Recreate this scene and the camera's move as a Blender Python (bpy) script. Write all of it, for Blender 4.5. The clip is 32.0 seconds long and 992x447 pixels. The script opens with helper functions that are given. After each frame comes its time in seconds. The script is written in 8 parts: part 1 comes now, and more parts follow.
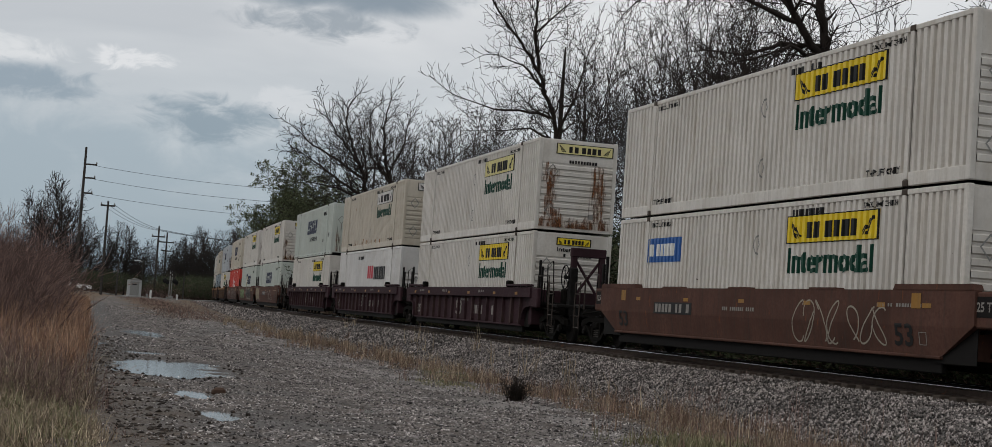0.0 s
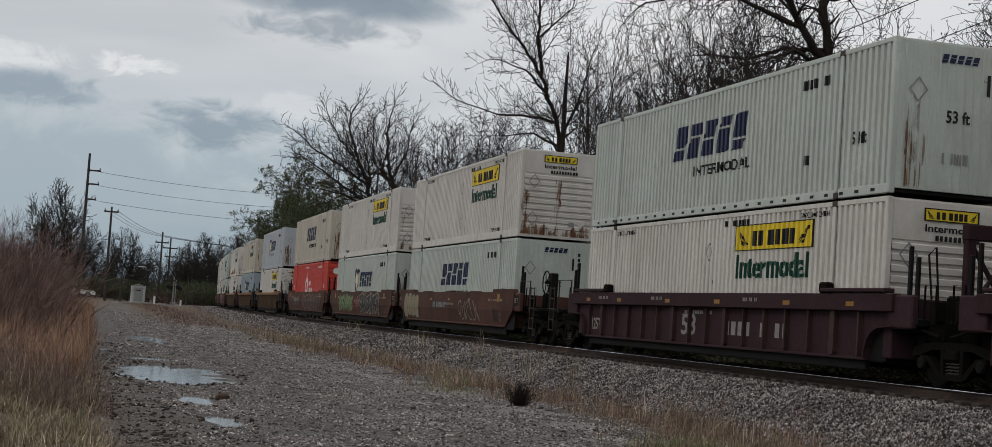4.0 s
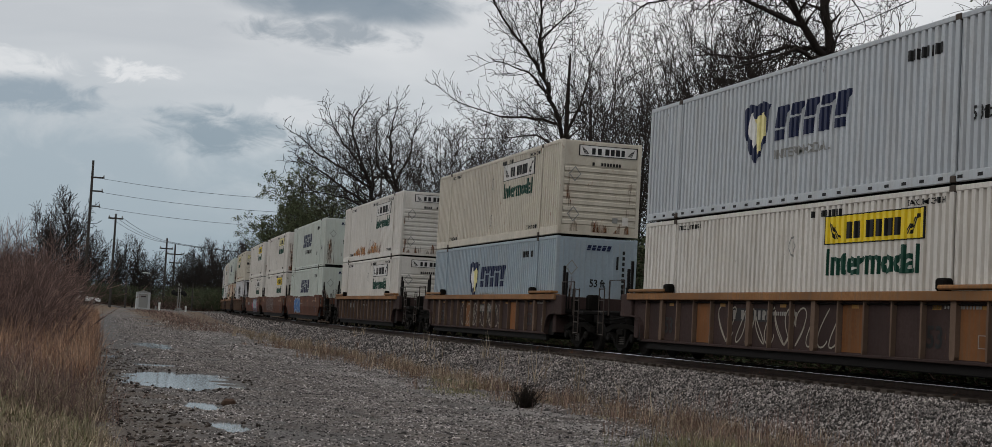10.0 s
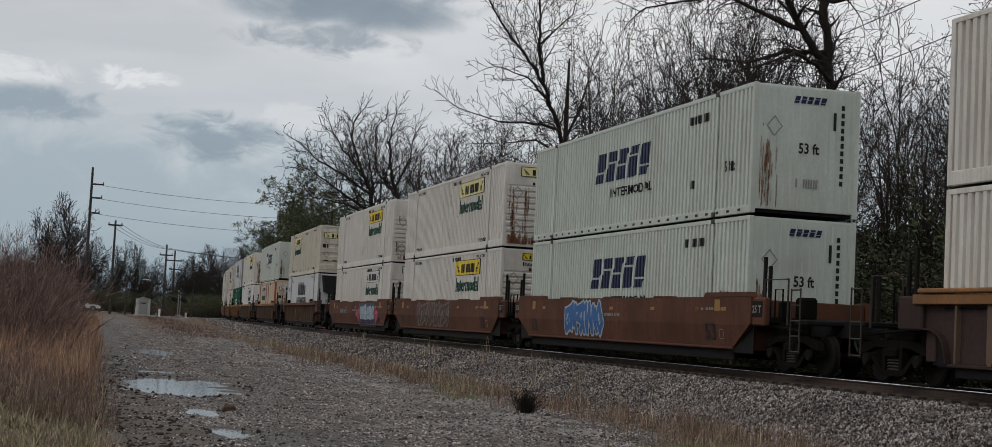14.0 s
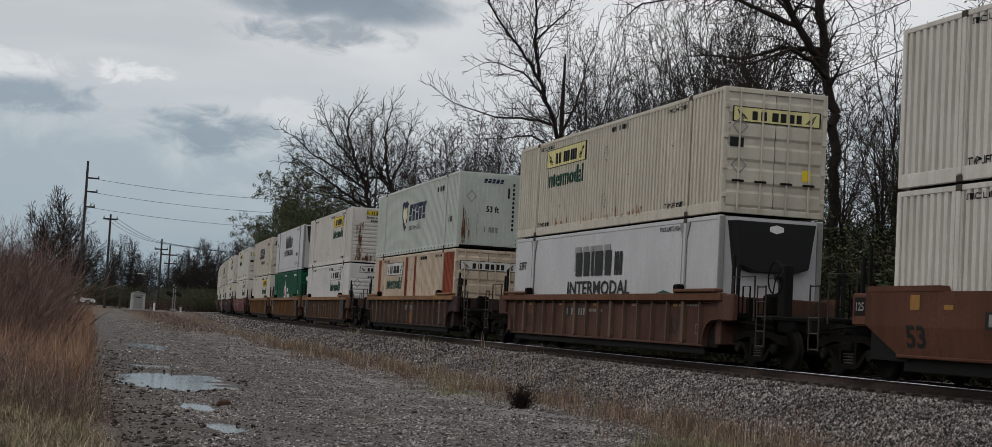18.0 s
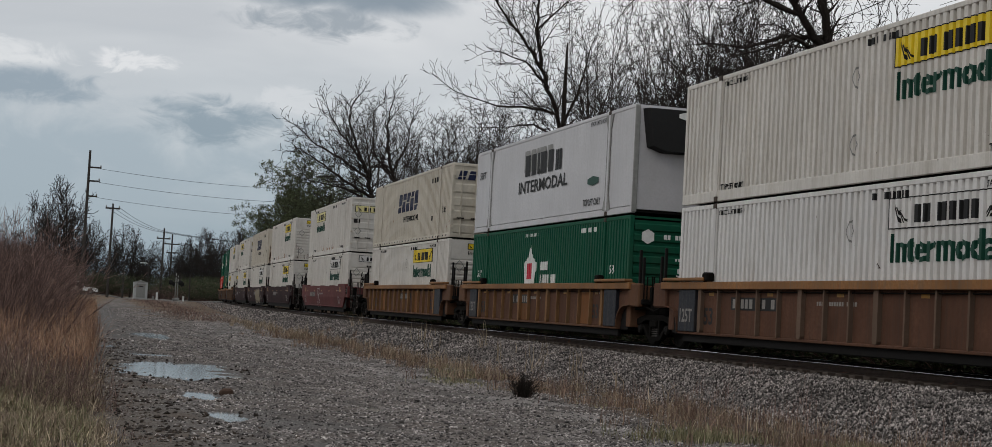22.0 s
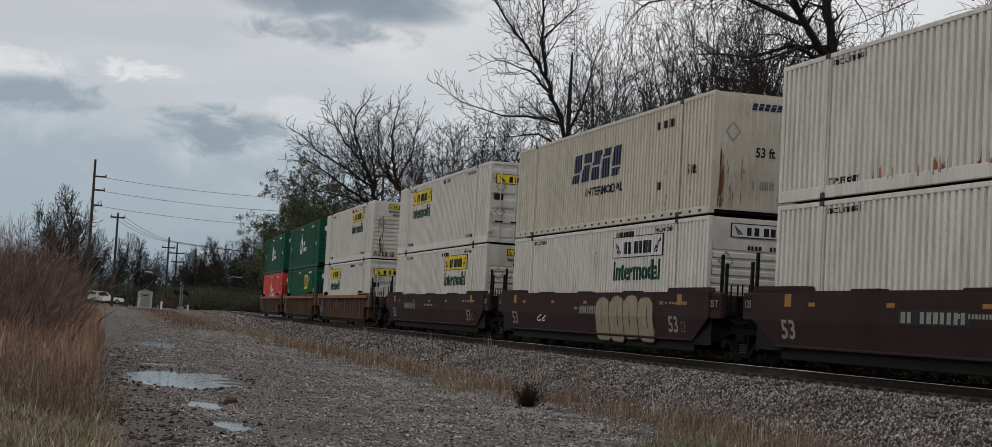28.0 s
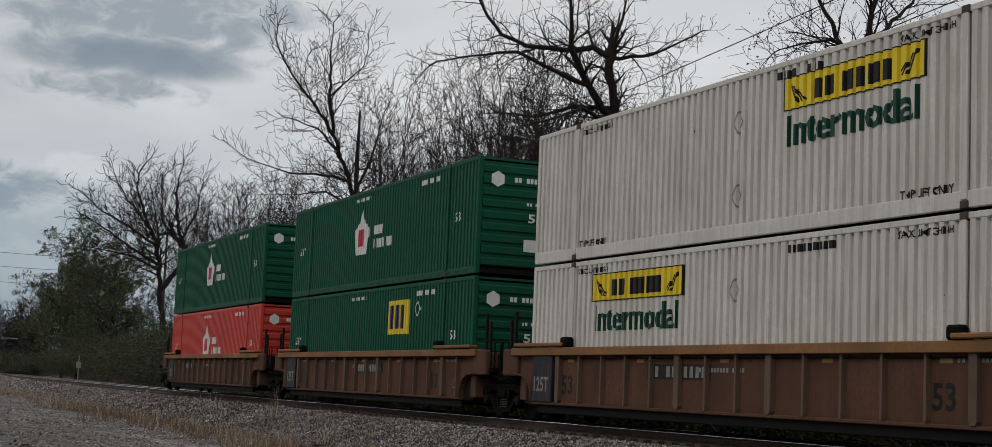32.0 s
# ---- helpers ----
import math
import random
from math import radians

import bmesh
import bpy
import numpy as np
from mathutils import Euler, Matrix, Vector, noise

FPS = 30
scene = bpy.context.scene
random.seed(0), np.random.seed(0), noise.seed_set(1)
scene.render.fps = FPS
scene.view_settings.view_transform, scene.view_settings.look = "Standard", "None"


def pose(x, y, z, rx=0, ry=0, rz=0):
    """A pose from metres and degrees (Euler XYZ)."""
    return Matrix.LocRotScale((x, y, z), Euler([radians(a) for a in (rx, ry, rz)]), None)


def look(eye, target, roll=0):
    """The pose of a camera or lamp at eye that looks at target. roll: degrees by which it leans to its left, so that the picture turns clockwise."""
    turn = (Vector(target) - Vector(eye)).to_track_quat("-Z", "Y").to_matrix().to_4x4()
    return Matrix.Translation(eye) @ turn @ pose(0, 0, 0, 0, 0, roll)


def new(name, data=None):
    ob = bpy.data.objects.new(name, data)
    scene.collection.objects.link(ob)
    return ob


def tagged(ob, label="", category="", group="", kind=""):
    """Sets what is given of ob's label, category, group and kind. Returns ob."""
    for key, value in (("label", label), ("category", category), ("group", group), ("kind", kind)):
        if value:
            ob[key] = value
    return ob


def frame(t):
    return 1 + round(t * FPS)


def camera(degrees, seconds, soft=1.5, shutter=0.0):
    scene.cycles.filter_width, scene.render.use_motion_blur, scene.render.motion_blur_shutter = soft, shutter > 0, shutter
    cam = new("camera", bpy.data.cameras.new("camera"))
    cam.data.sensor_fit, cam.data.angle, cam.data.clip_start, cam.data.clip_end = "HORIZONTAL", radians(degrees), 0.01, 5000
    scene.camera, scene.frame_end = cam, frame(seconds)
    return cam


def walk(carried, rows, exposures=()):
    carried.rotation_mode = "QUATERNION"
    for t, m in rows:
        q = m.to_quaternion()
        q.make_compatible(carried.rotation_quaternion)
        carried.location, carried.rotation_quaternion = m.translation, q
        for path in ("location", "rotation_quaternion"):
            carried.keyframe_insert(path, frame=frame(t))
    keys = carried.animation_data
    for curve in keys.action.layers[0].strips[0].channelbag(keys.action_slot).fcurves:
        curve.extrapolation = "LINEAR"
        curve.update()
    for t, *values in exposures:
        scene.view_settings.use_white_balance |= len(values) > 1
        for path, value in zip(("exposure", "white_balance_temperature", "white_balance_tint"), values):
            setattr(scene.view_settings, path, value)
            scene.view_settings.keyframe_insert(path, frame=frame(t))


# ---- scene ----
cam = camera(35.36, 32.0, soft=0.6)
# seconds, turn from the track's line, pitch, lean, in degrees
PATH = [
    (0, -16.09, 3.36, 3.96), (0.5, -16.07, 3.37, 3.93), (1, -16.08, 3.40, 3.99), (1.5, -16.08, 3.44, 4.06), (2, -16.06, 3.45, 4.04),
    (2.5, -16.03, 3.46, 4.01), (3, -16.02, 3.51, 3.96), (3.5, -15.98, 3.53, 3.87), (5.5, -15.96, 3.54, 3.62), (6, -15.96, 3.54, 3.47),
    (6.5, -15.94, 3.54, 3.39), (7, -15.92, 3.48, 3.31), (7.5, -15.88, 3.49, 3.23), (8, -15.87, 3.50, 3.15), (8.5, -15.88, 3.53, 3.24),
    (9, -15.88, 3.52, 3.25), (9.5, -15.84, 3.57, 3.14), (10, -15.80, 3.61, 3.15), (10.5, -15.75, 3.62, 3.07), (11, -15.75, 3.65, 3.05),
    (11.5, -15.76, 3.67, 3.03), (12, -15.76, 3.73, 2.95), (12.5, -15.78, 3.73, 2.95), (13, -15.78, 3.75, 2.93), (13.5, -15.80, 3.78, 2.97),
    (14, -15.80, 3.80, 2.92), (14.5, -15.81, 3.80, 2.91), (16.5, -15.97, 3.70, 3.04), (17, -15.97, 3.67, 3.09), (17.5, -15.99, 3.65, 3.10),
    (18, -15.98, 3.64, 3.12), (18.5, -15.96, 3.65, 3.20), (19, -15.95, 3.60, 3.27), (19.5, -15.96, 3.52, 3.30), (20, -15.95, 3.36, 3.23),
    (20.5, -15.91, 3.15, 3.10), (21, -15.91, 3.15, 3.05), (21.5, -15.91, 3.18, 3.03), (22, -15.92, 3.23, 3.08), (22.5, -15.90, 3.25, 3.12),
    (23, -15.85, 3.28, 3.09), (23.5, -15.81, 3.36, 3.10), (24, -15.78, 3.40, 3.10), (24.5, -15.76, 3.41, 3.12), (25, -15.74, 3.44, 3.24),
    (25.5, -15.76, 3.44, 3.36), (27.5, -15.76, 3.54, 3.20), (28, -15.73, 3.57, 3.16), (28.5, -15.73, 3.57, 3.17), (29, -15.76, 3.56, 3.13),
    (29.5, -15.92, 3.52, 3.18), (30, -18.03, 2.58, 2.99), (30.2, -19.90, 1.41, 2.97), (30.3, -20.44, 1.26, 2.93), (30.5, -20.60, 2.36, 2.75),
    (30.7, -20.99, 4.19, 2.41), (30.8, -21.47, 5.18, 2.38), (31, -22.36, 6.38, 2.35), (31.2, -22.87, 6.47, 2.36), (31.5, -23.20, 6.29, 2.33),
    (32, -23.44, 6.07, 2.39),
]
walk(cam, [(t, pose(0, 0, 1.6, 90 + p, 0, y) @ pose(0, 0, 0, 0, 0, r)) for t, y, p, r in PATH],
     [(0, 0.0), (30.3, 0.0), (31.0, -0.22), (31.5, -0.12), (32.0, -0.08)])

# ---- sky and sun: overcast, the light broad and from behind the viewer ----
world = bpy.data.worlds.new("overcast_sky")
scene.world = world
world.use_nodes = True
wn, wl = world.node_tree.nodes, world.node_tree.links
wn.clear()


def wnode(kind, **kw):
    n = wn.new(kind)
    for k, v in kw.items():
        if k in n.inputs:
            n.inputs[k].default_value = v
    return n


SUN_EL, SUN_AZ = 42, 252
# cloud masses: way, half width and height in degrees, colour, density, fraying
CLOUDS = [
    ((0.168, 0.959, 0.224), 6.4, 1.7, (0.31, 0.36, 0.41), 0.9, -0.7),
    ((0.02, 0.996, 0.078), 9.0, 2.3, (0.36, 0.435, 0.495), 0.85, 0.8),
    ((0.175, 0.965, 0.196), 4.6, 0.85, (0.24, 0.295, 0.35), 0.92, 0.55),
    ((0.150, 0.972, 0.176), 3.3, 0.62, (0.32, 0.365, 0.41), 0.88, -0.9),
    ((-0.034, 0.989, 0.141), 2.4, 0.62, (0.80, 0.81, 0.82), 0.75, -1.2),
    ((-0.022, 0.992, 0.124), 2.6, 0.72, (0.28, 0.35, 0.415), 0.85, -0.8),
    ((0.040, 0.989, 0.1435), 1.3, 0.42, (0.88, 0.88, 0.885), 0.65, -1.8),
    ((0.138, 0.981, 0.124), 1.5, 0.5, (0.74, 0.755, 0.775), 0.55, -1.6),
    ((0.098, 0.988, 0.111), 2.7, 0.85, (0.27, 0.34, 0.40), 0.9, -0.9),
    ((0.152, 0.981, 0.108), 1.6, 0.45, (0.36, 0.425, 0.48), 0.7, -0.9),
    ((-0.12, 0.98, 0.20), 6.0, 1.6, (0.48, 0.50, 0.53), 0.5, 1.2),
    ((0.55, 0.80, 0.42), 14.0, 5.0, (0.42, 0.44, 0.46), 0.6, 1.2),
]
w_out, w_bg = wnode("ShaderNodeOutputWorld"), wnode("ShaderNodeBackground")
w_bg.inputs["Strength"].default_value = 1.0
w_sky = wn.new("ShaderNodeTexSky")
w_sky.sky_type, w_sky.sun_disc = "NISHITA", False
w_sky.sun_elevation, w_sky.sun_rotation = radians(SUN_EL), radians(SUN_AZ)
w_gain = wnode("ShaderNodeMix")
w_gain.data_type, w_gain.blend_type = "RGBA", "MULTIPLY"
w_gain.inputs[0].default_value = 1.0
w_gain.inputs[7].default_value = (0.07, 0.07, 0.07, 1)
wl.new(w_sky.outputs[0], w_gain.inputs[6])
w_tc = wnode("ShaderNodeTexCoord")
# the way of the ray on a flat cloud deck: x/z, y/z
w_sep = wnode("ShaderNodeSeparateXYZ")
wl.new(w_tc.outputs["Generated"], w_sep.inputs[0])
w_up = wnode("ShaderNodeMath"); w_up.operation = "MAXIMUM"; w_up.inputs[1].default_value = 0.0
wl.new(w_sep.outputs[2], w_up.inputs[0])
w_add = wnode("ShaderNodeMath"); w_add.operation = "ADD"; w_add.inputs[1].default_value = 0.10
wl.new(w_up.outputs[0], w_add.inputs[0])
w_div = wnode("ShaderNodeVectorMath"); w_div.operation = "DIVIDE"
w_cmb = wnode("ShaderNodeCombineXYZ")
for i in range(3):
    wl.new(w_add.outputs[0], w_cmb.inputs[i])
wl.new(w_tc.outputs["Generated"], w_div.inputs[0])
wl.new(w_cmb.outputs[0], w_div.inputs[1])
w_map = wnode("ShaderNodeMapping")
w_map.inputs["Location"].default_value = (3.1, 1.7, 0)
w_map.inputs["Scale"].default_value = (1.0, 0.75, 0.0)
wl.new(w_div.outputs[0], w_map.inputs[0])
w_n1 = wnode("ShaderNodeTexNoise", Scale=0.8, Detail=5.0, Roughness=0.5, Distortion=0.3)
wl.new(w_map.outputs[0], w_n1.inputs["Vector"])
w_ramp = wnode("ShaderNodeValToRGB")
e = w_ramp.color_ramp.elements
e[0].position, e[0].color = 0.30, (0.56, 0.585, 0.615, 1)
e[1].position, e[1].color = 0.60, (0.84, 0.845, 0.85, 1)
wl.new(w_n1.outputs[0], w_ramp.inputs[0])
w_base = w_ramp.outputs[0]
# fine billows that fray the clouds' edges
w_n2 = wnode("ShaderNodeTexNoise", Scale=15.0, Detail=9.0, Roughness=0.58, Distortion=0.5)
w_n2map = wnode("ShaderNodeMapping")
w_n2map.inputs["Scale"].default_value = (1.0, 1.0, 2.0)
wl.new(w_tc.outputs["Generated"], w_n2map.inputs[0])
wl.new(w_n2map.outputs[0], w_n2.inputs["Vector"])


w_n3 = wnode("ShaderNodeTexNoise", Scale=34.0, Detail=9.0, Roughness=0.6, Distortion=0.6)
wl.new(w_n2map.outputs[0], w_n3.inputs["Vector"])


def cloud(base, way, wide, high, colour, strength, fray=1.5):
    """One cloud mass round a way in the sky; sizes in degrees; fray below 0 billows finely."""
    c = Vector(way).normalized()
    rt = Vector((0, 0, 1)).cross(c).normalized()
    up = c.cross(rt)
    tot = None
    for ax, size in ((rt, wide), (up, high)):
        d = wnode("ShaderNodeVectorMath"); d.operation = "DOT_PRODUCT"
        d.inputs[1].default_value = ax / math.tan(radians(size))
        wl.new(w_tc.outputs["Generated"], d.inputs[0])
        sq = wnode("ShaderNodeMath"); sq.operation = "MULTIPLY"
        wl.new(d.outputs["Value"], sq.inputs[0]); wl.new(d.outputs["Value"], sq.inputs[1])
        if tot is None:
            tot = sq.outputs[0]
        else:
            ad = wnode("ShaderNodeMath"); ad.operation = "ADD"
            wl.new(tot, ad.inputs[0]); wl.new(sq.outputs[0], ad.inputs[1])
            tot = ad.outputs[0]
    fine_, fray = fray < 0, abs(fray)
    fr = wnode("ShaderNodeMath"); fr.operation = "MULTIPLY_ADD"
    fr.inputs[1].default_value, fr.inputs[2].default_value = fray * 4.5, -fray * 2.25
    wl.new((w_n3 if fine_ else w_n2).outputs[0], fr.inputs[0])
    ad = wnode("ShaderNodeMath"); ad.operation = "ADD"
    wl.new(tot, ad.inputs[0]); wl.new(fr.outputs[0], ad.inputs[1])
    mr = wnode("ShaderNodeMapRange"); mr.interpolation_type = "SMOOTHSTEP"
    mr.inputs[1].default_value, mr.inputs[2].default_value = 1.3, 0.0
    mr.inputs[3].default_value, mr.inputs[4].default_value = 0.0, strength
    wl.new(ad.outputs[0], mr.inputs[0])
    ahead = wnode("ShaderNodeVectorMath"); ahead.operation = "DOT_PRODUCT"
    ahead.inputs[1].default_value = c
    wl.new(w_tc.outputs["Generated"], ahead.inputs[0])
    gt = wnode("ShaderNodeMath"); gt.operation = "GREATER_THAN"; gt.inputs[1].default_value = 0.3
    wl.new(ahead.outputs["Value"], gt.inputs[0])
    mu = wnode("ShaderNodeMath"); mu.operation = "MULTIPLY"
    wl.new(mr.outputs[0], mu.inputs[0]); wl.new(gt.outputs[0], mu.inputs[1])
    mx = wnode("ShaderNodeMix"); mx.data_type = "RGBA"
    wl.new(mu.outputs[0], mx.inputs[0]); wl.new(base, mx.inputs[6])
    mx.inputs[7].default_value = (*colour, 1)
    return mx.outputs[2]


# bluish haze low over the horizon
w_h = wnode("ShaderNodeMapRange")
w_h.inputs[1].default_value, w_h.inputs[2].default_value = 0.02, 0.17
wl.new(w_up.outputs[0], w_h.inputs[0])
w_low = wnode("ShaderNodeMix"); w_low.data_type = "RGBA"
w_low.inputs[6].default_value = (0.30, 0.385, 0.45, 1)
wl.new(w_h.outputs[0], w_low.inputs[0])
wl.new(w_base, w_low.inputs[7])
w_sky_c = w_low.outputs[2]
for way, wide, high, colour, strength, fray in CLOUDS:
    w_sky_c = cloud(w_sky_c, way, wide, high, colour, strength, fray)
w_mix = wnode("ShaderNodeMix"); w_mix.data_type = "RGBA"
w_mix.inputs[0].default_value = 0.92
wl.new(w_gain.outputs[2], w_mix.inputs[6])
wl.new(w_sky_c, w_mix.inputs[7])
wl.new(w_mix.outputs[2], w_bg.inputs[0])
wl.new(w_bg.outputs[0], w_out.inputs[0])

sun = new("sun", bpy.data.lights.new("sun", "SUN"))
sun.data.energy, sun.data.angle, sun.data.color = 0.55, radians(14), (1.0, 0.94, 0.87)
a_, b_ = radians(SUN_AZ), radians(SUN_EL)
sun_from = Vector((math.sin(a_) * math.cos(b_), math.cos(a_) * math.cos(b_), math.sin(b_)))
sun.matrix_basis = look(sun_from * 100, (0, 0, 0))


# ---- materials ----
def principled(name):
    m = bpy.data.materials.new(name)
    m.use_nodes = True
    nt = m.node_tree
    return m, nt, nt.nodes["Principled BSDF"]


def link(nt, a, b):
    nt.links.new(a, b)


def mapped(nt, scale, random_shift=True):
    """Object coordinates, scaled, shifted from object to object."""
    tc, mp = nt.nodes.new("ShaderNodeTexCoord"), nt.nodes.new("ShaderNodeMapping")
    mp.inputs["Scale"].default_value = scale
    link(nt, tc.outputs["Object"], mp.inputs["Vector"])
    if random_shift:
        oi, mu = nt.nodes.new("ShaderNodeObjectInfo"), nt.nodes.new("ShaderNodeMath")
        mu.operation, mu.inputs[1].default_value = "MULTIPLY", 40
        link(nt, oi.outputs["Random"], mu.inputs[0])
        link(nt, mu.outputs[0], mp.inputs["Location"])
    return mp.outputs[0]


def noise_tex(nt, vec, scale, detail=5.0, rough=0.55, dist=0.0):
    n = nt.nodes.new("ShaderNodeTexNoise")
    n.inputs["Scale"].default_value, n.inputs["Detail"].default_value = scale, detail
    n.inputs["Roughness"].default_value, n.inputs["Distortion"].default_value = rough, dist
    link(nt, vec, n.inputs["Vector"])
    return n.outputs[0]


def ramp(nt, fac, lo, hi, c0=(0, 0, 0, 1), c1=(1, 1, 1, 1)):
    r = nt.nodes.new("ShaderNodeValToRGB")
    r.color_ramp.elements[0].position, r.color_ramp.elements[1].position = lo, hi
    r.color_ramp.elements[0].color, r.color_ramp.elements[1].color = c0, c1
    link(nt, fac, r.inputs[0])
    return r.outputs[0]


def mix(nt, fac, a, b, mode="MIX"):
    m = nt.nodes.new("ShaderNodeMix")
    m.data_type, m.blend_type = "RGBA", mode
    for sock, v in ((m.inputs[0], fac), (m.inputs[6], a), (m.inputs[7], b)):
        if isinstance(v, (int, float, tuple)):
            sock.default_value = v if not isinstance(v, tuple) or len(v) == 4 else (*v, 1)
        else:
            link(nt, v, sock)
    return m.outputs[2]


def bump(nt, bsdf, height, strength, distance):
    b = nt.nodes.new("ShaderNodeBump")
    b.inputs["Strength"].default_value, b.inputs["Distance"].default_value = strength, distance
    link(nt, height, b.inputs["Height"])
    link(nt, b.outputs[0], bsdf.inputs["Normal"])


def rgb(c, k=1.0):
    return (c[0] * k, c[1] * k, c[2] * k, 1)


def painted(name, color, rough=0.55, spec=0.25, fade=0.12, dirt=0.35, dirt_color=(0.11, 0.085, 0.06), rust=0.0, metal=0.0, streak=(0.6, 5.0, 0.35), chips=0.0):
    """Weathered paint: faded patches, dirt in streaks that run down, rust spots."""
    m, nt, b = principled(name)
    big = noise_tex(nt, mapped(nt, (1, 1, 1)), 0.6, 3)
    fine = noise_tex(nt, mapped(nt, (1, 1, 1)), 14, 6)
    run = noise_tex(nt, mapped(nt, streak), 2.2, 6, 0.62)
    c = mix(nt, ramp(nt, big, 0.28, 0.72), rgb(color, 1 - fade), rgb(color, 1 + fade))
    c = mix(nt, ramp(nt, fine, 0.35, 0.8), c, rgb(color, 0.9))
    d = nt.nodes.new("ShaderNodeMath"); d.operation = "MULTIPLY"; d.inputs[1].default_value = dirt
    link(nt, ramp(nt, run, 0.48, 0.78), d.inputs[0])
    c = mix(nt, d.outputs[0], c, rgb(dirt_color))
    if chips:
        nick = noise_tex(nt, mapped(nt, (1, 2.4, 0.8)), 2.6, 4, 0.75, 0.3)
        c = mix(nt, ramp(nt, nick, 0.705, 0.735), c, (0.055, 0.038, 0.028, 1))
        smear = noise_tex(nt, mapped(nt, (1.0, 2.2, 0.30)), 1.3, 6, 0.7, 0.3)
        old = (0.30, 0.25, 0.18) if color[0] > 0.2 else (color[0] * 1.5, color[1] * 1.4, color[2] * 1.3)
        c = mix(nt, ramp(nt, smear, 0.46, 0.78, (0, 0, 0, 1), (chips, chips, chips, 1)), c, rgb(old))
    if rust:
        spots = noise_tex(nt, mapped(nt, (1, 1.6, 0.55)), 3.1, 8, 0.68, 0.4)
        r = ramp(nt, spots, 0.66 - 0.14 * rust, 0.74 - 0.10 * rust)
        c = mix(nt, r, c, (0.17, 0.055, 0.022, 1))
    link(nt, c, b.inputs["Base Color"])
    link(nt, ramp(nt, fine, 0.2, 0.8, (rough - 0.1,) * 3 + (1,), (rough + 0.12,) * 3 + (1,)), b.inputs["Roughness"])
    b.inputs["Metallic"].default_value = metal
    b.inputs["Specular IOR Level"].default_value = spec
    bump(nt, b, fine, 0.12, 0.01)
    return m


def plain(name, color, rough=0.6, metal=0.0, vary=0.25, scale=9.0, bumpy=0.1, spec=0.2):
    m, nt, b = principled(name)
    n = noise_tex(nt, mapped(nt, (1, 1, 1)), scale, 5)
    link(nt, mix(nt, n, rgb(color, 1 - vary), rgb(color, 1 + vary)), b.inputs["Base Color"])
    b.inputs["Roughness"].default_value, b.inputs["Metallic"].default_value = rough, metal
    b.inputs["Specular IOR Level"].default_value = spec
    if bumpy:
        bump(nt, b, n, bumpy, 0.01)
    return m


def grown(name, c0, c1, rough=0.85, through=0.0):
    """Plants: each island has its own tone between two colours."""
    m, nt, b = principled(name)
    g = nt.nodes.new("ShaderNodeNewGeometry")
    n = noise_tex(nt, mapped(nt, (1, 1, 1), False), 0.7, 3)
    pw = nt.nodes.new("ShaderNodeMath"); pw.operation = "POWER"; pw.inputs[1].default_value = 2.2
    link(nt, g.outputs["Random Per Island"], pw.inputs[0])
    c = mix(nt, pw.outputs[0], rgb(c0), rgb(c1))
    c = mix(nt, ramp(nt, n, 0.35, 0.65), c, mix(nt, 0.45, c, rgb(c0, 0.6)))
    link(nt, c, b.inputs["Base Color"])
    b.inputs["Roughness"].default_value = rough
    b.inputs["Specular IOR Level"].default_value = 0.2
    return m


def streaked(name, dark, light, lo=0.40):
    """Rust that bleeds down in streaks and lets the paint show between them."""
    m, nt, b = principled(name)
    run = noise_tex(nt, mapped(nt, (9, 9, 0.7)), 1.0, 7, 0.65)
    spot = noise_tex(nt, mapped(nt, (3, 3, 2)), 1.6, 6, 0.6)
    link(nt, mix(nt, spot, rgb(dark), rgb(light)), b.inputs["Base Color"])
    k = nt.nodes.new("ShaderNodeMath"); k.operation = "MULTIPLY"
    link(nt, ramp(nt, run, lo, lo + 0.22), k.inputs[0])
    link(nt, ramp(nt, spot, 0.25, 0.5), k.inputs[1])
    link(nt, k.outputs[0], b.inputs["Alpha"])
    b.inputs["Roughness"].default_value = 0.9
    b.inputs["Specular IOR Level"].default_value = 0.1
    return m


WHITE = painted("container_white", (0.57, 0.545, 0.505), dirt=0.34, chips=0.5)
WHITE2 = painted("container_bright_white", (0.60, 0.59, 0.575), dirt=0.22, chips=0.3)
CREAM = painted("container_cream", (0.50, 0.46, 0.385), dirt=0.40, rust=0.15, chips=0.6)
TAN = painted("container_tan", (0.50, 0.455, 0.38), dirt=0.45, rust=0.25, chips=0.6)
PEACH = painted("container_peach_rusted", (0.52, 0.42, 0.32), dirt=0.4, rust=0.45, fade=0.2, chips=0.6)
RUSTWASH = streaked("orange_rust_wash", (0.25, 0.095, 0.03), (0.52, 0.27, 0.11), 0.36)
RUSTBAND = painted("bare_red_rust", (0.20, 0.05, 0.03), dirt=0.4, rough=0.85, spec=0.1, fade=0.4)
MINT = painted("container_pale_green_white", (0.45, 0.49, 0.45), dirt=0.22, chips=0.4)
BLUEGREY = painted("container_blue_grey", (0.263, 0.318, 0.359), dirt=0.22, chips=0.3)
PALE = painted("container_pale_blue_white", (0.407, 0.437, 0.466), dirt=0.2, chips=0.3)
SILVER = painted("reefer_white", (0.463, 0.456, 0.467), dirt=0.18, rough=0.4)
GREEN = painted("container_green", (0.006, 0.072, 0.040), dirt=0.12, rough=0.6, spec=0.1)
RED = painted("container_red", (0.48, 0.045, 0.03), dirt=0.15, rough=0.5)
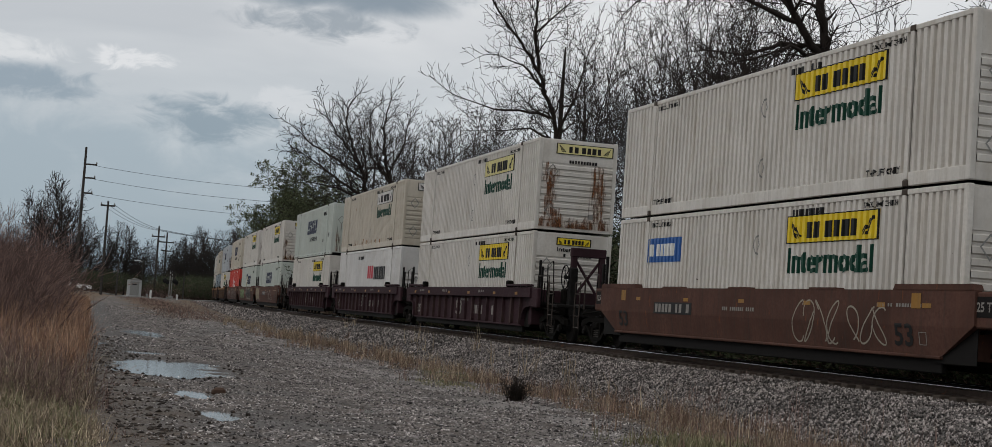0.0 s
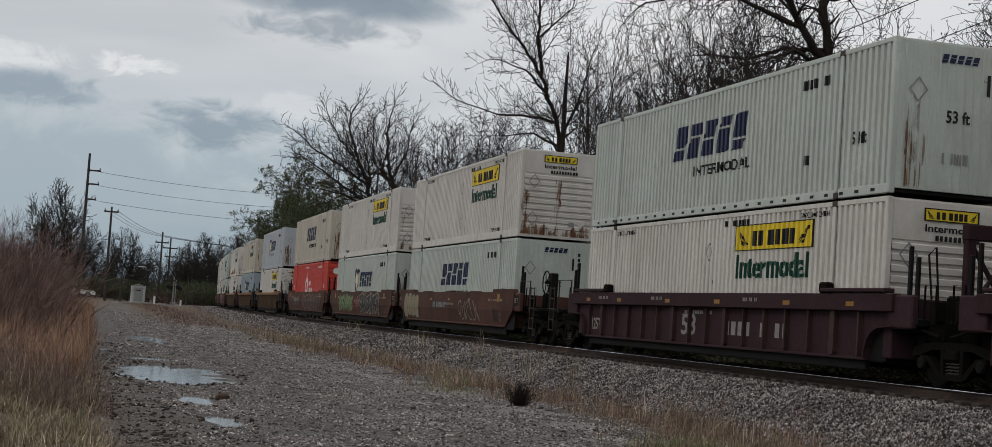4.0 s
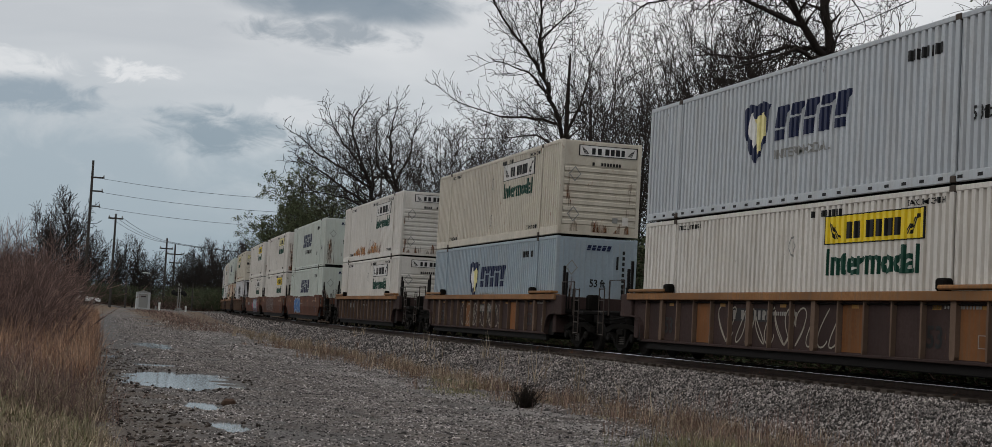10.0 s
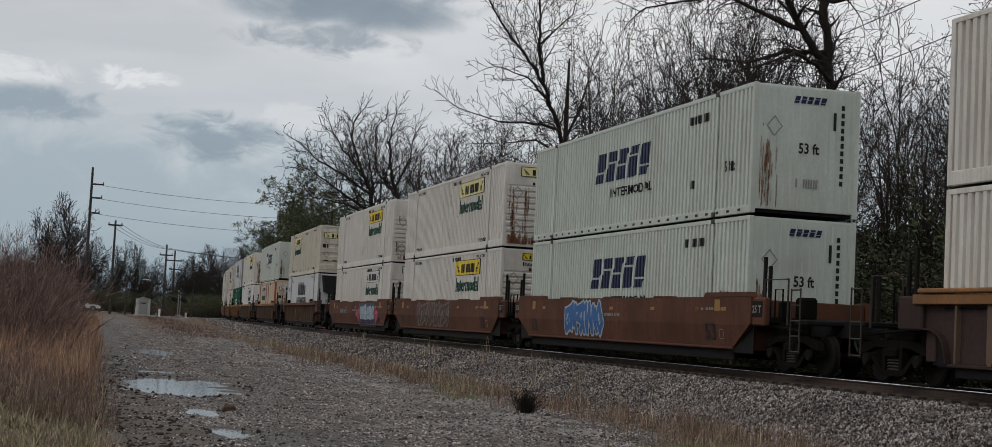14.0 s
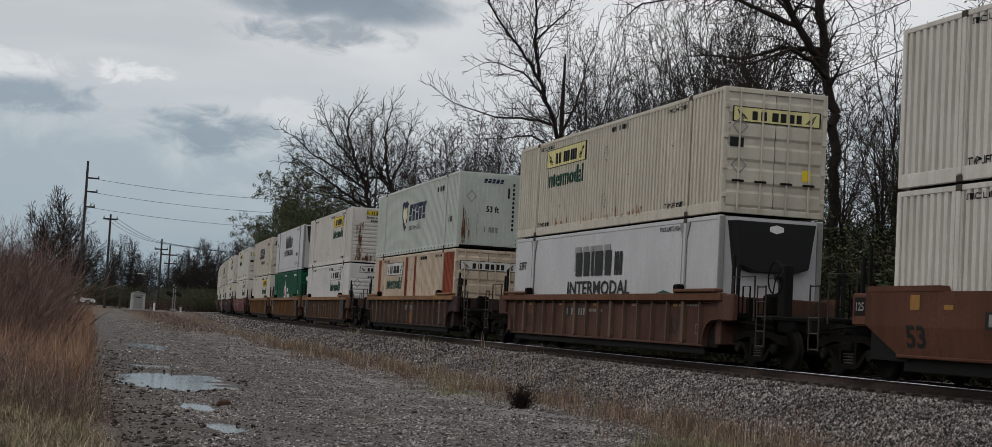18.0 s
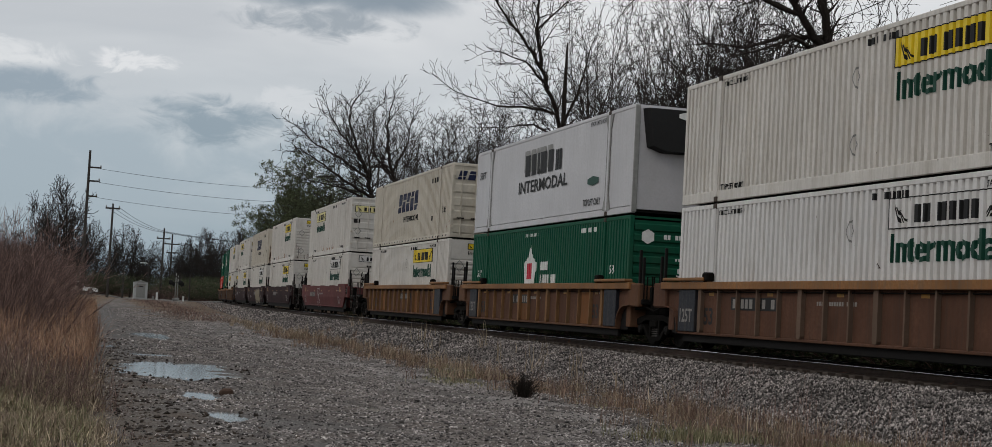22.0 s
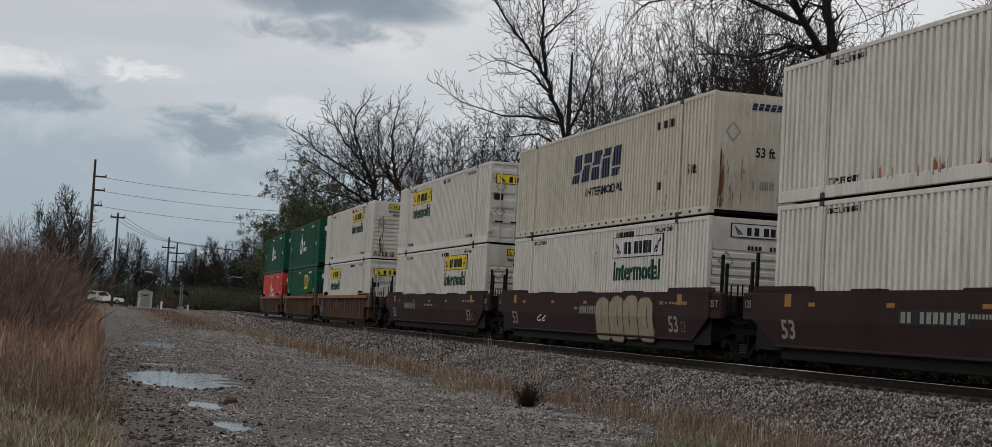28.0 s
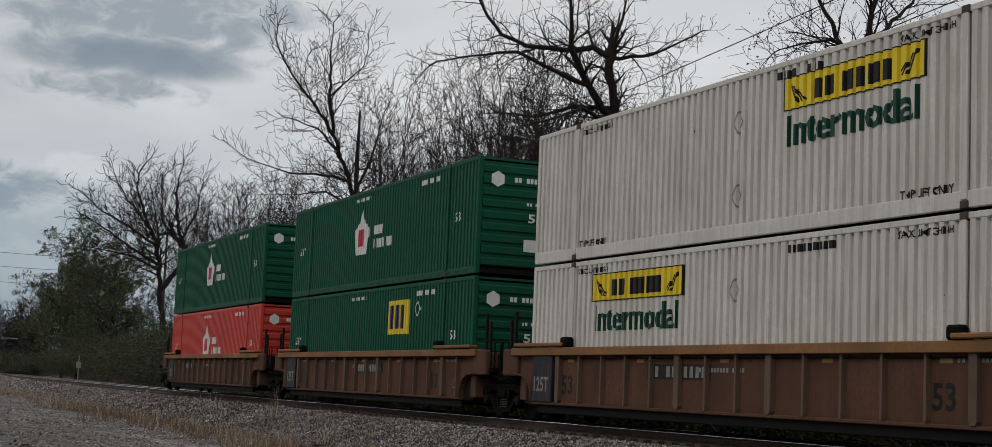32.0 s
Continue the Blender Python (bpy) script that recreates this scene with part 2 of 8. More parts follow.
RUSTY = streaked("rusted_panel", (0.16, 0.055, 0.022), (0.40, 0.20, 0.09), 0.30)
NOSERUST = streaked("streaked_rust", (0.085, 0.032, 0.018), (0.24, 0.11, 0.05))
YELLOW = painted("decal_yellow", (0.70, 0.52, 0.02), dirt=0.15, rough=0.45)
PALEYELLOW = painted("decal_faded_yellow", (0.66, 0.60, 0.28), dirt=0.12, rough=0.5)
BLACK = plain("decal_black", (0.011, 0.011, 0.011), 0.6)
DGREEN = plain("decal_green", (0.005, 0.045, 0.028), 0.5, vary=0.35)
NAVY = plain("decal_navy", (0.010, 0.015, 0.048), 0.5, vary=0.35)
BLUE = plain("decal_blue", (0.03, 0.10, 0.30), 0.5)
DRED = plain("decal_red", (0.45, 0.02, 0.04), 0.5)
OFFWHITE = plain("decal_white", (0.62, 0.62, 0.60), 0.6)
GREY = plain("decal_grey", (0.22, 0.22, 0.21), 0.6)
CARBROWN = painted("car_brown", (0.075, 0.037, 0.028), spec=0.1, fade=0.5, dirt=0.9, dirt_color=(0.05, 0.035, 0.028), rust=0.25, rough=0.75, chips=0.5)
CARDARK = painted("car_dark_brown", (0.040, 0.026, 0.024), spec=0.1, fade=0.32, dirt=0.45, dirt_color=(0.04, 0.03, 0.025), rust=0.06, rough=0.8, chips=0.4)
CARMAROON = painted("car_maroon", (0.034, 0.0165, 0.0205), spec=0.1, fade=0.32, dirt=0.4, dirt_color=(0.035, 0.03, 0.03), rough=0.75)
CARPLUM = painted("car_dull_maroon", (0.033, 0.018, 0.019), fade=0.3, spec=0.08, dirt=0.45, dirt_color=(0.035, 0.03, 0.028), rough=0.8)
CARRED = painted("car_red", (0.100, 0.032, 0.032), spec=0.1, fade=0.32, dirt=0.35, dirt_color=(0.06, 0.04, 0.035), rough=0.7)
CAROCHRE = painted("car_ochre", (0.094, 0.047, 0.027), spec=0.1, fade=0.45, dirt=0.85, dirt_color=(0.07, 0.045, 0.03), rust=0.1, rough=0.75, chips=0.5)
CAROCHRE2 = painted("car_rusty_ochre", (0.086, 0.043, 0.028), spec=0.1, fade=0.45, dirt=0.85, dirt_color=(0.06, 0.04, 0.03), rust=0.1, rough=0.8, chips=0.5)
CARORANGE = painted("car_orange_brown", (0.088, 0.038, 0.024), spec=0.1, fade=0.45, dirt=0.85, dirt_color=(0.05, 0.03, 0.022), rust=0.08, rough=0.75, chips=0.4)
RIBRUST = painted("rib_rusty_edge", (0.120, 0.080, 0.058), spec=0.1, fade=0.32, dirt=0.45, rust=0.15, rough=0.8)
RIBOCHRE = painted("rib_ochre", (0.185, 0.100, 0.046), spec=0.1, fade=0.4, dirt=0.6, rust=0.2, rough=0.8)
RIBPLAIN = painted("rib_maroon", (0.044, 0.023, 0.026), spec=0.1, fade=0.32, dirt=0.4, rough=0.75)
CHORDDARK = painted("chord_brown", (0.115, 0.052, 0.030), spec=0.1, fade=0.32, dirt=0.5, rust=0.5, rough=0.75)
CARMARK = plain("faded_stencil", (0.22, 0.205, 0.19), 0.8, vary=0.4, spec=0.1)
SPRAY = plain("dull_spray_paint", (0.26, 0.235, 0.195), 0.8, vary=0.3, spec=0.1)
SPRAYTAN = plain("dull_tan_spray_paint", (0.24, 0.205, 0.145), 0.8, vary=0.3, scale=3, spec=0.1)
FADED = plain("faded_brown_spray_paint", (0.085, 0.058, 0.050), 0.8, vary=0.3, scale=3, spec=0.1)
SPRAYDULL = plain("worn_pale_spray_paint", (0.16, 0.135, 0.12), 0.8, vary=0.5, scale=4, spec=0.1)
SPRAYPALE = plain("pale_blue_spray_paint", (0.30, 0.36, 0.40), 0.8, vary=0.4, scale=3, spec=0.1)
SPRAYPINK = plain("pink_spray_paint", (0.36, 0.07, 0.10), 0.7, vary=0.2, spec=0.1)
SPRAYBLUE = plain("blue_spray_paint", (0.05, 0.12, 0.28), 0.7, vary=0.3, spec=0.1)
SPRAYGREEN = plain("faded_green_spray_paint", (0.14, 0.20, 0.10), 0.7, vary=0.4, scale=3, spec=0.1)
SPRING = plain("worn_spring_steel", (0.045, 0.040, 0.036), 0.6, 0.3)
RAILING = plain("worn_rusty_railing", (0.040, 0.031, 0.026), 0.6, 0.2)
CHORD = painted("chord_ochre", (0.20, 0.092, 0.032), fade=0.5, dirt=0.8, rough=0.7, rust=0.3)
CASTING = plain("grimy_casting", (0.060, 0.048, 0.040), 0.8, vary=0.5, spec=0.15)
RUSTPANEL = painted("bay_orange_rust", (0.17, 0.072, 0.028), spec=0.1, fade=0.4, dirt=0.6, rough=0.8)
REFLECT = painted("reflector_yellow", (0.26, 0.13, 0.022), dirt=0.6)
ENDBLUE = painted("end_panel_dark_blue", (0.012, 0.014, 0.020), dirt=0.4, rough=0.6)
# near-black steels: grime plus the cars' underbody shade, put into the colour
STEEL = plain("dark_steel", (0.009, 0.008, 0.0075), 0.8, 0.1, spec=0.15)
WHEEL = plain("shaded_wheel_steel", (0.010, 0.009, 0.008), 0.8, 0.1, spec=0.1)
CAST = plain("grimy_shaded_cast_steel", (0.0065, 0.0058, 0.005), 0.9, 0.0, spec=0.05)
POLISHED = plain("rail_head_steel", (0.62, 0.62, 0.63), 0.22, 1.0, vary=0.1)
RAILRUST = painted("rail_rust", (0.050, 0.034, 0.028), dirt=0.4, rough=0.85, rust=0.4)
TIE = plain("creosoted_wood", (0.055, 0.043, 0.035), 0.9, vary=0.4, scale=5, bumpy=0.5)
BARK = plain("bark", (0.026, 0.021, 0.018), 0.95, spec=0.1, vary=0.35, scale=6, bumpy=0.5)
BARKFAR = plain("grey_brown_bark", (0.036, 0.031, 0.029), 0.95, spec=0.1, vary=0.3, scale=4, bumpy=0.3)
POLEWOOD = plain("weathered_pole_wood", (0.045, 0.040, 0.037), 0.9, vary=0.3, scale=5)
LEAF = grown("spring_leaves", (0.075, 0.10, 0.045), (0.16, 0.18, 0.085))
LEAFDARK = grown("dark_leaves", (0.034, 0.044, 0.022), (0.105, 0.125, 0.060))
LEAFOLIVE = grown("olive_leaves", (0.052, 0.064, 0.032), (0.150, 0.165, 0.085))
DRYGRASS = grown("dry_grass", (0.15, 0.115, 0.08), (0.70, 0.57, 0.41))
REDGRASS = grown("red_brown_grass", (0.19, 0.105, 0.070), (0.72, 0.47, 0.31))
VERGEGRASS = grown("verge_grass", (0.12, 0.075, 0.055), (0.50, 0.36, 0.26))
TWIGS = grown("brush_twigs", (0.076, 0.049, 0.044), (0.42, 0.28, 0.235))
GREENGRASS = grown("green_grass", (0.115, 0.115, 0.056), (0.54, 0.48, 0.31))
# darker ballast: grime plus the shade under the train, put into the colour
SHADESTONES = grown("shaded_grimy_ballast", (0.012, 0.011, 0.010), (0.06, 0.055, 0.05), 0.9)
STONES = grown("ballast_stone", (0.024, 0.021, 0.020), (0.56, 0.50, 0.47), 0.9)
CLODS = grown("wet_soil_clods", (0.022, 0.017, 0.014), (0.085, 0.064, 0.05), 0.85)
PEBBLES = grown("road_gravel", (0.040, 0.037, 0.036), (0.70, 0.64, 0.615), 0.9)


def make_ground():
    m, nt, b = principled("gravel_ground")
    tc = nt.nodes.new("ShaderNodeTexCoord").outputs["Object"]
    at = nt.nodes.new("ShaderNodeAttribute"); at.attribute_name = "zone"
    sep = nt.nodes.new("ShaderNodeSeparateColor")
    link(nt, at.outputs["Color"], sep.inputs[0])
    cells = []
    for sc in (24, 7.5):
        v = nt.nodes.new("ShaderNodeTexVoronoi"); v.inputs["Scale"].default_value = sc
        link(nt, tc, v.inputs["Vector"])
        tone = nt.nodes.new("ShaderNodeSeparateColor")
        link(nt, v.outputs["Color"], tone.inputs[0])
        cells.append((tone.outputs[0], v.outputs["Distance"]))
    grain = noise_tex(nt, tc, 9, 8, 0.7)
    patch = noise_tex(nt, tc, 0.55, 6, 0.65, 0.4)
    lane = nt.nodes.new("ShaderNodeMapping")
    lane.inputs["Scale"].default_value, lane.inputs["Rotation"].default_value = (1.25, 0.09, 1.0), (0, 0, radians(1.4))
    link(nt, tc, lane.inputs["Vector"])
    ruts = noise_tex(nt, lane.outputs[0], 1.0, 5, 0.6, 0.3)
    stone = mix(nt, ramp(nt, cells[0][0], 0.1, 0.95), (0.042, 0.037, 0.035), (0.56, 0.50, 0.475))
    # gaps between the stones darkened: their shade is put into the colour
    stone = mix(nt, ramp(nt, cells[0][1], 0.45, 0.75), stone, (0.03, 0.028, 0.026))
    stone = mix(nt, 0.4, stone, mix(nt, cells[1][0], (0.045, 0.040, 0.038), (0.33, 0.295, 0.28)))
    dirt = mix(nt, grain, (0.046, 0.038, 0.033), (0.20, 0.163, 0.138))
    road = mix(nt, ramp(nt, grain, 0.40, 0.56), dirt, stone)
    road = mix(nt, ramp(nt, ruts, 0.42, 0.62), mix(nt, 0.6, road, (0.078, 0.066, 0.058)), road)
    road = mix(nt, ramp(nt, patch, 0.45, 0.62), road, mix(nt, 0.5, road, (0.098, 0.086, 0.078)))
    road = mix(nt, at.outputs["Alpha"], road, mix(nt, 0.4, road, (0.37, 0.35, 0.335)))
    soil = mix(nt, grain, (0.055, 0.038, 0.027), (0.20, 0.14, 0.09))
    # ballast bed: shade between the stones, painted as dark cell edges
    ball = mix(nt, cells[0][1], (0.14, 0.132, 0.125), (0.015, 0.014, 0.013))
    c = mix(nt, sep.outputs[0], road, soil)
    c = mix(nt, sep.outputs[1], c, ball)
    wet = sep.outputs[2]
    c = mix(nt, wet, c, mix(nt, 0.62, c, (0.024, 0.020, 0.017)))
    link(nt, c, b.inputs["Base Color"])
    b.inputs["Specular IOR Level"].default_value = 0.25
    link(nt, mix(nt, wet, (0.95, 0.95, 0.95), (0.62, 0.62, 0.62)), b.inputs["Roughness"])
    bump(nt, b, mix(nt, 0.5, cells[0][1], grain), 1.0, 0.04)
    return m


def make_asphalt():
    m, nt, b = principled("asphalt")
    tc = nt.nodes.new("ShaderNodeTexCoord").outputs["Object"]
    n = noise_tex(nt, tc, 1.2, 8, 0.7)
    link(nt, mix(nt, n, (0.13, 0.13, 0.125), (0.24, 0.235, 0.225)), b.inputs["Base Color"])
    b.inputs["Roughness"].default_value = 0.9
    return m


def make_water():
    m, nt, b = principled("puddle_water")
    tc = nt.nodes.new("ShaderNodeTexCoord").outputs["Object"]
    b.inputs["Base Color"].default_value = (0.045, 0.04, 0.033, 1)
    b.inputs["Roughness"].default_value = 0.10
    b.inputs["IOR"].default_value = 1.33
    b.inputs["Specular IOR Level"].default_value = 0.9
    bump(nt, b, noise_tex(nt, tc, 7, 2), 0.012, 0.02)
    return m


def make_glass():
    m, nt, b = principled("car_glass")
    b.inputs["Base Color"].default_value = (0.02, 0.025, 0.03, 1)
    b.inputs["Roughness"].default_value = 0.05
    return m


GROUND, ASPHALT, WATER, GLASS = make_ground(), make_asphalt(), make_water(), make_glass()


# ---- shapes ----
class Shape:
    """Collects verts and faces of one mesh."""

    def __init__(self):
        self.v, self.f = [], []

    def add(self, verts, faces):
        n = len(self.v)
        self.v += [tuple(p) for p in verts]
        self.f += [tuple(i + n for i in f) for f in faces]
        return self

    def box(self, x0, x1, y0, y1, z0, z1, c=0.0):
        if not c:
            p = [(x, y, z) for x in (x0, x1) for y in (y0, y1) for z in (z0, z1)]
            return self.add(p, [(0, 1, 3, 2), (4, 6, 7, 5), (0, 4, 5, 1), (2, 3, 7, 6), (0, 2, 6, 4), (1, 5, 7, 3)])
        v, idx = [], {}
        for i, (x, sx) in enumerate(((x0, 1), (x1, -1))):
            for j, (y, sy) in enumerate(((y0, 1), (y1, -1))):
                for k, (z, sz) in enumerate(((z0, 1), (z1, -1))):
                    for a, p in enumerate(((x, y + sy * c, z + sz * c), (x + sx * c, y, z + sz * c), (x + sx * c, y + sy * c, z))):
                        idx[i, j, k, a] = len(v)
                        v.append(p)
        q = idx
        f = []
        for s in (0, 1):
            f.append((q[s, 0, 0, 0], q[s, 0, 1, 0], q[s, 1, 1, 0], q[s, 1, 0, 0]))
            f.append((q[0, s, 0, 1], q[1, s, 0, 1], q[1, s, 1, 1], q[0, s, 1, 1]))
            f.append((q[0, 0, s, 2], q[0, 1, s, 2], q[1, 1, s, 2], q[1, 0, s, 2]))
            for r in (0, 1):
                f.append((q[s, r, 0, 0], q[s, r, 1, 0], q[s, r, 1, 1], q[s, r, 0, 1]))
                f.append((q[s, 0, r, 0], q[s, 1, r, 0], q[s, 1, r, 2], q[s, 0, r, 2]))
                f.append((q[0, s, r, 1], q[1, s, r, 1], q[1, s, r, 2], q[0, s, r, 2]))
                for u in (0, 1):
                    f.append((q[s, r, u, 0], q[s, r, u, 1], q[s, r, u, 2]))
        return self.add(v, f)

    def prism(self, outline, x0, x1):
        """An outline of (y, z) points between two planes of x."""
        n = len(outline)
        v = [(x0, y, z) for y, z in outline] + [(x1, y, z) for y, z in outline]
        f = [tuple(range(n)), tuple(range(2 * n - 1, n - 1, -1))]
        return self.add(v, f + [(i, (i + 1) % n, (i + 1) % n + n, i + n) for i in range(n)])

    def tube(self, path, r, n=6, r1=None):
        path = [Vector(p) for p in path]
        rings = []
        for i, p in enumerate(path):
            d = (path[min(i + 1, len(path) - 1)] - path[max(i - 1, 0)]).normalized()
            a = d.cross(Vector((0.31, 0.87, 0.38))).normalized()
            b = d.cross(a)
            rr = r if r1 is None else r + (r1 - r) * i / (len(path) - 1)
            rings.append([p + (a * math.cos(t) + b * math.sin(t)) * rr for t in (2 * math.pi * k / n for k in range(n))])
        f = [(i * n + k, i * n + (k + 1) % n, (i + 1) * n + (k + 1) % n, (i + 1) * n + k) for i in range(len(path) - 1) for k in range(n)]
        f += [tuple(range(n)), tuple(range(len(path) * n - 1, (len(path) - 1) * n - 1, -1))]
        return self.add([p for r_ in rings for p in r_], f)

    def lathe(self, profile, n=20, axis="x", at=(0, 0, 0)):
        """A profile of (along, radius) turned round an axis."""
        v = []
        for a, r in profile:
            for k in range(n):
                t = 2 * math.pi * k / n
                p = (a, r * math.cos(t), r * math.sin(t)) if axis == "x" else (r * math.cos(t), r * math.sin(t), a)
                v.append((p[0] + at[0], p[1] + at[1], p[2] + at[2]))
        m = len(profile)
        f = [(i * n + k, i * n + (k + 1) % n, (i + 1) * n + (k + 1) % n, (i + 1) * n + k) for i in range(m - 1) for k in range(n)]
        return self.add(v, f + [tuple(range(n)), tuple(range(m * n - 1, (m - 1) * n - 1, -1))])

    def sheet(self, pts):
        return self.add(pts, [tuple(range(len(pts)))])

    def mesh(self, name, material, smooth=False):
        me = bpy.data.meshes.new(name)
        me.from_pydata(self.v, [], self.f)
        me.materials.append(material)
        if smooth:
            me.shade_smooth()
        me.update()
        bm = bmesh.new()
        bm.from_mesh(me)
        bmesh.ops.recalc_face_normals(bm, faces=bm.faces)
        bm.to_mesh(me)
        bm.free()
        return me


def many(name, verts, faces, material):
    """A large mesh from arrays: verts (n, 3), faces (m, 3) or (m, 4)."""
    me = bpy.data.meshes.new(name)
    verts, faces = np.asarray(verts, np.float32), np.asarray(faces, np.int32)
    k = faces.shape[1]
    me.vertices.add(len(verts))
    me.vertices.foreach_set("co", verts.ravel())
    me.loops.add(faces.size)
    me.loops.foreach_set("vertex_index", faces.ravel())
    me.polygons.add(len(faces))
    me.polygons.foreach_set("loop_start", np.arange(0, faces.size, k, dtype=np.int32))
    me.materials.append(material)
    me.update(calc_edges=True)
    me.validate()
    return me


# fine work that cannot be told apart piece by piece
JOINED = ("twig_mass", "stem_mass", "load_mark", "number_mark", "rust_stain", "graffiti", "graffiti_outline", "graffiti_fill", "brake_rigging", "ribbing", "emblem_mark")


def part(name, data, material, parent, label=""):
    """One mesh object under a thing or a part; data is a Shape or a mesh."""
    me = data.mesh(name, material) if isinstance(data, Shape) else data
    ob = new(name, me)
    ob.parent = parent
    return tagged(ob, label, kind="stuff" if name in JOINED else "")


def thing(name, label, category, at=None, group="", kind="", data=None):
    ob = new(name, data)
    if at is not None:
        ob.matrix_basis = at
    return tagged(ob, label, category, group, kind)


_made = {}


def once(key, make):
    if key not in _made:
        _made[key] = make()
    return _made[key]


def text_shape(words):
    """Built-in letters as a mesh that fills the unit square."""
    def make():
        cu = bpy.data.curves.new("letters", "FONT")
        cu.body = words
        cu.resolution_u = 2
        cu.offset = 0.022
        ob = bpy.data.objects.new("letters", cu)
        me = bpy.data.meshes.new_from_object(ob)
        v = np.array([p.co[:] for p in me.vertices])
        f = [tuple(p.vertices) for p in me.polygons]
        bpy.data.objects.remove(ob)
        lo, hi = v.min(0), v.max(0)
        return (v[:, :2] - lo[:2]) / (hi[:2] - lo[:2]), f
    return once(("text", words), make)


def letters(shape, words, place, y0, y1, z0, z1, slant=0.0):
    """Words on a side: place maps (along, up) to a point; along runs from y0 to y1."""
    uv, f = text_shape(words)
    return shape.add([place(y0 + (y1 - y0) * u + slant * v * (z1 - z0) * (1 if y1 > y0 else -1), z0 + (z1 - z0) * v) for u, v in uv], f)


# ---- the line of the track ----
R, S1, XC, RAIL = 2130.0, 27.8, 15.88, 0.93


def on_track(s):
    """Place of the centreline and its heading, s metres along."""
    e = max(s - S1, 0.0)
    th = e / R
    return XC + R * (1 - math.cos(th)), (S1 + R * math.sin(th) if s > S1 else s), th


def centre_x(y):
    e = np.maximum(np.asarray(y, float) - S1, 0)
    return XC + R - np.sqrt(np.maximum(R * R - e * e, 1.0))


# ---- ground: one sheet to the horizon ----
def road_edge(y):
    """Where the brush beside the road begins."""
    return 0.72 + 0.030 * np.maximum(np.asarray(y, float) - 30, 0)


PUDDLES = [(2.85, 34.4, 1.28, 4.0), (2.50, 25.7, 0.27, 0.9), (2.48, 21.7, 0.30, 1.0), (3.9, 61.4, 0.75, 4.0), (1.75, 47.4, 0.22, 1.6), (2.55, 12.9, 1.62, 4.3), (4.95, 24.4, 0.22, 1.3), (2.75, 42.2, 0.5, 0.9), (4.9, 47.5, 0.5, 1.2)]


def smooth01(a):
    a = np.clip(a, 0, 1)
    return a * a * (3 - 2 * a)


rng = np.random.default_rng(5)
_gx, _gy, _ga = rng.normal(size=(60,)), rng.normal(size=(60,)), rng.uniform(0, 6.28, 60)


def waves(x, y, wavelength, i0, n=10):
    """Smooth uneven relief, about -1 to 1."""
    z = 0
    for i in range(i0, i0 + n):
        a = math.atan2(_gy[i], _gx[i])
        k = 2 * math.pi / (wavelength * (0.6 + 0.8 * ((i * 37) % 10) / 10))
        z = z + np.sin(k * (np.cos(a) * x + np.sin(a) * y) + _ga[i])
    return z / math.sqrt(n) / 1.2


def puddle_depth(x, y):
    d = np.zeros_like(x)
    wob = 0.16 * waves(x, y, 0.9, 0) + 0.10 * waves(x, y, 0.35, 10)
    for cx, cy, rx, ry in PUDDLES:
        r = np.sqrt(((x - cx) / rx) ** 2 + ((y - cy) / ry) ** 2) + wob
        d = np.maximum(d, smooth01((1.35 - r) / 0.7))
    return d


def mud(x, y):
    """0 to 1: where bare dark soil shows instead of gravel, in ruts, patches and beside the brush."""
    rut = np.exp(-((x - 3.9 - 0.03 * y + 0.25 * waves(x, y, 8, 6)) / 0.35) ** 2) + np.exp(-((x - 6.0 - 0.03 * y + 0.25 * waves(x, y, 8, 26)) / 0.4) ** 2)
    side = smooth01((1.9 - (x - road_edge(y)) + 0.6 * waves(x, y, 2.4, 16)) / 1.1)
    patch = smooth01((0.65 * waves(x, y, 5.5, 3) + 0.5 * waves(x, y, 1.7, 13) + 0.25 * waves(x, y, 0.6, 44) - 0.25) / 0.5)
    return np.clip(0.55 * rut * smooth01(0.6 + waves(x, y, 3.0, 36)) + side + 0.85 * patch, 0, 1)


def ground_z(x, y, detail=True):
    x, y = np.asarray(x, float), np.asarray(y, float)
    d = x - centre_x(np.clip(y, -100, 900))
    a = np.abs(d)
    base = 0.70 * smooth01((y - 65) / 125) * smooth01((120 - a) / 60)
    base = np.where(d > 0, np.maximum(base, 0.12), base)
    base = base + np.where(d < -15.4, 0.22 * smooth01((-15.4 - d) / 1.5), 0)
    top = 0.675
    w = smooth01((4.5 - a) / 2.7)
    z = base * (1 - w) + np.maximum(top, base) * w
    near = np.clip((150 - np.hypot(x, y)) / 100, 0, 1)
    if detail:
        z = z + near * (1 - w) * (0.022 * waves(x, y, 1.7, 20) + 0.014 * waves(x, y, 0.5, 30) + 0.03 * waves(x, y, 6, 40))
        z = z + near * w * 0.025 * waves(x, y, 0.8, 30)
        z = z * 1.0 - 0.075 * puddle_depth(x, y)
    return z


def grid_line(parts):
    return np.concatenate([np.arange(a, b, s) for a, b, s in parts])


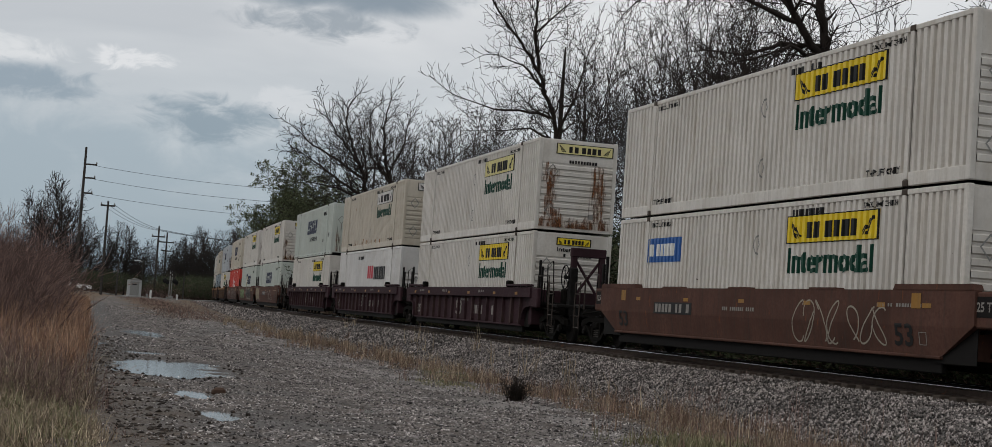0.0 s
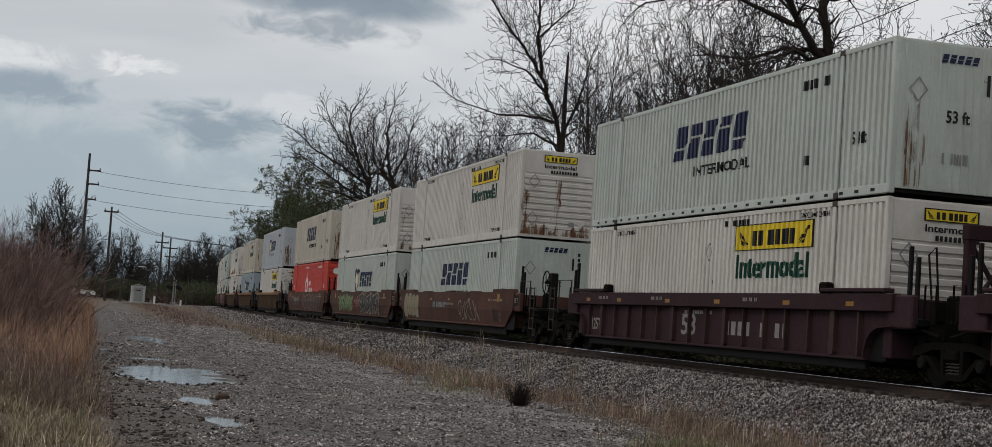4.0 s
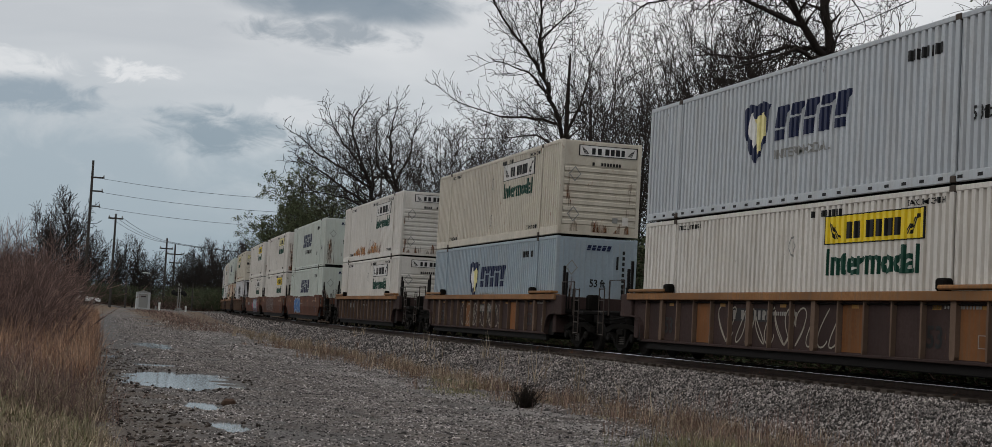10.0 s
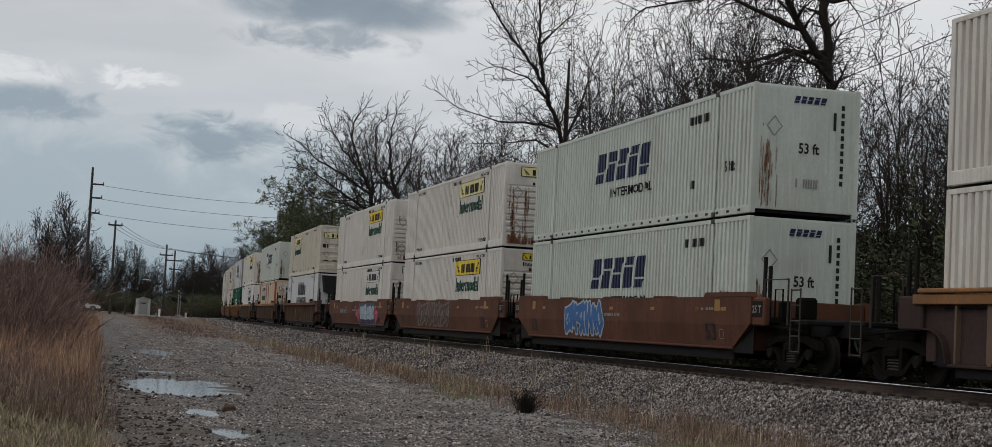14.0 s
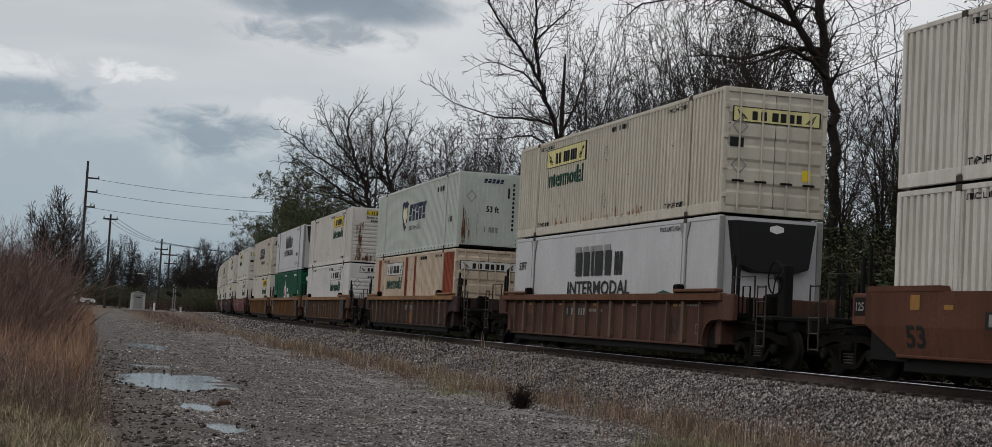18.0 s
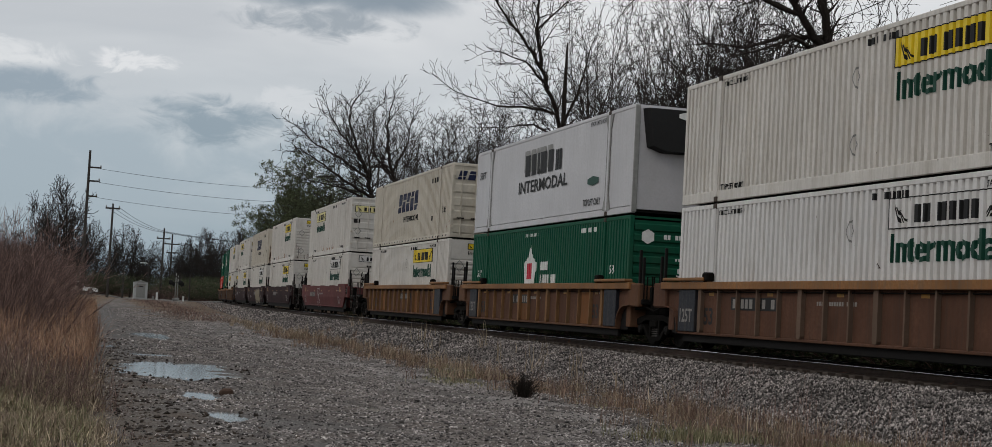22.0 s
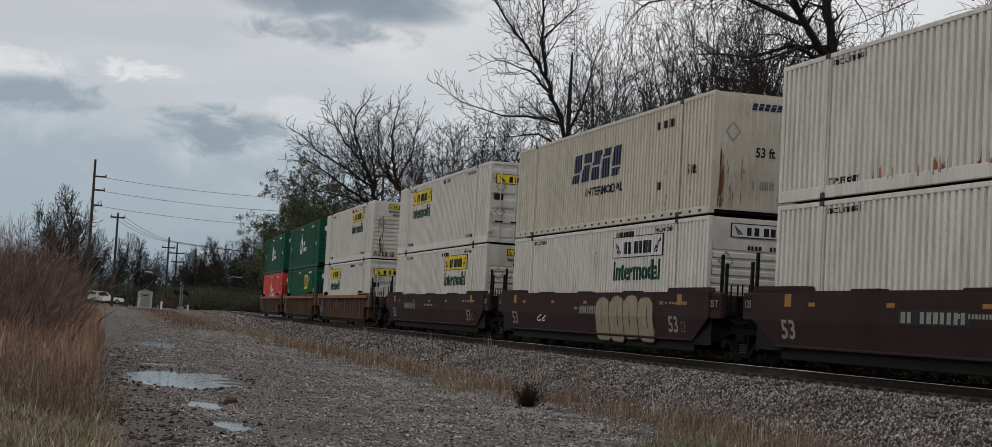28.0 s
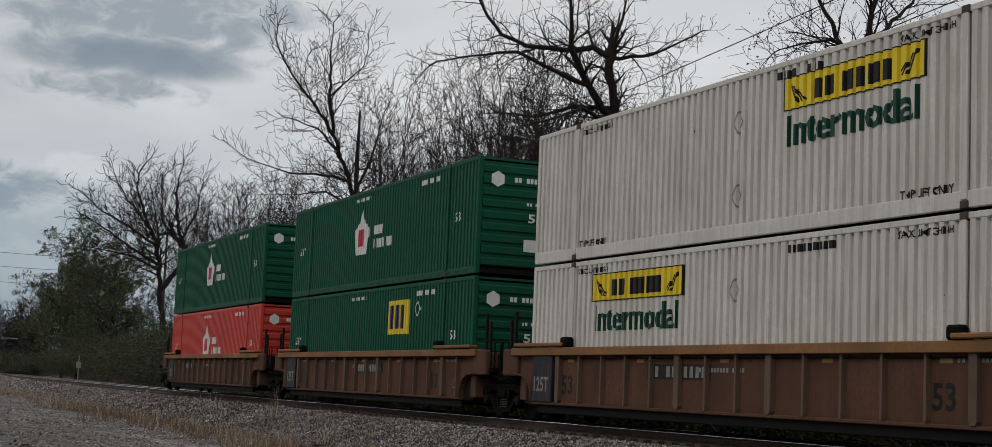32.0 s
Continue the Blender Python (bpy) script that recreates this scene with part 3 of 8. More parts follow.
def build_ground():
    xs = np.concatenate([[-3000, -1200, -500, -200, -90, -45, -25], grid_line([(-14, -2, 0.6), (-2, 7, 0.14), (7, 12, 0.2), (12, 20, 0.4), (20, 30, 1.0), (30, 90, 4)]), [90, 140, 250, 600, 1500, 3000]])
    ys = np.concatenate([[-3000, -800, -200, -60, -20], grid_line([(-10, 10, 1), (10, 40, 0.16), (40, 70, 0.3), (70, 130, 0.8), (130, 260, 2), (260, 600, 15)]), [600, 900, 1500, 3000]])
    x, y = np.meshgrid(xs, ys)
    z = ground_z(x, y)
    nx, ny = len(xs), len(ys)
    i = np.arange(nx * ny).reshape(ny, nx)
    f = np.stack([i[:-1, :-1], i[:-1, 1:], i[1:, 1:], i[1:, :-1]], -1).reshape(-1, 4)
    me = many("ground", np.stack([x, y, z], -1).reshape(-1, 3), f, GROUND)
    me.shade_smooth()
    d = x - centre_x(np.clip(y, -100, 900))
    a = np.abs(d)
    soil = np.where(d > 4.0, 1.0, 0.0) + smooth01((-13.6 - d - 0.3 * waves(x, y, 3, 40)) / 1.2) + smooth01((1.5 - np.abs(a - 5.2 - 0.3 * waves(x, y, 4, 45))) / 0.8) * 0.8 * (d < 0)
    ball = smooth01((4.5 - a + 0.35 * waves(x, y, 1.4, 25)) / 0.6)
    soil = soil + smooth01((3.2 - np.abs(x - 9.6 - 0.02 * (y - 110) - 0.9 * waves(x, y, 9, 18))) / 1.2) * smooth01((y - 88) / 14) * smooth01((188 - y) / 14)
    edge = x - 0.95 - 0.030 * np.maximum(y - 30, 0) + 0.25 * waves(x, y, 2.2, 33)
    wet = smooth01(puddle_depth(x, y) * 1.6) + 0.3 * smooth01(waves(x, y, 5, 50)) * (a > 5) * (np.abs(d + 12.3) < 3)
    wet = wet + (0.8 * mud(x, y) + 0.5 * smooth01((edge + 0.4) / 0.4) * smooth01((1.1 - edge) / 0.5)) * (y < 140) * (d < -4.5) * (edge > -0.8)
    pale = smooth01((1.9 - np.abs(d + 7.9 + 0.5 * waves(x, y, 4, 8))) / 1.2) * smooth01(0.35 + waves(x, y, 2.4, 47)) * (y < 95)
    col = np.stack([np.clip(soil, 0, 1), np.clip(ball, 0, 1), np.clip(wet, 0, 1), np.clip(pale, 0, 1)], -1).reshape(-1, 4).astype(np.float32)
    at = me.color_attributes.new("zone", "FLOAT_COLOR", "POINT")
    at.data.foreach_set("color", col.ravel())
    tagged(new("ground", me), "grey gravel road, soil and ballast bed", "ground", kind="structure")


build_ground()

for px, py, rx, ry in PUDDLES:
    o = []
    for i in range(40):
        t = 2 * math.pi * i / 40
        o.append((px + 1.5 * rx * math.cos(t), py + 1.5 * ry * math.sin(t), float(0.70 * smooth01((py - 65) / 125)) - 0.036))
    tagged(new("water", Shape().sheet(o).mesh("water", WATER)), "still shallow puddle on the gravel road", "puddle", "puddles on the road", "structure")


# ---- rails, ties, ballast ----
def build_track():
    tr = thing("track", "single railway track with worn steel rails on wooden ties", "railway track", kind="structure")
    stations = np.concatenate([np.arange(-30, 100, 2.5), np.arange(100, 700, 8)])
    prof = [(-0.075, 0.0), (-0.075, 0.02), (-0.012, 0.04), (-0.010, 0.125), (-0.036, 0.135), (0.036, 0.135), (0.010, 0.125), (0.012, 0.04), (0.075, 0.02), (0.075, 0.0)]
    head = [(-0.036, 0.134), (-0.037, 0.165), (-0.028, 0.172), (0.028, 0.172), (0.037, 0.165), (0.036, 0.134)]
    for side in (-0.755, 0.755):
        for nm, pr, mt in (("rail", prof, RAILRUST), ("rail_head", head, POLISHED)):
            v, n = [], len(pr)
            for s in stations:
                x, y, th = on_track(s)
                for a, h in pr:
                    v.append((x + (side + a) * math.cos(th), y - (side + a) * math.sin(th), RAIL - 0.172 + h))
            f = [(i * n + k, i * n + (k + 1) % n, (i + 1) * n + (k + 1) % n, (i + 1) * n + k) for i in range(len(stations) - 1) for k in range(n)]
            part(nm, Shape().add(v, f).mesh(nm, mt, nm == "rail_head"), mt, tr, "shiny worn rail head" if nm == "rail_head" else "rusty steel rail")
    return tr


track = build_track()


def scatter_stones(name, label, category, spots, sizes, material, sides, flat=0.6, parent=None):
    """Small broken stones, each a jittered block, joined in one mesh."""
    n = len(spots)
    if sides == 8:
        base = np.array([(x, y, z) for x in (-1, 1) for y in (-1, 1) for z in (-1, 1)], float)
        face = np.array([(0, 1, 3, 2), (4, 6, 7, 5), (0, 4, 5, 1), (2, 3, 7, 6), (1, 5, 7, 3), (0, 2, 6, 4)])
        face = np.concatenate([face[:, [0, 1, 2]], face[:, [0, 2, 3]]])
    else:
        base = np.array([(1, 0, 0), (-1, 0, 0), (0, 1, 0), (0, -1, 0), (0, 0, 1), (0, 0, -1)], float)
        face = np.array([(0, 2, 4), (2, 1, 4), (1, 3, 4), (3, 0, 4), (2, 0, 5), (1, 2, 5), (3, 1, 5), (0, 3, 5)])
    k = len(base)
    v = base[None] * (1 + rng.uniform(-0.45, 0.25, (n, k, 3)))
    v *= sizes[:, None, None] * np.array([1, 1, flat]) * rng.uniform(0.65, 1.35, (n, 1, 3))
    a = rng.uniform(0, 6.283, n)
    t = rng.normal(0, 0.35, n)
    ca, sa, ct, st = np.cos(a)[:, None], np.sin(a)[:, None], np.cos(t)[:, None], np.sin(t)[:, None]
    x, y, z = v[..., 0], v[..., 1], v[..., 2]
    y, z = y * ct - z * st, y * st + z * ct
    x, y = x * ca - y * sa, x * sa + y * ca
    v = np.stack([x, y, z], -1) + spots[:, None, :]
    f = (face[None] + (np.arange(n) * k)[:, None, None]).reshape(-1, 3)
    ob = new(name, many(name, v.reshape(-1, 3), f, material))
    ob.parent = parent
    return tagged(ob, label, category, kind="stuff")


def ballast_spots(n, y0, y1, d0, d1, lift):
    y = y0 + (y1 - y0) * rng.uniform(0, 1, n) ** 1.25
    d = rng.uniform(d0, d1, n)
    bare = (d > -1.42) & (np.abs((y - 6 + 0.26) % 0.52 - 0.26) < 0.13)    # tie ends stay clear
    y, d = y[~bare], d[~bare]
    x = centre_x(y) + d
    return np.stack([x, y, ground_z(x, y) + lift], -1)


for n, y0, y1, s0, s1 in ((105000, 13, 50, 0.012, 0.032), (18000, 50, 105, 0.024, 0.05), (7000, 105, 210, 0.04, 0.08)):
    p = ballast_spots(n, y0, y1, -4.5, -0.75, 0.008)
    scatter_stones("ballast", "loose grey crushed ballast stones on the track shoulder", "ballast", p, rng.uniform(s0, s1, len(p)), STONES, 6, 1.15)
# stones under the train, its shade painted into their dark tone
p = ballast_spots(3500, 14, 60, -0.7, 2.5, 0.0)
scatter_stones("ballast", "grimy ballast stones between the rails, darkened for the train's shade", "ballast", p, rng.uniform(0.025, 0.05, len(p)), SHADESTONES, 6)

n = 110000
gy = 10.5 + 42 * rng.uniform(0, 1, n) ** 1.5
gx = rng.uniform(0.2, 11.0, n) + 0.022 * np.maximum(gy - 28, 0)
keep = (puddle_depth(gx, gy) < rng.uniform(0.25, 0.6, n)) & (mud(gx, gy) < rng.uniform(0.3, 1.25, n))
gx, gy = gx[keep], gy[keep]
scatter_stones("gravel", "small grey stones strewn over the dirt road", "gravel", np.stack([gx, gy, ground_z(gx, gy) + 0.003], -1), rng.uniform(0.010, 0.026, len(gx)) * (0.8 + 0.9 * rng.uniform(0, 1, len(gx)) ** 6), PEBBLES, 6)
n = 26000
gy = 11 + 34 * rng.uniform(0, 1, n) ** 1.3
gx = rng.uniform(0.9, 10.8, n) + 0.022 * np.maximum(gy - 28, 0)
keep = (puddle_depth(gx, gy) < 0.3) & (mud(gx, gy) < rng.uniform(0.2, 1.05, n)) & (waves(gx, gy, 2.6, 12) + 0.5 * waves(gx, gy, 0.9, 22) > rng.normal(0.1, 0.35, n))
gx, gy = gx[keep], gy[keep]
scatter_stones("gravel", "coarse grey stones in drifts on the dirt road", "gravel", np.stack([gx, gy, ground_z(gx, gy) + 0.004], -1), rng.uniform(0.014, 0.028, len(gx)), PEBBLES, 6, 0.6)
n = 16000
gy = 48 + 75 * rng.uniform(0, 1, n) ** 1.2
gx = road_edge(gy) + 0.2 + rng.uniform(0, 1, n) * (centre_x(gy) - 5.2 - road_edge(gy))
keep = (puddle_depth(gx, gy) < 0.3) & (mud(gx, gy) < rng.uniform(0.2, 1.1, n))
gx, gy = gx[keep], gy[keep]
scatter_stones("gravel", "grey stones on the dirt road farther off", "gravel", np.stack([gx, gy, ground_z(gx, gy) + 0.004], -1), rng.uniform(0.02, 0.05, len(gx)), PEBBLES, 6, 0.5)
n = 1500
gy = 13 + 40 * rng.uniform(0, 1, n) ** 1.2
gx = road_edge(gy) + 0.25 + np.abs(rng.normal(0, 0.75, n))
keep = puddle_depth(gx, gy) < 0.45
gx, gy = gx[keep], gy[keep]
scatter_stones("soil_clods", "dark clods of wet earth beside the brush", "soil", np.stack([gx, gy, ground_z(gx, gy)], -1), rng.uniform(0.02, 0.055, len(gx)), CLODS, 6, 0.6)
n = 90
t = rng.uniform(0, 6.283, n)
k = rng.normal(1.12, 0.06, n)
gx, gy = PUDDLES[0][0] + PUDDLES[0][2] * k * np.cos(t), PUDDLES[0][1] + PUDDLES[0][3] * k * np.sin(t)
scatter_stones("soil_clods", "dark wet clods at the puddle's rim", "soil", np.stack([gx, gy, ground_z(gx, gy) + 0.01], -1), rng.uniform(0.03, 0.06, n), CLODS, 6, 0.7)
n = 160
gy = 11.5 + 60 * rng.uniform(0, 1, n) ** 1.5
gx = rng.uniform(0.6, 10.0, n) + 0.022 * np.maximum(gy - 28, 0)
scatter_stones("gravel", "larger loose stones on the dirt road", "gravel", np.stack([gx, gy, ground_z(gx, gy) + 0.01], -1), rng.uniform(0.025, 0.045, n), PEBBLES, 8, 0.45)


# ---- containers: 53-foot boxes, local y runs to the rear, the seen side is -x ----
CL, CW, CH = 16.154, 2.591, 2.896
HX, HY = CW / 2, CL / 2
PITCH = 0.22


def side_at(a, z, out=0.004):
    """A point of the seen side: a metres behind the front end, z above the bottom."""
    return (-(HX + out), a - HY, z)


def front_at(b, z, out=0.004):
    """A point of the front end: b metres from the seen side."""
    return (-HX + b, -HY - out, z)


FOLD = (0.0, 0.52, 0.60, 0.92)    # where crest, inward slope, groove and outward slope begin


def ripple(y, depth):
    """Depth of the folded sheet below its crests."""
    u = ((y + HY) / PITCH + 1e-6) % 1.0
    if u < FOLD[1]:
        return 0.0
    if u < FOLD[2]:
        return depth * (u - FOLD[1]) / (FOLD[2] - FOLD[1])
    if u < FOLD[3]:
        return depth
    return depth * (1 - u) / (1 - FOLD[3])


def folds(a0, a1):
    ys = [a0 - HY]
    k = int(a0 / PITCH) - 1
    while k * PITCH < a1 + PITCH:
        for u in FOLD:
            a = (k + u) * PITCH
            if a0 + 0.002 < a < a1 - 0.002:
                ys.append(a - HY)
        k += 1
    return ys + [a1 - HY]


def folded(a0, a1, z0, z1, out, depth, sgn=-1):
    """A sheet with upright folds on a side."""
    ys = folds(a0, a1)
    s = Shape()
    v = [(sgn * (HX + out - ripple(y, depth)), y, z) for y in ys for z in (z0, z1)]
    return s.add(v, [(2 * i, 2 * i + 2, 2 * i + 3, 2 * i + 1) for i in range(len(ys) - 1)])


def slats(b0, b1, z0, z1, n, depth):
    """A front sheet with level folds."""
    s, zs = Shape(), []
    h = (z1 - z0) / n
    for i in range(n):
        zs += [(z0 + i * h, 0), (z0 + (i + 0.12) * h, depth), (z0 + (i + 0.62) * h, depth), (z0 + (i + 0.74) * h, 0)]
    zs.append((z1, 0))
    v = [front_at(b, z, -0.03 + o) for z, o in zs for b in (b0, b1)]
    return s.add(v, [(2 * i, 2 * i + 1, 2 * i + 3, 2 * i + 2) for i in range(len(zs) - 1)])


def flat(place, a0, a1, z0, z1, out=0.004):
    return Shape().sheet([place(a0, z0, out), place(a1, z0, out), place(a1, z1, out), place(a0, z1, out)])


def diamond(place, a, z, w, h, out=0.006):
    """A placard frame stood on its corner."""
    s = Shape()
    p = [(a, z - h), (a + w, z), (a, z + h), (a - w, z)]
    q = [(a, z - h * 0.8), (a + w * 0.8, z), (a, z + h * 0.8), (a - w * 0.8, z)]
    for i in range(4):
        j = (i + 1) % 4
        s.sheet([place(*p[i], out), place(*p[j], out), place(*q[j], out), place(*q[i], out)])
    return s


def bars(place, a0, a1, z0, z1, n, seed, out=0.006):
    """Unreadable marks: a row of plain upright bars."""
    r, s = random.Random(seed), Shape()
    w = (a1 - a0) / n
    for i in range(n):
        if r.random() < 0.12:
            continue
        b0 = a0 + i * w
        s.add(*quad(place, b0, b0 + w * r.uniform(0.55, 0.8), z0, z1, out))
    return s


def quad(place, a0, a1, z0, z1, out):
    return [place(a0, z0, out), place(a1, z0, out), place(a1, z1, out), place(a0, z1, out)], [(0, 1, 2, 3)]


def slanted(place, a_left, a_right, z0, z1, n, lean, out=0.006):
    """An emblem of n plain leaning bars, each slit once."""
    s = Shape()
    w = (a_right - a_left) / n
    h = z1 - z0
    k = lean * (1 if w > 0 else -1)
    for i in range(n):
        b0, b1 = a_left + i * w, a_left + (i + 0.74) * w
        c = z0 + h * (0.34, 0.62, 0.48, 0.70, 0.30)[i % 5]
        for q0, q1 in ((z0, c - 0.035 * h), (c + 0.035 * h, z1)):
            d0, d1 = k * (q0 - z0), k * (q1 - z0)
            s.sheet([place(b0 + d0, q0, out), place(b1 + d0, q0, out), place(b1 + d1, q1, out), place(b0 + d1, q1, out)])
    return s


def blocks(place, a_left, a_right, z0, z1, pattern, out=0.006):
    """A row of plain blocks of the given widths; a negative width is a space."""
    s, tot = Shape(), sum(abs(p) for p in pattern)
    a = a_left
    for k, p in enumerate(pattern):
        w = (a_right - a_left) * abs(p) / tot
        if p > 0:
            s.add(*quad(place, a, a + 0.76 * w, z0, z1, out))
        a += w
    return s


def ring_panel(place, a0, a1, z0, z1, t, out):
    s = Shape()
    for b0, b1, y0, y1 in ((a0, a1, z0, z0 + t), (a0, a1, z1 - t, z1), (a0, a0 + t * 1.6 * (1 if a1 > a0 else -1), z0, z1), (a1 - t * 1.6 * (1 if a1 > a0 else -1), a1, z0, z1)):
        s.add(*quad(place, b0, b1, y0, y1, out))
    return s


PLACES = {}


def haul_emblem(box, place, left, right, z0, z1, fill, follow):
    """The haulier's sign: a framed panel, dark blocks and two scroll corners."""
    if follow:
        sheet = folded(min(left, right), max(left, right), z0, z1, 0.003, 0.055)
        p = part("emblem_panel", once(("emb", left, right, z0, z1, fill.name), lambda: sheet.mesh("emblem_panel", fill)), fill, box)
    else:
        p = part("emblem_panel", once(("emf", left, right, z0, z1, fill.name), lambda: flat(place, left, right, z0, z1, 0.003).mesh("emblem_panel", fill)), fill, box)
    h, w = z1 - z0, right - left

    def mk():
        s = ring_panel(place, left, right, z0, z1, 0.022, 0.006)
        blk = blocks(place, left + 0.22 * w, left + 0.80 * w, z0 + 0.17 * h, z0 + 0.74 * h, (1.0, -0.25, 1.1, -0.5, 1.2, 1.1, 1.2, 1.0), 0.007)
        s.add(blk.v, blk.f)
        for c, k in ((left + 0.05 * w, 1), (right - 0.05 * w, -1)):
            for i in range(4):
                o = 0.022 * w * i * k
                s.sheet([place(c + o, z0 + 0.8 * h - 0.1 * h * i, 0.007), place(c + o + k * 0.012 * w, z0 + 0.8 * h - 0.1 * h * i, 0.007), place(c + o + k * 0.06 * w, z0 + 0.18 * h, 0.007), place(c + o + k * 0.048 * w, z0 + 0.18 * h, 0.007)])
        return s.mesh("emblem_mark", BLACK)
    part("emblem_mark", once(("emm", left, right, z0, z1, PLACES[place]), mk), BLACK, box)
    return p


def shield(box, a, z0, z1, w):
    h = z1 - z0

    def out_(k, o):
        return Shape().sheet([side_at(a + k * q * w / 2, z0 + h / 2 + k * r * h / 2, o) for q, r in ((-1, 0.8), (-0.5, 0.95), (0, 0.85), (0.5, 0.95), (1, 0.8), (0.9, 0), (0.5, -0.6), (0, -1), (-0.5, -0.6), (-0.9, 0))])
    part("shield_emblem", once(("sh0", a, z0, z1), lambda: out_(1.0, 0.005).mesh("shield_emblem", NAVY)), NAVY, box, "dark blue shield emblem")
    yel = Shape().sheet([side_at(a - 0.1 * w, z0 + 0.15 * h, 0.008), side_at(a - 0.38 * w, z0 + 0.5 * h, 0.008), side_at(a - 0.3 * w, z0 + 0.8 * h, 0.008), side_at(a + 0.05 * w, z0 + 0.72 * h, 0.008)])
    part("shield_flash", once(("sh1", a, z0, z1), lambda: yel.mesh("shield_flash", PALEYELLOW)), PALEYELLOW, box)
    wh = Shape().sheet([side_at(a + 0.05 * w, z0 + 0.25 * h, 0.007), side_at(a + 0.35 * w, z0 + 0.55 * h, 0.007), side_at(a + 0.2 * w, z0 + 0.85 * h, 0.007), side_at(a - 0.05 * w, z0 + 0.6 * h, 0.007)])
    part("shield_flash", once(("sh2", a, z0, z1), lambda: wh.mesh("shield_flash", OFFWHITE)), OFFWHITE, box)


def words(box, text, left, right, z0, z1, mat, place=side_at, label="", slant=0.0, out=0.006):
    me = once(("w", text, left, right, z0, z1, mat.name, PLACES[place]), lambda: letters(Shape(), text, lambda a, z: place(a, z, out), left, right, z0, z1, slant).mesh("lettering", mat))
    return part("lettering", me, mat, box, label)


def frame_parts(box, mat, style, dark=None):
    """Rails, posts, castings, roof, walls."""
    key = (style, mat.name)
    smooth = style == "reefer"
    dep = 0.0 if smooth else 0.055

    def near():
        if smooth:
            return flat(side_at, 0.1, CL - 0.1, 0.2, CH - 0.09, -0.012).mesh("side_panel", mat)
        return folded(0.1, CL - 0.1, 0.17, CH - 0.09, -0.006, dep).mesh("side_panel", mat)
    part("side_panel", once(key + ("near",), near), mat, box)
    part("side_panel", once(key + ("far",), lambda: folded(0.1, CL - 0.1, 0.17, CH - 0.09, -0.006, 0.0, 1).mesh("side_panel", mat)), mat, box)
    part("roof", once(key + ("roof",), lambda: Shape().box(-HX + 0.03, HX - 0.03, -HY + 0.05, HY - 0.05, CH - 0.07, CH - 0.012).mesh("roof", mat)), mat, box)
    part("floor_frame", once(("floorf",), lambda: Shape().box(-HX + 0.04, HX - 0.04, -HY + 0.06, HY - 0.06, 0.03, 0.16).mesh("floor_frame", STEEL)), STEEL, box)
    for nm, z0, z1, xx in (("top_rail", CH - 0.10, CH, -1), ("bottom_rail", 0.0, 0.25 if style == "jb" else 0.18, -1), ("top_rail", CH - 0.10, CH, 1), ("bottom_rail", 0.0, 0.18, 1)):
        lo, hi = (-HX - 0.004, -HX + 0.09) if xx < 0 else (HX - 0.09, HX)
        part(nm, once(key + (nm, xx), lambda: Shape().box(lo, hi, -HY + 0.02, HY - 0.02, z0, z1, 0.012).mesh(nm, mat)), mat, box)
    for sx in (-1, 1):
        for sy in (-1, 1):
            def post(sx=sx, sy=sy):
                x0, x1 = sorted((sx * (HX + 0.006), sx * (HX - 0.12)))
                y0, y1 = sorted((sy * HY, sy * (HY - 0.13)))
                return Shape().box(x0, x1, y0, y1, 0.0, CH, 0.015).mesh("corner_post", mat)
            part("corner_post", once(key + ("post", sx, sy), post), mat, box)
    for a in (1.98, CL - 1.98):
        part("lift_post", once(key + ("lift", a), lambda: Shape().box(-HX - 0.026, -HX + 0.02, a - HY - 0.06, a - HY + 0.06, 0.12, CH - 0.05, 0.008).box(-HX - 0.004, -HX + 0.05, a - HY - 0.14, a - HY - 0.13, 0.2, CH - 0.1).mesh("lift_post", mat)), mat, box)
        for z0 in (-0.012, CH - 0.115):
            part("corner_casting", once(("cast", a, z0), lambda: Shape().box(-HX - 0.032, -HX + 0.12, a - HY - 0.085, a - HY + 0.085, z0, z0 + 0.12, 0.015).mesh("corner_casting", CASTING)), CASTING, box, "dirty steel lifting casting")
    for sx in (-1, 1):
        for a in (1.98, CL - 1.98):
            part("twist_lock", once(("tl", sx, a), lambda: Shape().box(sx * 1.2 - 0.07, sx * 1.2 + 0.07, a - HY - 0.08, a - HY + 0.08, -0.0585, 0.03, 0.01).mesh("twist_lock", STEEL)), STEEL, box, "dark steel stacking lock")
    if not smooth and style in ("swift", "hub"):
        def slots():
            s = Shape()
            for i in range(26):
                a = 0.5 + i * 0.6
                s.add(*quad(side_at, a, a + 0.16, 0.055, 0.115, 0.008))
            return s.mesh("rail_slots", BLACK)
        part("slot_row", once(("slots",), slots), BLACK, box)


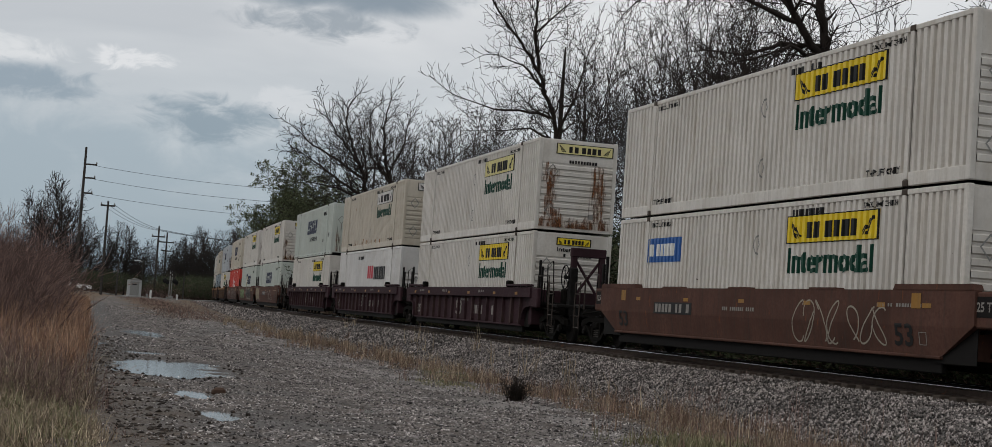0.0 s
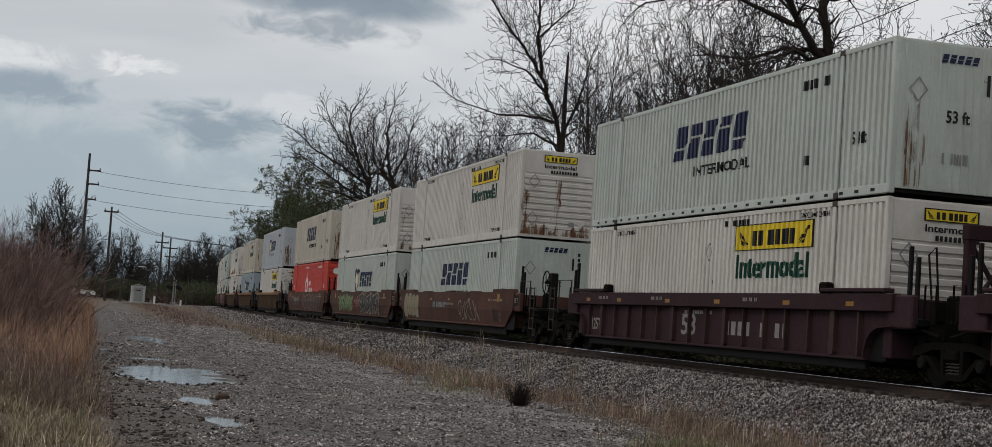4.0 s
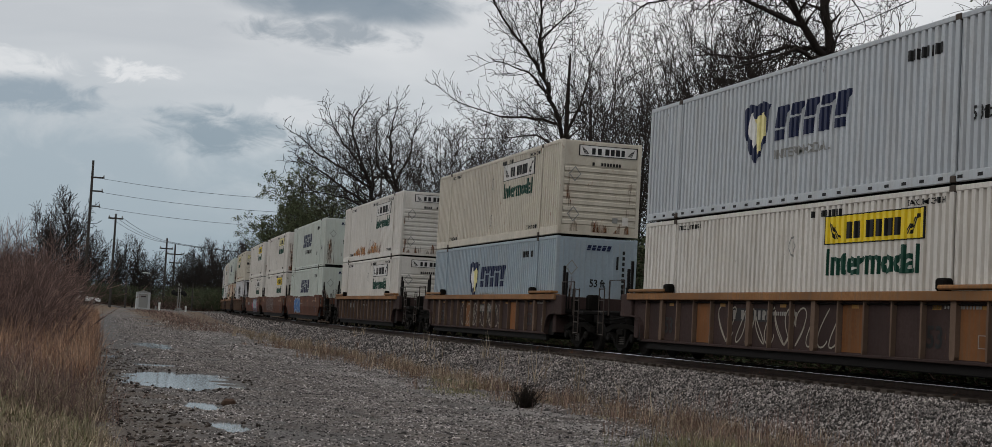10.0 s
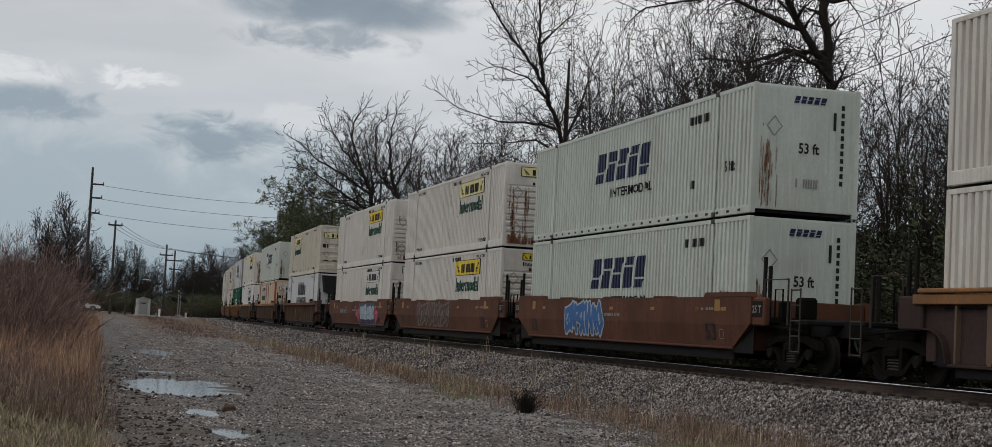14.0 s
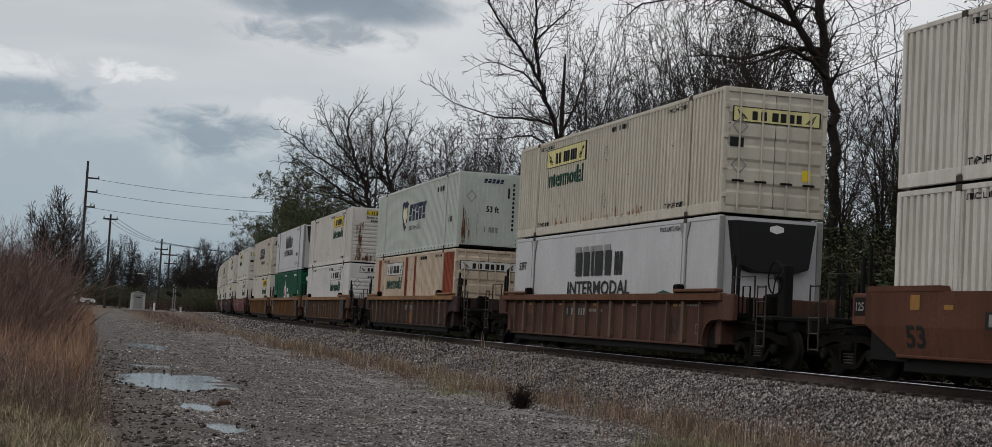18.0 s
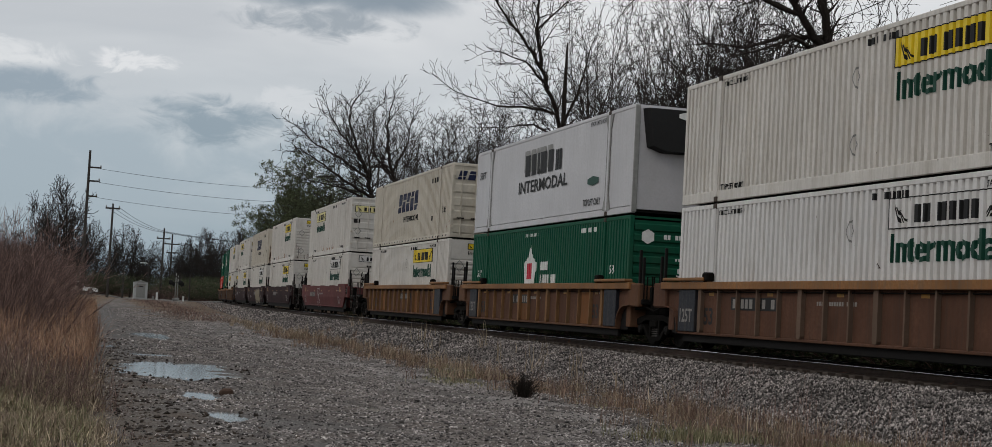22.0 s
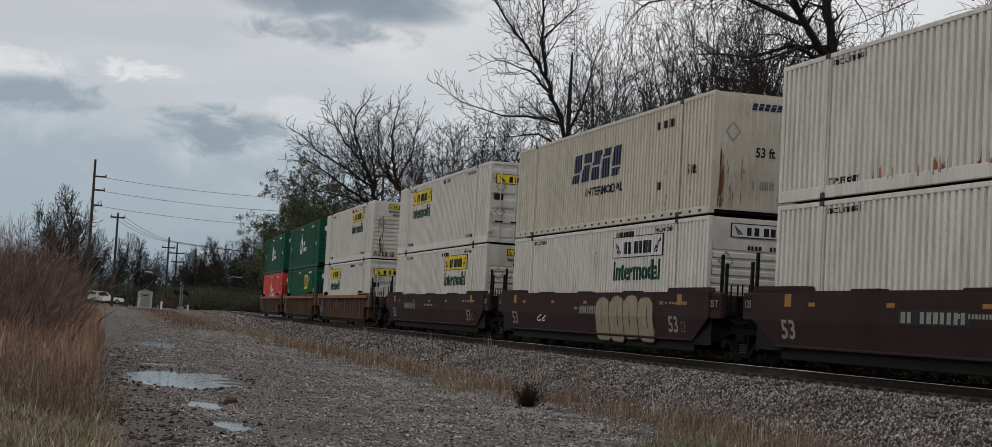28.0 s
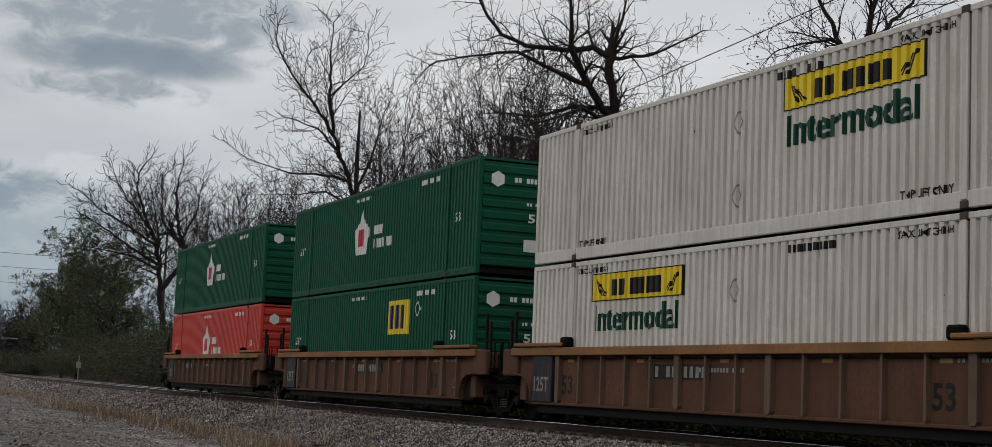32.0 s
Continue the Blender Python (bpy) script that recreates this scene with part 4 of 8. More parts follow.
def front_nose(box, mat, hue, seed, style):
    if style == "jb":
        part("front_panel", once(("nose", mat.name), lambda: slats(0.12, CW - 0.12, 0.30, 2.12, 9, 0.035).mesh("front_panel", mat)), mat, box, "ribbed front end")
        part("front_panel", once(("nosetop", mat.name), lambda: Shape().box(-HX + 0.1, HX - 0.1, -HY + 0.012, -HY + 0.05, 2.12, CH - 0.05, 0.006).mesh("front_panel", mat)), mat, box)
        part("front_sill", once(("nosesill", mat.name), lambda: Shape().box(-HX + 0.1, HX - 0.1, -HY + 0.002, -HY + 0.08, 0.0, 0.30, 0.012).mesh("front_sill", mat)), mat, box)
        fill = YELLOW if hue == "y" else (PALEYELLOW if hue == "p" else WHITE2)
        if hue == "y":
            haul_emblem(box, front_top, 0.75, 1.9, 2.50, 2.74, fill, False)
            words(box, "Intermodal", 0.78, 1.88, 2.30, 2.44, BLACK, front_top)
        else:
            haul_emblem(box, front_top, 0.55, 2.45, 2.42, 2.76, fill, False)
        part("number_mark", once(("nm", seed % 3), lambda: bars(front_low, 1.0, 1.95, 2.14, 2.24, 10, seed % 3).mesh("number_marks", BLACK)), BLACK, box)
        for z in (1.85, 0.62):
            part("placard_holder", once(("ph", z), lambda: diamond(front_low, 0.46, z, 0.20, 0.24, 0.014).mesh("placard_holder", GREY)), GREY, box)
        part("label_plate", once(("lp",), lambda: flat(front_low, 1.72, 1.9, 0.42, 0.58, 0.014).mesh("label_plate", GREY)), GREY, box)
        part("label_plate", once(("lp2",), lambda: flat(front_low, 2.05, 2.25, 0.36, 0.62, 0.014).mesh("label_plate", WHITE)), WHITE, box)
    elif style == "doors":
        for i, (b0, b1) in enumerate(((0.09, CW / 2 - 0.008), (CW / 2 + 0.008, CW - 0.09))):
            part("door", once(("door", mat.name, i), lambda: slats(b0, b1, 0.14, CH - 0.12, 5, 0.03).mesh("door", mat)), mat, box, "ribbed steel container door")
            for k in (0.25, 0.72):
                b = b0 + (b1 - b0) * k
                part("lock_rod", once(("rod", mat.name, i, k), lambda: Shape().tube([front_at(b, 0.06, 0.03), front_at(b, CH - 0.05, 0.03)], 0.022, 6).mesh("lock_rod", mat)), mat, box, "painted steel lock rod")
                part("lock_handle", once(("rodh", i, k), lambda: Shape().box(-HX + b - 0.16, -HX + b + 0.14, -HY - 0.06, -HY - 0.03, 0.72, 0.77, 0.008).mesh("lock_handle", STEEL)), STEEL, box)
            for z in (0.4, 1.05, 1.75, 2.45):
                b = 0.06 if i == 0 else CW - 0.06
                part("hinge", once(("hinge", i, z), lambda: Shape().box(-HX + b - 0.05, -HX + b + 0.06, -HY - 0.035, -HY + 0.01, z - 0.05, z + 0.05, 0.008).mesh("hinge", mat)), mat, box)
        part("front_sill", once(("dsill", mat.name), lambda: Shape().box(-HX + 0.08, HX - 0.08, -HY - 0.004, -HY + 0.08, 0.0, 0.14, 0.01).mesh("front_sill", mat)), mat, box)
        part("front_header", once(("dhead", mat.name), lambda: Shape().box(-HX + 0.08, HX - 0.08, -HY - 0.004, -HY + 0.08, CH - 0.12, CH - 0.004, 0.01).mesh("front_header", mat)), mat, box)
        if hue in "ypw":
            haul_emblem(box, front_top, 0.2, 2.42, 2.10, 2.46, {"y": YELLOW, "p": PALEYELLOW, "w": WHITE2}[hue], False)
            part("placard", once(("plb",), lambda: flat(front_low, 0.16, 0.50, 1.52, 1.74, 0.012).mesh("placard", BLACK)), BLACK, box, "black notice board")
            part("placard", once(("ply",), lambda: flat(front_low, 2.0, 2.22, 0.84, 1.10, 0.012).mesh("placard", YELLOW)), YELLOW, box, "yellow and black warning label")
            for z in (2.0, 1.1):
                part("placard_holder", once(("phd", z), lambda: diamond(front_low, 0.4, z, 0.2, 0.22, 0.014).mesh("placard_holder", GREY)), GREY, box)
        elif mat is not WHITE2:
            part("emblem_mark", once(("swd",), lambda: slanted(front_low, 0.2, 2.2, 2.25, 2.6, 5, 0.3, 0.014).mesh("emblem_mark", NAVY)), NAVY, box, "dark blue slanted emblem")
            part("number_mark", once(("swdn",), lambda: bars(front_low, 1.0, 2.3, 1.72, 1.9, 9, 4, 0.014).mesh("number_marks", BLACK)), BLACK, box)
    elif style == "swift":
        part("front_panel", once(("swn", mat.name), lambda: Shape().box(-HX + 0.1, HX - 0.1, -HY + 0.006, -HY + 0.05, 0.1, CH - 0.05, 0.006).mesh("front_panel", mat)), mat, box, "smooth front end")
        part("ribbing", once(("swr", mat.name), lambda: ribs_front().mesh("front_ribs", mat)), mat, box)
        part("emblem_mark", once(("swe",), lambda: slanted(front_low, 0.95, 1.75, 2.50, 2.66, 5, 0.3, 0.012).mesh("emblem_mark", NAVY)), NAVY, box)
        words(box, "53 ft", 1.1, 1.6, 1.38, 1.62, BLACK, front_low, out=0.012)
        part("number_mark", once(("swc",), column_marks), BLACK, box)
        part("placard_holder", once(("phs",), lambda: diamond(front_low, 0.5, 1.95, 0.2, 0.24, 0.014).mesh("placard_holder", GREY)), GREY, box)
        part("label_plate", once(("lps",), lambda: bars(front_low, 1.05, 1.6, 0.62, 0.82, 9, 2, 0.012).mesh("label_plate", GREY)), GREY, box)
        part("rust_stain", once(("rs", seed % 3), lambda: stain(seed % 3).mesh("rust_stain", NOSERUST)), NOSERUST, box, "brown rust stain")
    elif style == "blank":
        part("front_panel", once(("bln", mat.name), lambda: slats(0.12, CW - 0.12, 0.15, 1.75, 5, 0.03).mesh("front_panel", mat)), mat, box, "front end ribbed below")
        part("front_panel", once(("blt", mat.name), lambda: Shape().box(-HX + 0.1, HX - 0.1, -HY + 0.012, -HY + 0.05, 1.75, CH - 0.05, 0.006).mesh("front_panel", mat)), mat, box)
        part("emblem_mark", once(("ble",), lambda: blocks(front_low, 1.1, 2.1, 2.1, 2.4, (1.1, 1.0, 1.2), 0.012).mesh("emblem_mark", DRED)), DRED, box, "red emblem blocks")
        part("placard_holder", once(("blp",), lambda: diamond(front_low, 0.75, 1.35, 0.24, 0.28, 0.014).mesh("placard_holder", GREY)), GREY, box)
        part("label_plate", once(("bll",), lambda: flat(front_low, 1.9, 2.2, 2.52, 2.6, 0.014).mesh("label_plate", BLACK)), BLACK, box)
    elif style == "hub":
        part("front_panel", once(("hubn", mat.name), lambda: slats(0.12, CW - 0.12, 0.2, CH - 0.12, 9, 0.04).mesh("front_panel", mat)), mat, box, "ribbed front end")
        part("emblem_mark", once(("hubf",), lambda: hexagon(front_low, 0.5, 2.35, 0.2).mesh("emblem_mark", OFFWHITE)), OFFWHITE, box, "white hexagon emblem")
        part("number_mark", once(("hubc",), lambda: bars(front_low, 0.95, 1.7, 2.30, 2.42, 7, 8, 0.014).mesh("number_marks", OFFWHITE)), OFFWHITE, box)
        part("number_mark", once(("hubd",), lambda: bars(front_low, 1.3, 2.0, 1.74, 1.81, 9, 9, 0.014).mesh("number_marks", OFFWHITE)), OFFWHITE, box)
        words(box, "53'", 1.35, 1.85, 1.32, 1.55, OFFWHITE, front_low, out=0.012)
        part("label_plate", once(("hubl",), lambda: flat(front_low, 1.25, 2.0, 0.6, 0.9, 0.014).mesh("label_plate", OFFWHITE)), OFFWHITE, box)
    elif style == "reefer":
        part("front_panel", once(("refn", mat.name), lambda: Shape().box(-HX + 0.1, HX - 0.1, -HY + 0.01, -HY + 0.05, 0.1, CH - 0.05, 0.01).mesh("front_panel", mat)), mat, box, "smooth white front end")
        o = [(0.2, CH - 0.12), (0.35, 1.75), (0.75, 1.62), (CW - 0.75, 1.62), (CW - 0.35, 1.75), (CW - 0.2, CH - 0.12)]

        def unit():
            s = Shape()
            v = [front_at(b, z, 0.0) for b, z in o] + [front_at(CW / 2 + (b - CW / 2) * 0.9, z + (0.04 if z < 2 else 0), 0.26) for b, z in o]
            return s.add(v, [(6, 7, 8, 9, 10, 11)] + [(i, (i + 1) % 6, (i + 1) % 6 + 6, i + 6) for i in range(6)]).mesh("cooling_unit", BLACK)
        part("cooling_unit", once(("cool",), unit), BLACK, box, "black nose-mounted cooling unit")
        part("unit_badge", once(("badge",), lambda: hexagon(front_low, CW / 2, 2.62, 0.1, 0.275, 2.0).mesh("unit_badge", OFFWHITE)), OFFWHITE, box)
        for b in (0.07, CW - 0.07):
            part("edge_trim", once(("trim", b), lambda: Shape().box(-HX + b - 0.07, -HX + b + 0.07, -HY - 0.02, -HY + 0.03, 0.02, CH - 0.02, 0.015).mesh("edge_trim", GREY)), GREY, box, "bare aluminium corner trim")
    else:
        part("front_panel", once(("plainn", mat.name), lambda: Shape().box(-HX + 0.1, HX - 0.1, -HY + 0.006, -HY + 0.05, 0.1, CH - 0.05, 0.006).mesh("front_panel", mat)), mat, box)
    part("rear_panel", once(("rear", mat.name), lambda: Shape().box(-HX + 0.1, HX - 0.1, HY - 0.05, HY - 0.01, 0.1, CH - 0.05).mesh("rear_panel", mat)), mat, box)


def front_top(b, z, out=0.004):
    return front_at(b, z, out + (0.0 if z < 2.1 else -0.010) + 0.012)


def front_low(b, z, out=0.004):
    return front_at(b, z, out)


PLACES.update({side_at: 1, front_at: 2, front_top: 3, front_low: 4})


def ribs_front():
    s = Shape()
    for i in range(13):
        b = 0.22 + i * 0.18
        s.box(-HX + b - 0.02, -HX + b + 0.02, -HY - 0.006, -HY + 0.01, 0.14, CH - 0.12)
    return s


def column_marks():
    s = Shape()
    for i in range(11):
        z = 2.42 - i * 0.17
        s.add(*quad(front_low, 2.12, 2.20, z, z + 0.11, 0.012))
    s.add(*quad(front_low, 1.93, 2.0, 1.95, 2.35, 0.012))
    return s.mesh("number_marks", BLACK)


def stain(seed):
    """Brown streaks that run down the smooth front from a chafed spot."""
    r, s = random.Random(seed), Shape()
    for i in range(26):
        b = 0.18 + abs(r.gauss(0, 0.16)) + (0.1 if seed == 1 else 0)
        z1, w = r.uniform(0.5, 1.75), r.uniform(0.008, 0.03)
        z0 = max(0.12, z1 - r.uniform(0.3, 1.2))
        o = 0.009 + 0.0003 * i
        s.sheet([front_low(b - w, z0, o), front_low(b + w * 0.5, z0 + 0.06, o), front_low(b + w, z1 - 0.1, o), front_low(b, z1, o), front_low(b - w * 0.8, z1 - 0.07, o)])
    return s


def hexagon(place, a, z, r, out=0.014, wide=1.0):
    return Shape().sheet([place(a + wide * r * math.sin(k * math.pi / 3), z + r * math.cos(k * math.pi / 3), out) for k in range(6)])


def side_marks(box, seed, mat=None):
    """Small notices by the lifting posts."""
    mt = mat or BLACK
    for a0 in (2.2, CL - 3.4):
        words(box, "TOP LIFT ONLY", a0 + 1.2, a0, 0.24, 0.38, mt)
    for a0 in (2.2, CL - 3.5):
        words(box, "STACK LIMIT 3 HIGH", a0 + 1.3, a0, CH - 0.27, CH - 0.16, mt)
    part("number_mark", once(("sm", seed % 4, mt.name), lambda: bars(side_at, 6.3 + seed % 4 * 0.4, 5.0 + seed % 4 * 0.4, CH - 0.3, CH - 0.17, 9, seed % 4).mesh("number_marks", mt)), mt, box)


def container(kind, mat, hue, seed, label):
    """kind: jb, jbdoors, swift, shield, swiftdoors, prime, hub, emp, parcel, plain."""
    box = thing("shipping_container", label, "container", group="containers on the train")
    style = {"jb": "jb", "jbdoors": "jb", "swift": "swift", "shield": "swift", "swiftdoors": "swift", "prime": "reefer", "hub": "hub", "emp": "hub", "uline": "jb"}.get(kind, "plain")
    frame_parts(box, mat, style)
    ends = {"jb": "jb", "jbdoors": "doors", "swift": "swift", "shield": "swift", "swiftdoors": "doors", "prime": "reefer", "hub": "hub", "emp": "hub", "xpo": "blank", "uline": "jb"}
    front_nose(box, mat, hue, seed, ends[kind])
    if kind in ("jb", "uline", "jbdoors"):
        l, r = (13.30, 9.66) if kind == "jbdoors" else (6.5, 2.85)
        haul_emblem(box, side_at, l, r, 2.03, 2.60, YELLOW if hue == "y" else (PALEYELLOW if hue == "p" else WHITE2), True)
        words(box, "Intermodal", l - 0.12, r + 0.14, 1.42, 1.95, DGREEN, label="faded green lettering")
        side_marks(box, seed)
        for a, z in ((7.9, 2.05), (7.9, 0.75)):
            part("placard_holder", once(("sd", a, z), lambda: diamond(side_at, a, z, 0.17, 0.22).mesh("placard_holder", GREY)), GREY, box)
        if kind == "uline":
            part("notice_panel", once(("ul",), lambda: flat(side_at, 14.25, 12.0, 1.75, 2.35, 0.005).mesh("notice_panel", BLUE)), BLUE, box, "blue notice panel")
            part("notice_mark", once(("ul2",), lambda: blocks(side_at, 14.0, 12.3, 1.9, 2.2, (1.1, 1.0, 0.6, 1.1, 1.0), 0.008).mesh("notice_mark", OFFWHITE)), OFFWHITE, box)
    elif kind in ("swift", "swiftdoors"):
        part("emblem_mark", once(("sw",), lambda: slanted(side_at, 10.4, 6.2, 1.38, 2.2, 5, 0.28).mesh("emblem_mark", NAVY)), NAVY, box, "dark blue slanted emblem")
        words(box, "INTERMODAL", 9.1, 6.0, 0.92, 1.17, BLACK)
        part("number_mark", once(("swn2", seed % 3), lambda: bars(side_at, 3.6, 2.4, 2.3, 2.5, 8, seed % 3).mesh("number_marks", BLACK)), BLACK, box)
        words(box, "53ft", 1.5, 0.9, 1.0, 1.25, BLACK)
        part("number_mark", once(("swn3",), lambda: bars(side_at, 3.5, 3.2, 0.75, 0.95, 2, 1).mesh("number_marks", BLACK)), BLACK, box)
    elif kind == "shield":
        shield(box, 9.85, 0.95, 2.35, 1.25)
        part("emblem_mark", once(("sws",), lambda: slanted(side_at, 9.0, 5.7, 1.38, 2.1, 5, 0.28).mesh("emblem_mark", NAVY)), NAVY, box, "dark blue slanted emblem")
        words(box, "INTERMODAL", 8.9, 6.4, 0.98, 1.18, GREY)
        part("number_mark", once(("swn2", seed % 3), lambda: bars(side_at, 3.6, 2.4, 2.3, 2.5, 8, seed % 3).mesh("number_marks", BLACK)), BLACK, box)
        words(box, "53ft", 1.5, 0.9, 1.0, 1.25, BLACK)
    elif kind == "prime":
        for i, mt in ((1, GREY), (0, BLACK)):
            part("emblem_mark", once(("pr", i), lambda: blocks(side_at, 10.0 + 0.12 * i, 6.9 + 0.12 * i, 1.62 + 0.14 * i, 2.30 + 0.16 * i, (1.1, 1.0, 0.5, 1.3, 1.0), 0.006 + 0.004 * (1 - i)).mesh("emblem_mark", mt)), mt, box, "shaded block emblem")
        part("emblem_mark", once(("pr2",), lambda: blocks(side_at, 6.8, 6.15, 1.62, 2.25, (0.6, 1.0, 1.1), 0.006).mesh("emblem_mark", BLACK)), BLACK, box)
        words(box, "INTERMODAL", 10.68, 5.56, 1.08, 1.48, BLACK, label="black lettering")
        words(box, "53FT", 15.7, 14.9, 1.9, 2.15, BLACK)
        words(box, "TOP LIFT ONLY", 4.0, 2.5, 0.35, 0.55, BLACK)
        words(box, "STACK LIMIT 3 HIGH", 3.6, 2.3, CH - 0.27, CH - 0.15, BLACK)
        part("emblem_mark", once(("eco",), lambda: hexagon(side_at, 3.2, 1.05, 0.14, 0.006, 4.0).mesh("emblem_mark", DGREEN)), DGREEN, box, "small green emblem")
        for a in (1.98, CL - 1.98):
            part("lift_plate", once(("lpl", a), lambda: Shape().prism([(a - HY - 0.3, 0.15), (a - HY + 0.3, 0.15), (a - HY + 0.14, 0.55), (a - HY + 0.14, 2.4), (a - HY + 0.3, CH - 0.1), (a - HY - 0.3, CH - 0.1), (a - HY - 0.14, 2.4), (a - HY - 0.14, 0.55)], -HX - 0.02, -HX + 0.02).mesh("lift_plate", GREY)), GREY, box, "bare aluminium post cover")
    elif kind in ("hub", "emp"):
        if kind == "hub":
            o = [(8.45, 1.0), (9.45, 1.0), (9.6, 1.75), (9.12, 2.0), (8.95, 2.4), (8.78, 2.0), (8.3, 1.75)]
            part("emblem_mark", once(("hb",), lambda: Shape().sheet([side_at(a, z, 0.005) for a, z in o]).mesh("emblem_mark", OFFWHITE)), OFFWHITE, box, "white house-shaped emblem")
            core = DRED if mat is not RED else RED
            part("emblem_core", once(("hbc", core.name), lambda: blocks(side_at, 9.25, 8.65, 1.25, 1.75, (1.1,), 0.008).mesh("emblem_core", core)), core, box)
            part("emblem_mark", once(("hb2",), lambda: blocks(side_at, 7.9, 7.0, 1.52, 1.78, (1.1, 1.0, 1.2), 0.006).mesh("emblem_mark", OFFWHITE)), OFFWHITE, box)
            part("emblem_mark", once(("hb3",), lambda: blocks(side_at, 7.9, 6.3, 1.12, 1.38, (1.1, 0.8, 1.0, 1.2, 1.0, -0.5, 0.7, 0.9, 0.8), 0.006).mesh("emblem_mark", OFFWHITE)), OFFWHITE, box)
        else:
            part("emblem_panel", once(("emp",), lambda: flat(side_at, 6.2, 4.6, 1.55, 2.48, 0.005).mesh("emblem_panel", YELLOW)), YELLOW, box, "yellow emblem panel")
            part("emblem_mark", once(("emp2",), lambda: blocks(side_at, 6.05, 4.85, 1.7, 2.35, (1.1, 1.4, 1.0), 0.008).mesh("emblem_mark", NAVY)), NAVY, box)
            part("placard_holder", once(("emp3",), lambda: diamond(side_at, 3.9, 2.2, 0.2, 0.26).mesh("placard_holder", OFFWHITE)), OFFWHITE, box)
        for a in (1.5, 15.4):
            words(box, "53'", a, a - 0.5, 1.35, 1.6, OFFWHITE)
        part("number_mark", once(("hubs",), lambda: bars(side_at, 4.0, 2.6, CH - 0.35, CH - 0.22, 9, 5).mesh("number_marks", OFFWHITE)), OFFWHITE, box)
        part("number_mark", once(("hubs2",), lambda: bars(side_at, 9.6, 8.2, CH - 0.3, CH - 0.2, 10, 6).mesh("number_marks", OFFWHITE)), OFFWHITE, box)
    elif kind == "xpo":
        part("emblem_mark", once(("xp",), lambda: blocks(side_at, 7.75, 6.2, 1.5, 2.1, (1.1, 1.0, 1.2), 0.006).mesh("emblem_mark", DRED)), DRED, box, "red emblem blocks")
        part("emblem_mark", once(("xp2",), lambda: blocks(side_at, 6.1, 3.3, 1.45, 2.05, (0.8, 1.0, 1.1, 0.4, 0.8, 0.6, 1.0, 0.8), 0.006).mesh("emblem_mark", BLACK)), BLACK, box, "black emblem blocks")
        part("number_mark", once(("xpn",), lambda: bars(side_at, 10.5, 9.0, 2.45, 2.6, 10, 3).mesh("number_marks", BLACK)), BLACK, box)
    return box


def drape(me, depth=0.055):
    """Paint follows the folds of the sheet: marks are cut at every fold and laid into the grooves."""
    if me.get("draped"):
        return
    me["draped"] = 1
    bm = bmesh.new()
    bm.from_mesh(me)
    ys = [v.co.y for v in bm.verts]
    for y in folds(min(ys) + HY, max(ys) + HY)[1:-1]:
        bmesh.ops.bisect_plane(bm, geom=bm.verts[:] + bm.edges[:] + bm.faces[:], dist=1e-5, plane_co=(0, y, 0), plane_no=(0, 1, 0))
    for v in bm.verts:
        v.co.x += ripple(v.co.y, depth)
    bm.to_mesh(me)
    bm.free()


def drape_marks(box):
    for ob in box.children:
        if ob.name.split(".")[0] in ("lettering", "emblem_mark", "number_mark", "placard_holder", "notice_panel", "notice_mark", "shield_emblem", "shield_flash", "emblem_core", "rust_stain", "emblem_panel"):
            co = [v.co for v in ob.data.vertices]
            if max(c.x for c in co) < -HX - 0.0035 and min(c.x for c in co) > -HX - 0.02:
                drape(ob.data)


def rust_runs(box, a0, a1, n, seed, zmax=1.1):
    """Ragged rust that runs down from chips near the bottom of a side."""
    r, s = random.Random(seed), Shape()
    for i in range(n):
        a = r.uniform(a0, a1)
        z0, z1 = r.uniform(0.16, 0.3), r.uniform(0.3, zmax)
        w = r.uniform(0.012, 0.05)
        o = 0.004 + 0.0004 * (i % 8)
        s.sheet([side_at(a + w, z0, o), side_at(a - w, z0, o), side_at(a - w * 0.8, z0 + (z1 - z0) * 0.6, o), side_at(a - w * 0.2, z1, o), side_at(a + w * 0.6, z0 + (z1 - z0) * 0.75, o)])
    part("rust_stain", s.mesh("rust_stain", RUSTY), RUSTY, box, "orange rust bleeding through the paint")


def nose_rust(box, seed, where, heavy=1.0):
    """Red-brown streaks that run down a ribbed front end, and rust along its foot."""
    r, s = random.Random(seed), Shape()
    k = 0
    for b in where:
        for _ in range(int(16 * heavy)):
            c, w = b + r.gauss(0, 0.07), r.uniform(0.012, 0.05)
            z1 = r.choice((0.7, 0.9, 1.1, 1.3, 1.5, 1.7, 1.9, 2.1)) + r.uniform(-0.05, 0.05)
            z0 = max(0.2, z1 - r.uniform(0.15, 0.8))
            o = 0.0100 + 0.00015 * k
            k += 1
            s.sheet([front_low(c - w * 0.5, z0, o), front_low(c + w * 0.3, z0 + 0.05, o), front_low(c + w, z1 - 0.06, o), front_low(c + w * 0.4, z1, o), front_low(c - w, z1 - 0.03, o)])
    for _ in range(int(34 * heavy)):
        c, w = r.uniform(0.15, 2.4), r.uniform(0.03, 0.12)
        z1 = r.uniform(0.22, 0.55)
        o = 0.0100 + 0.00015 * k
        k += 1
        s.sheet([front_low(c - w, 0.10, o), front_low(c + w, 0.10, o), front_low(c + w * 0.7, z1 * 0.8, o), front_low(c, z1, o), front_low(c - w * 0.8, z1 * 0.7, o)])
    part("rust_stain", s.mesh("rust_stain", NOSERUST), NOSERUST, box, "red-brown rust streaks")


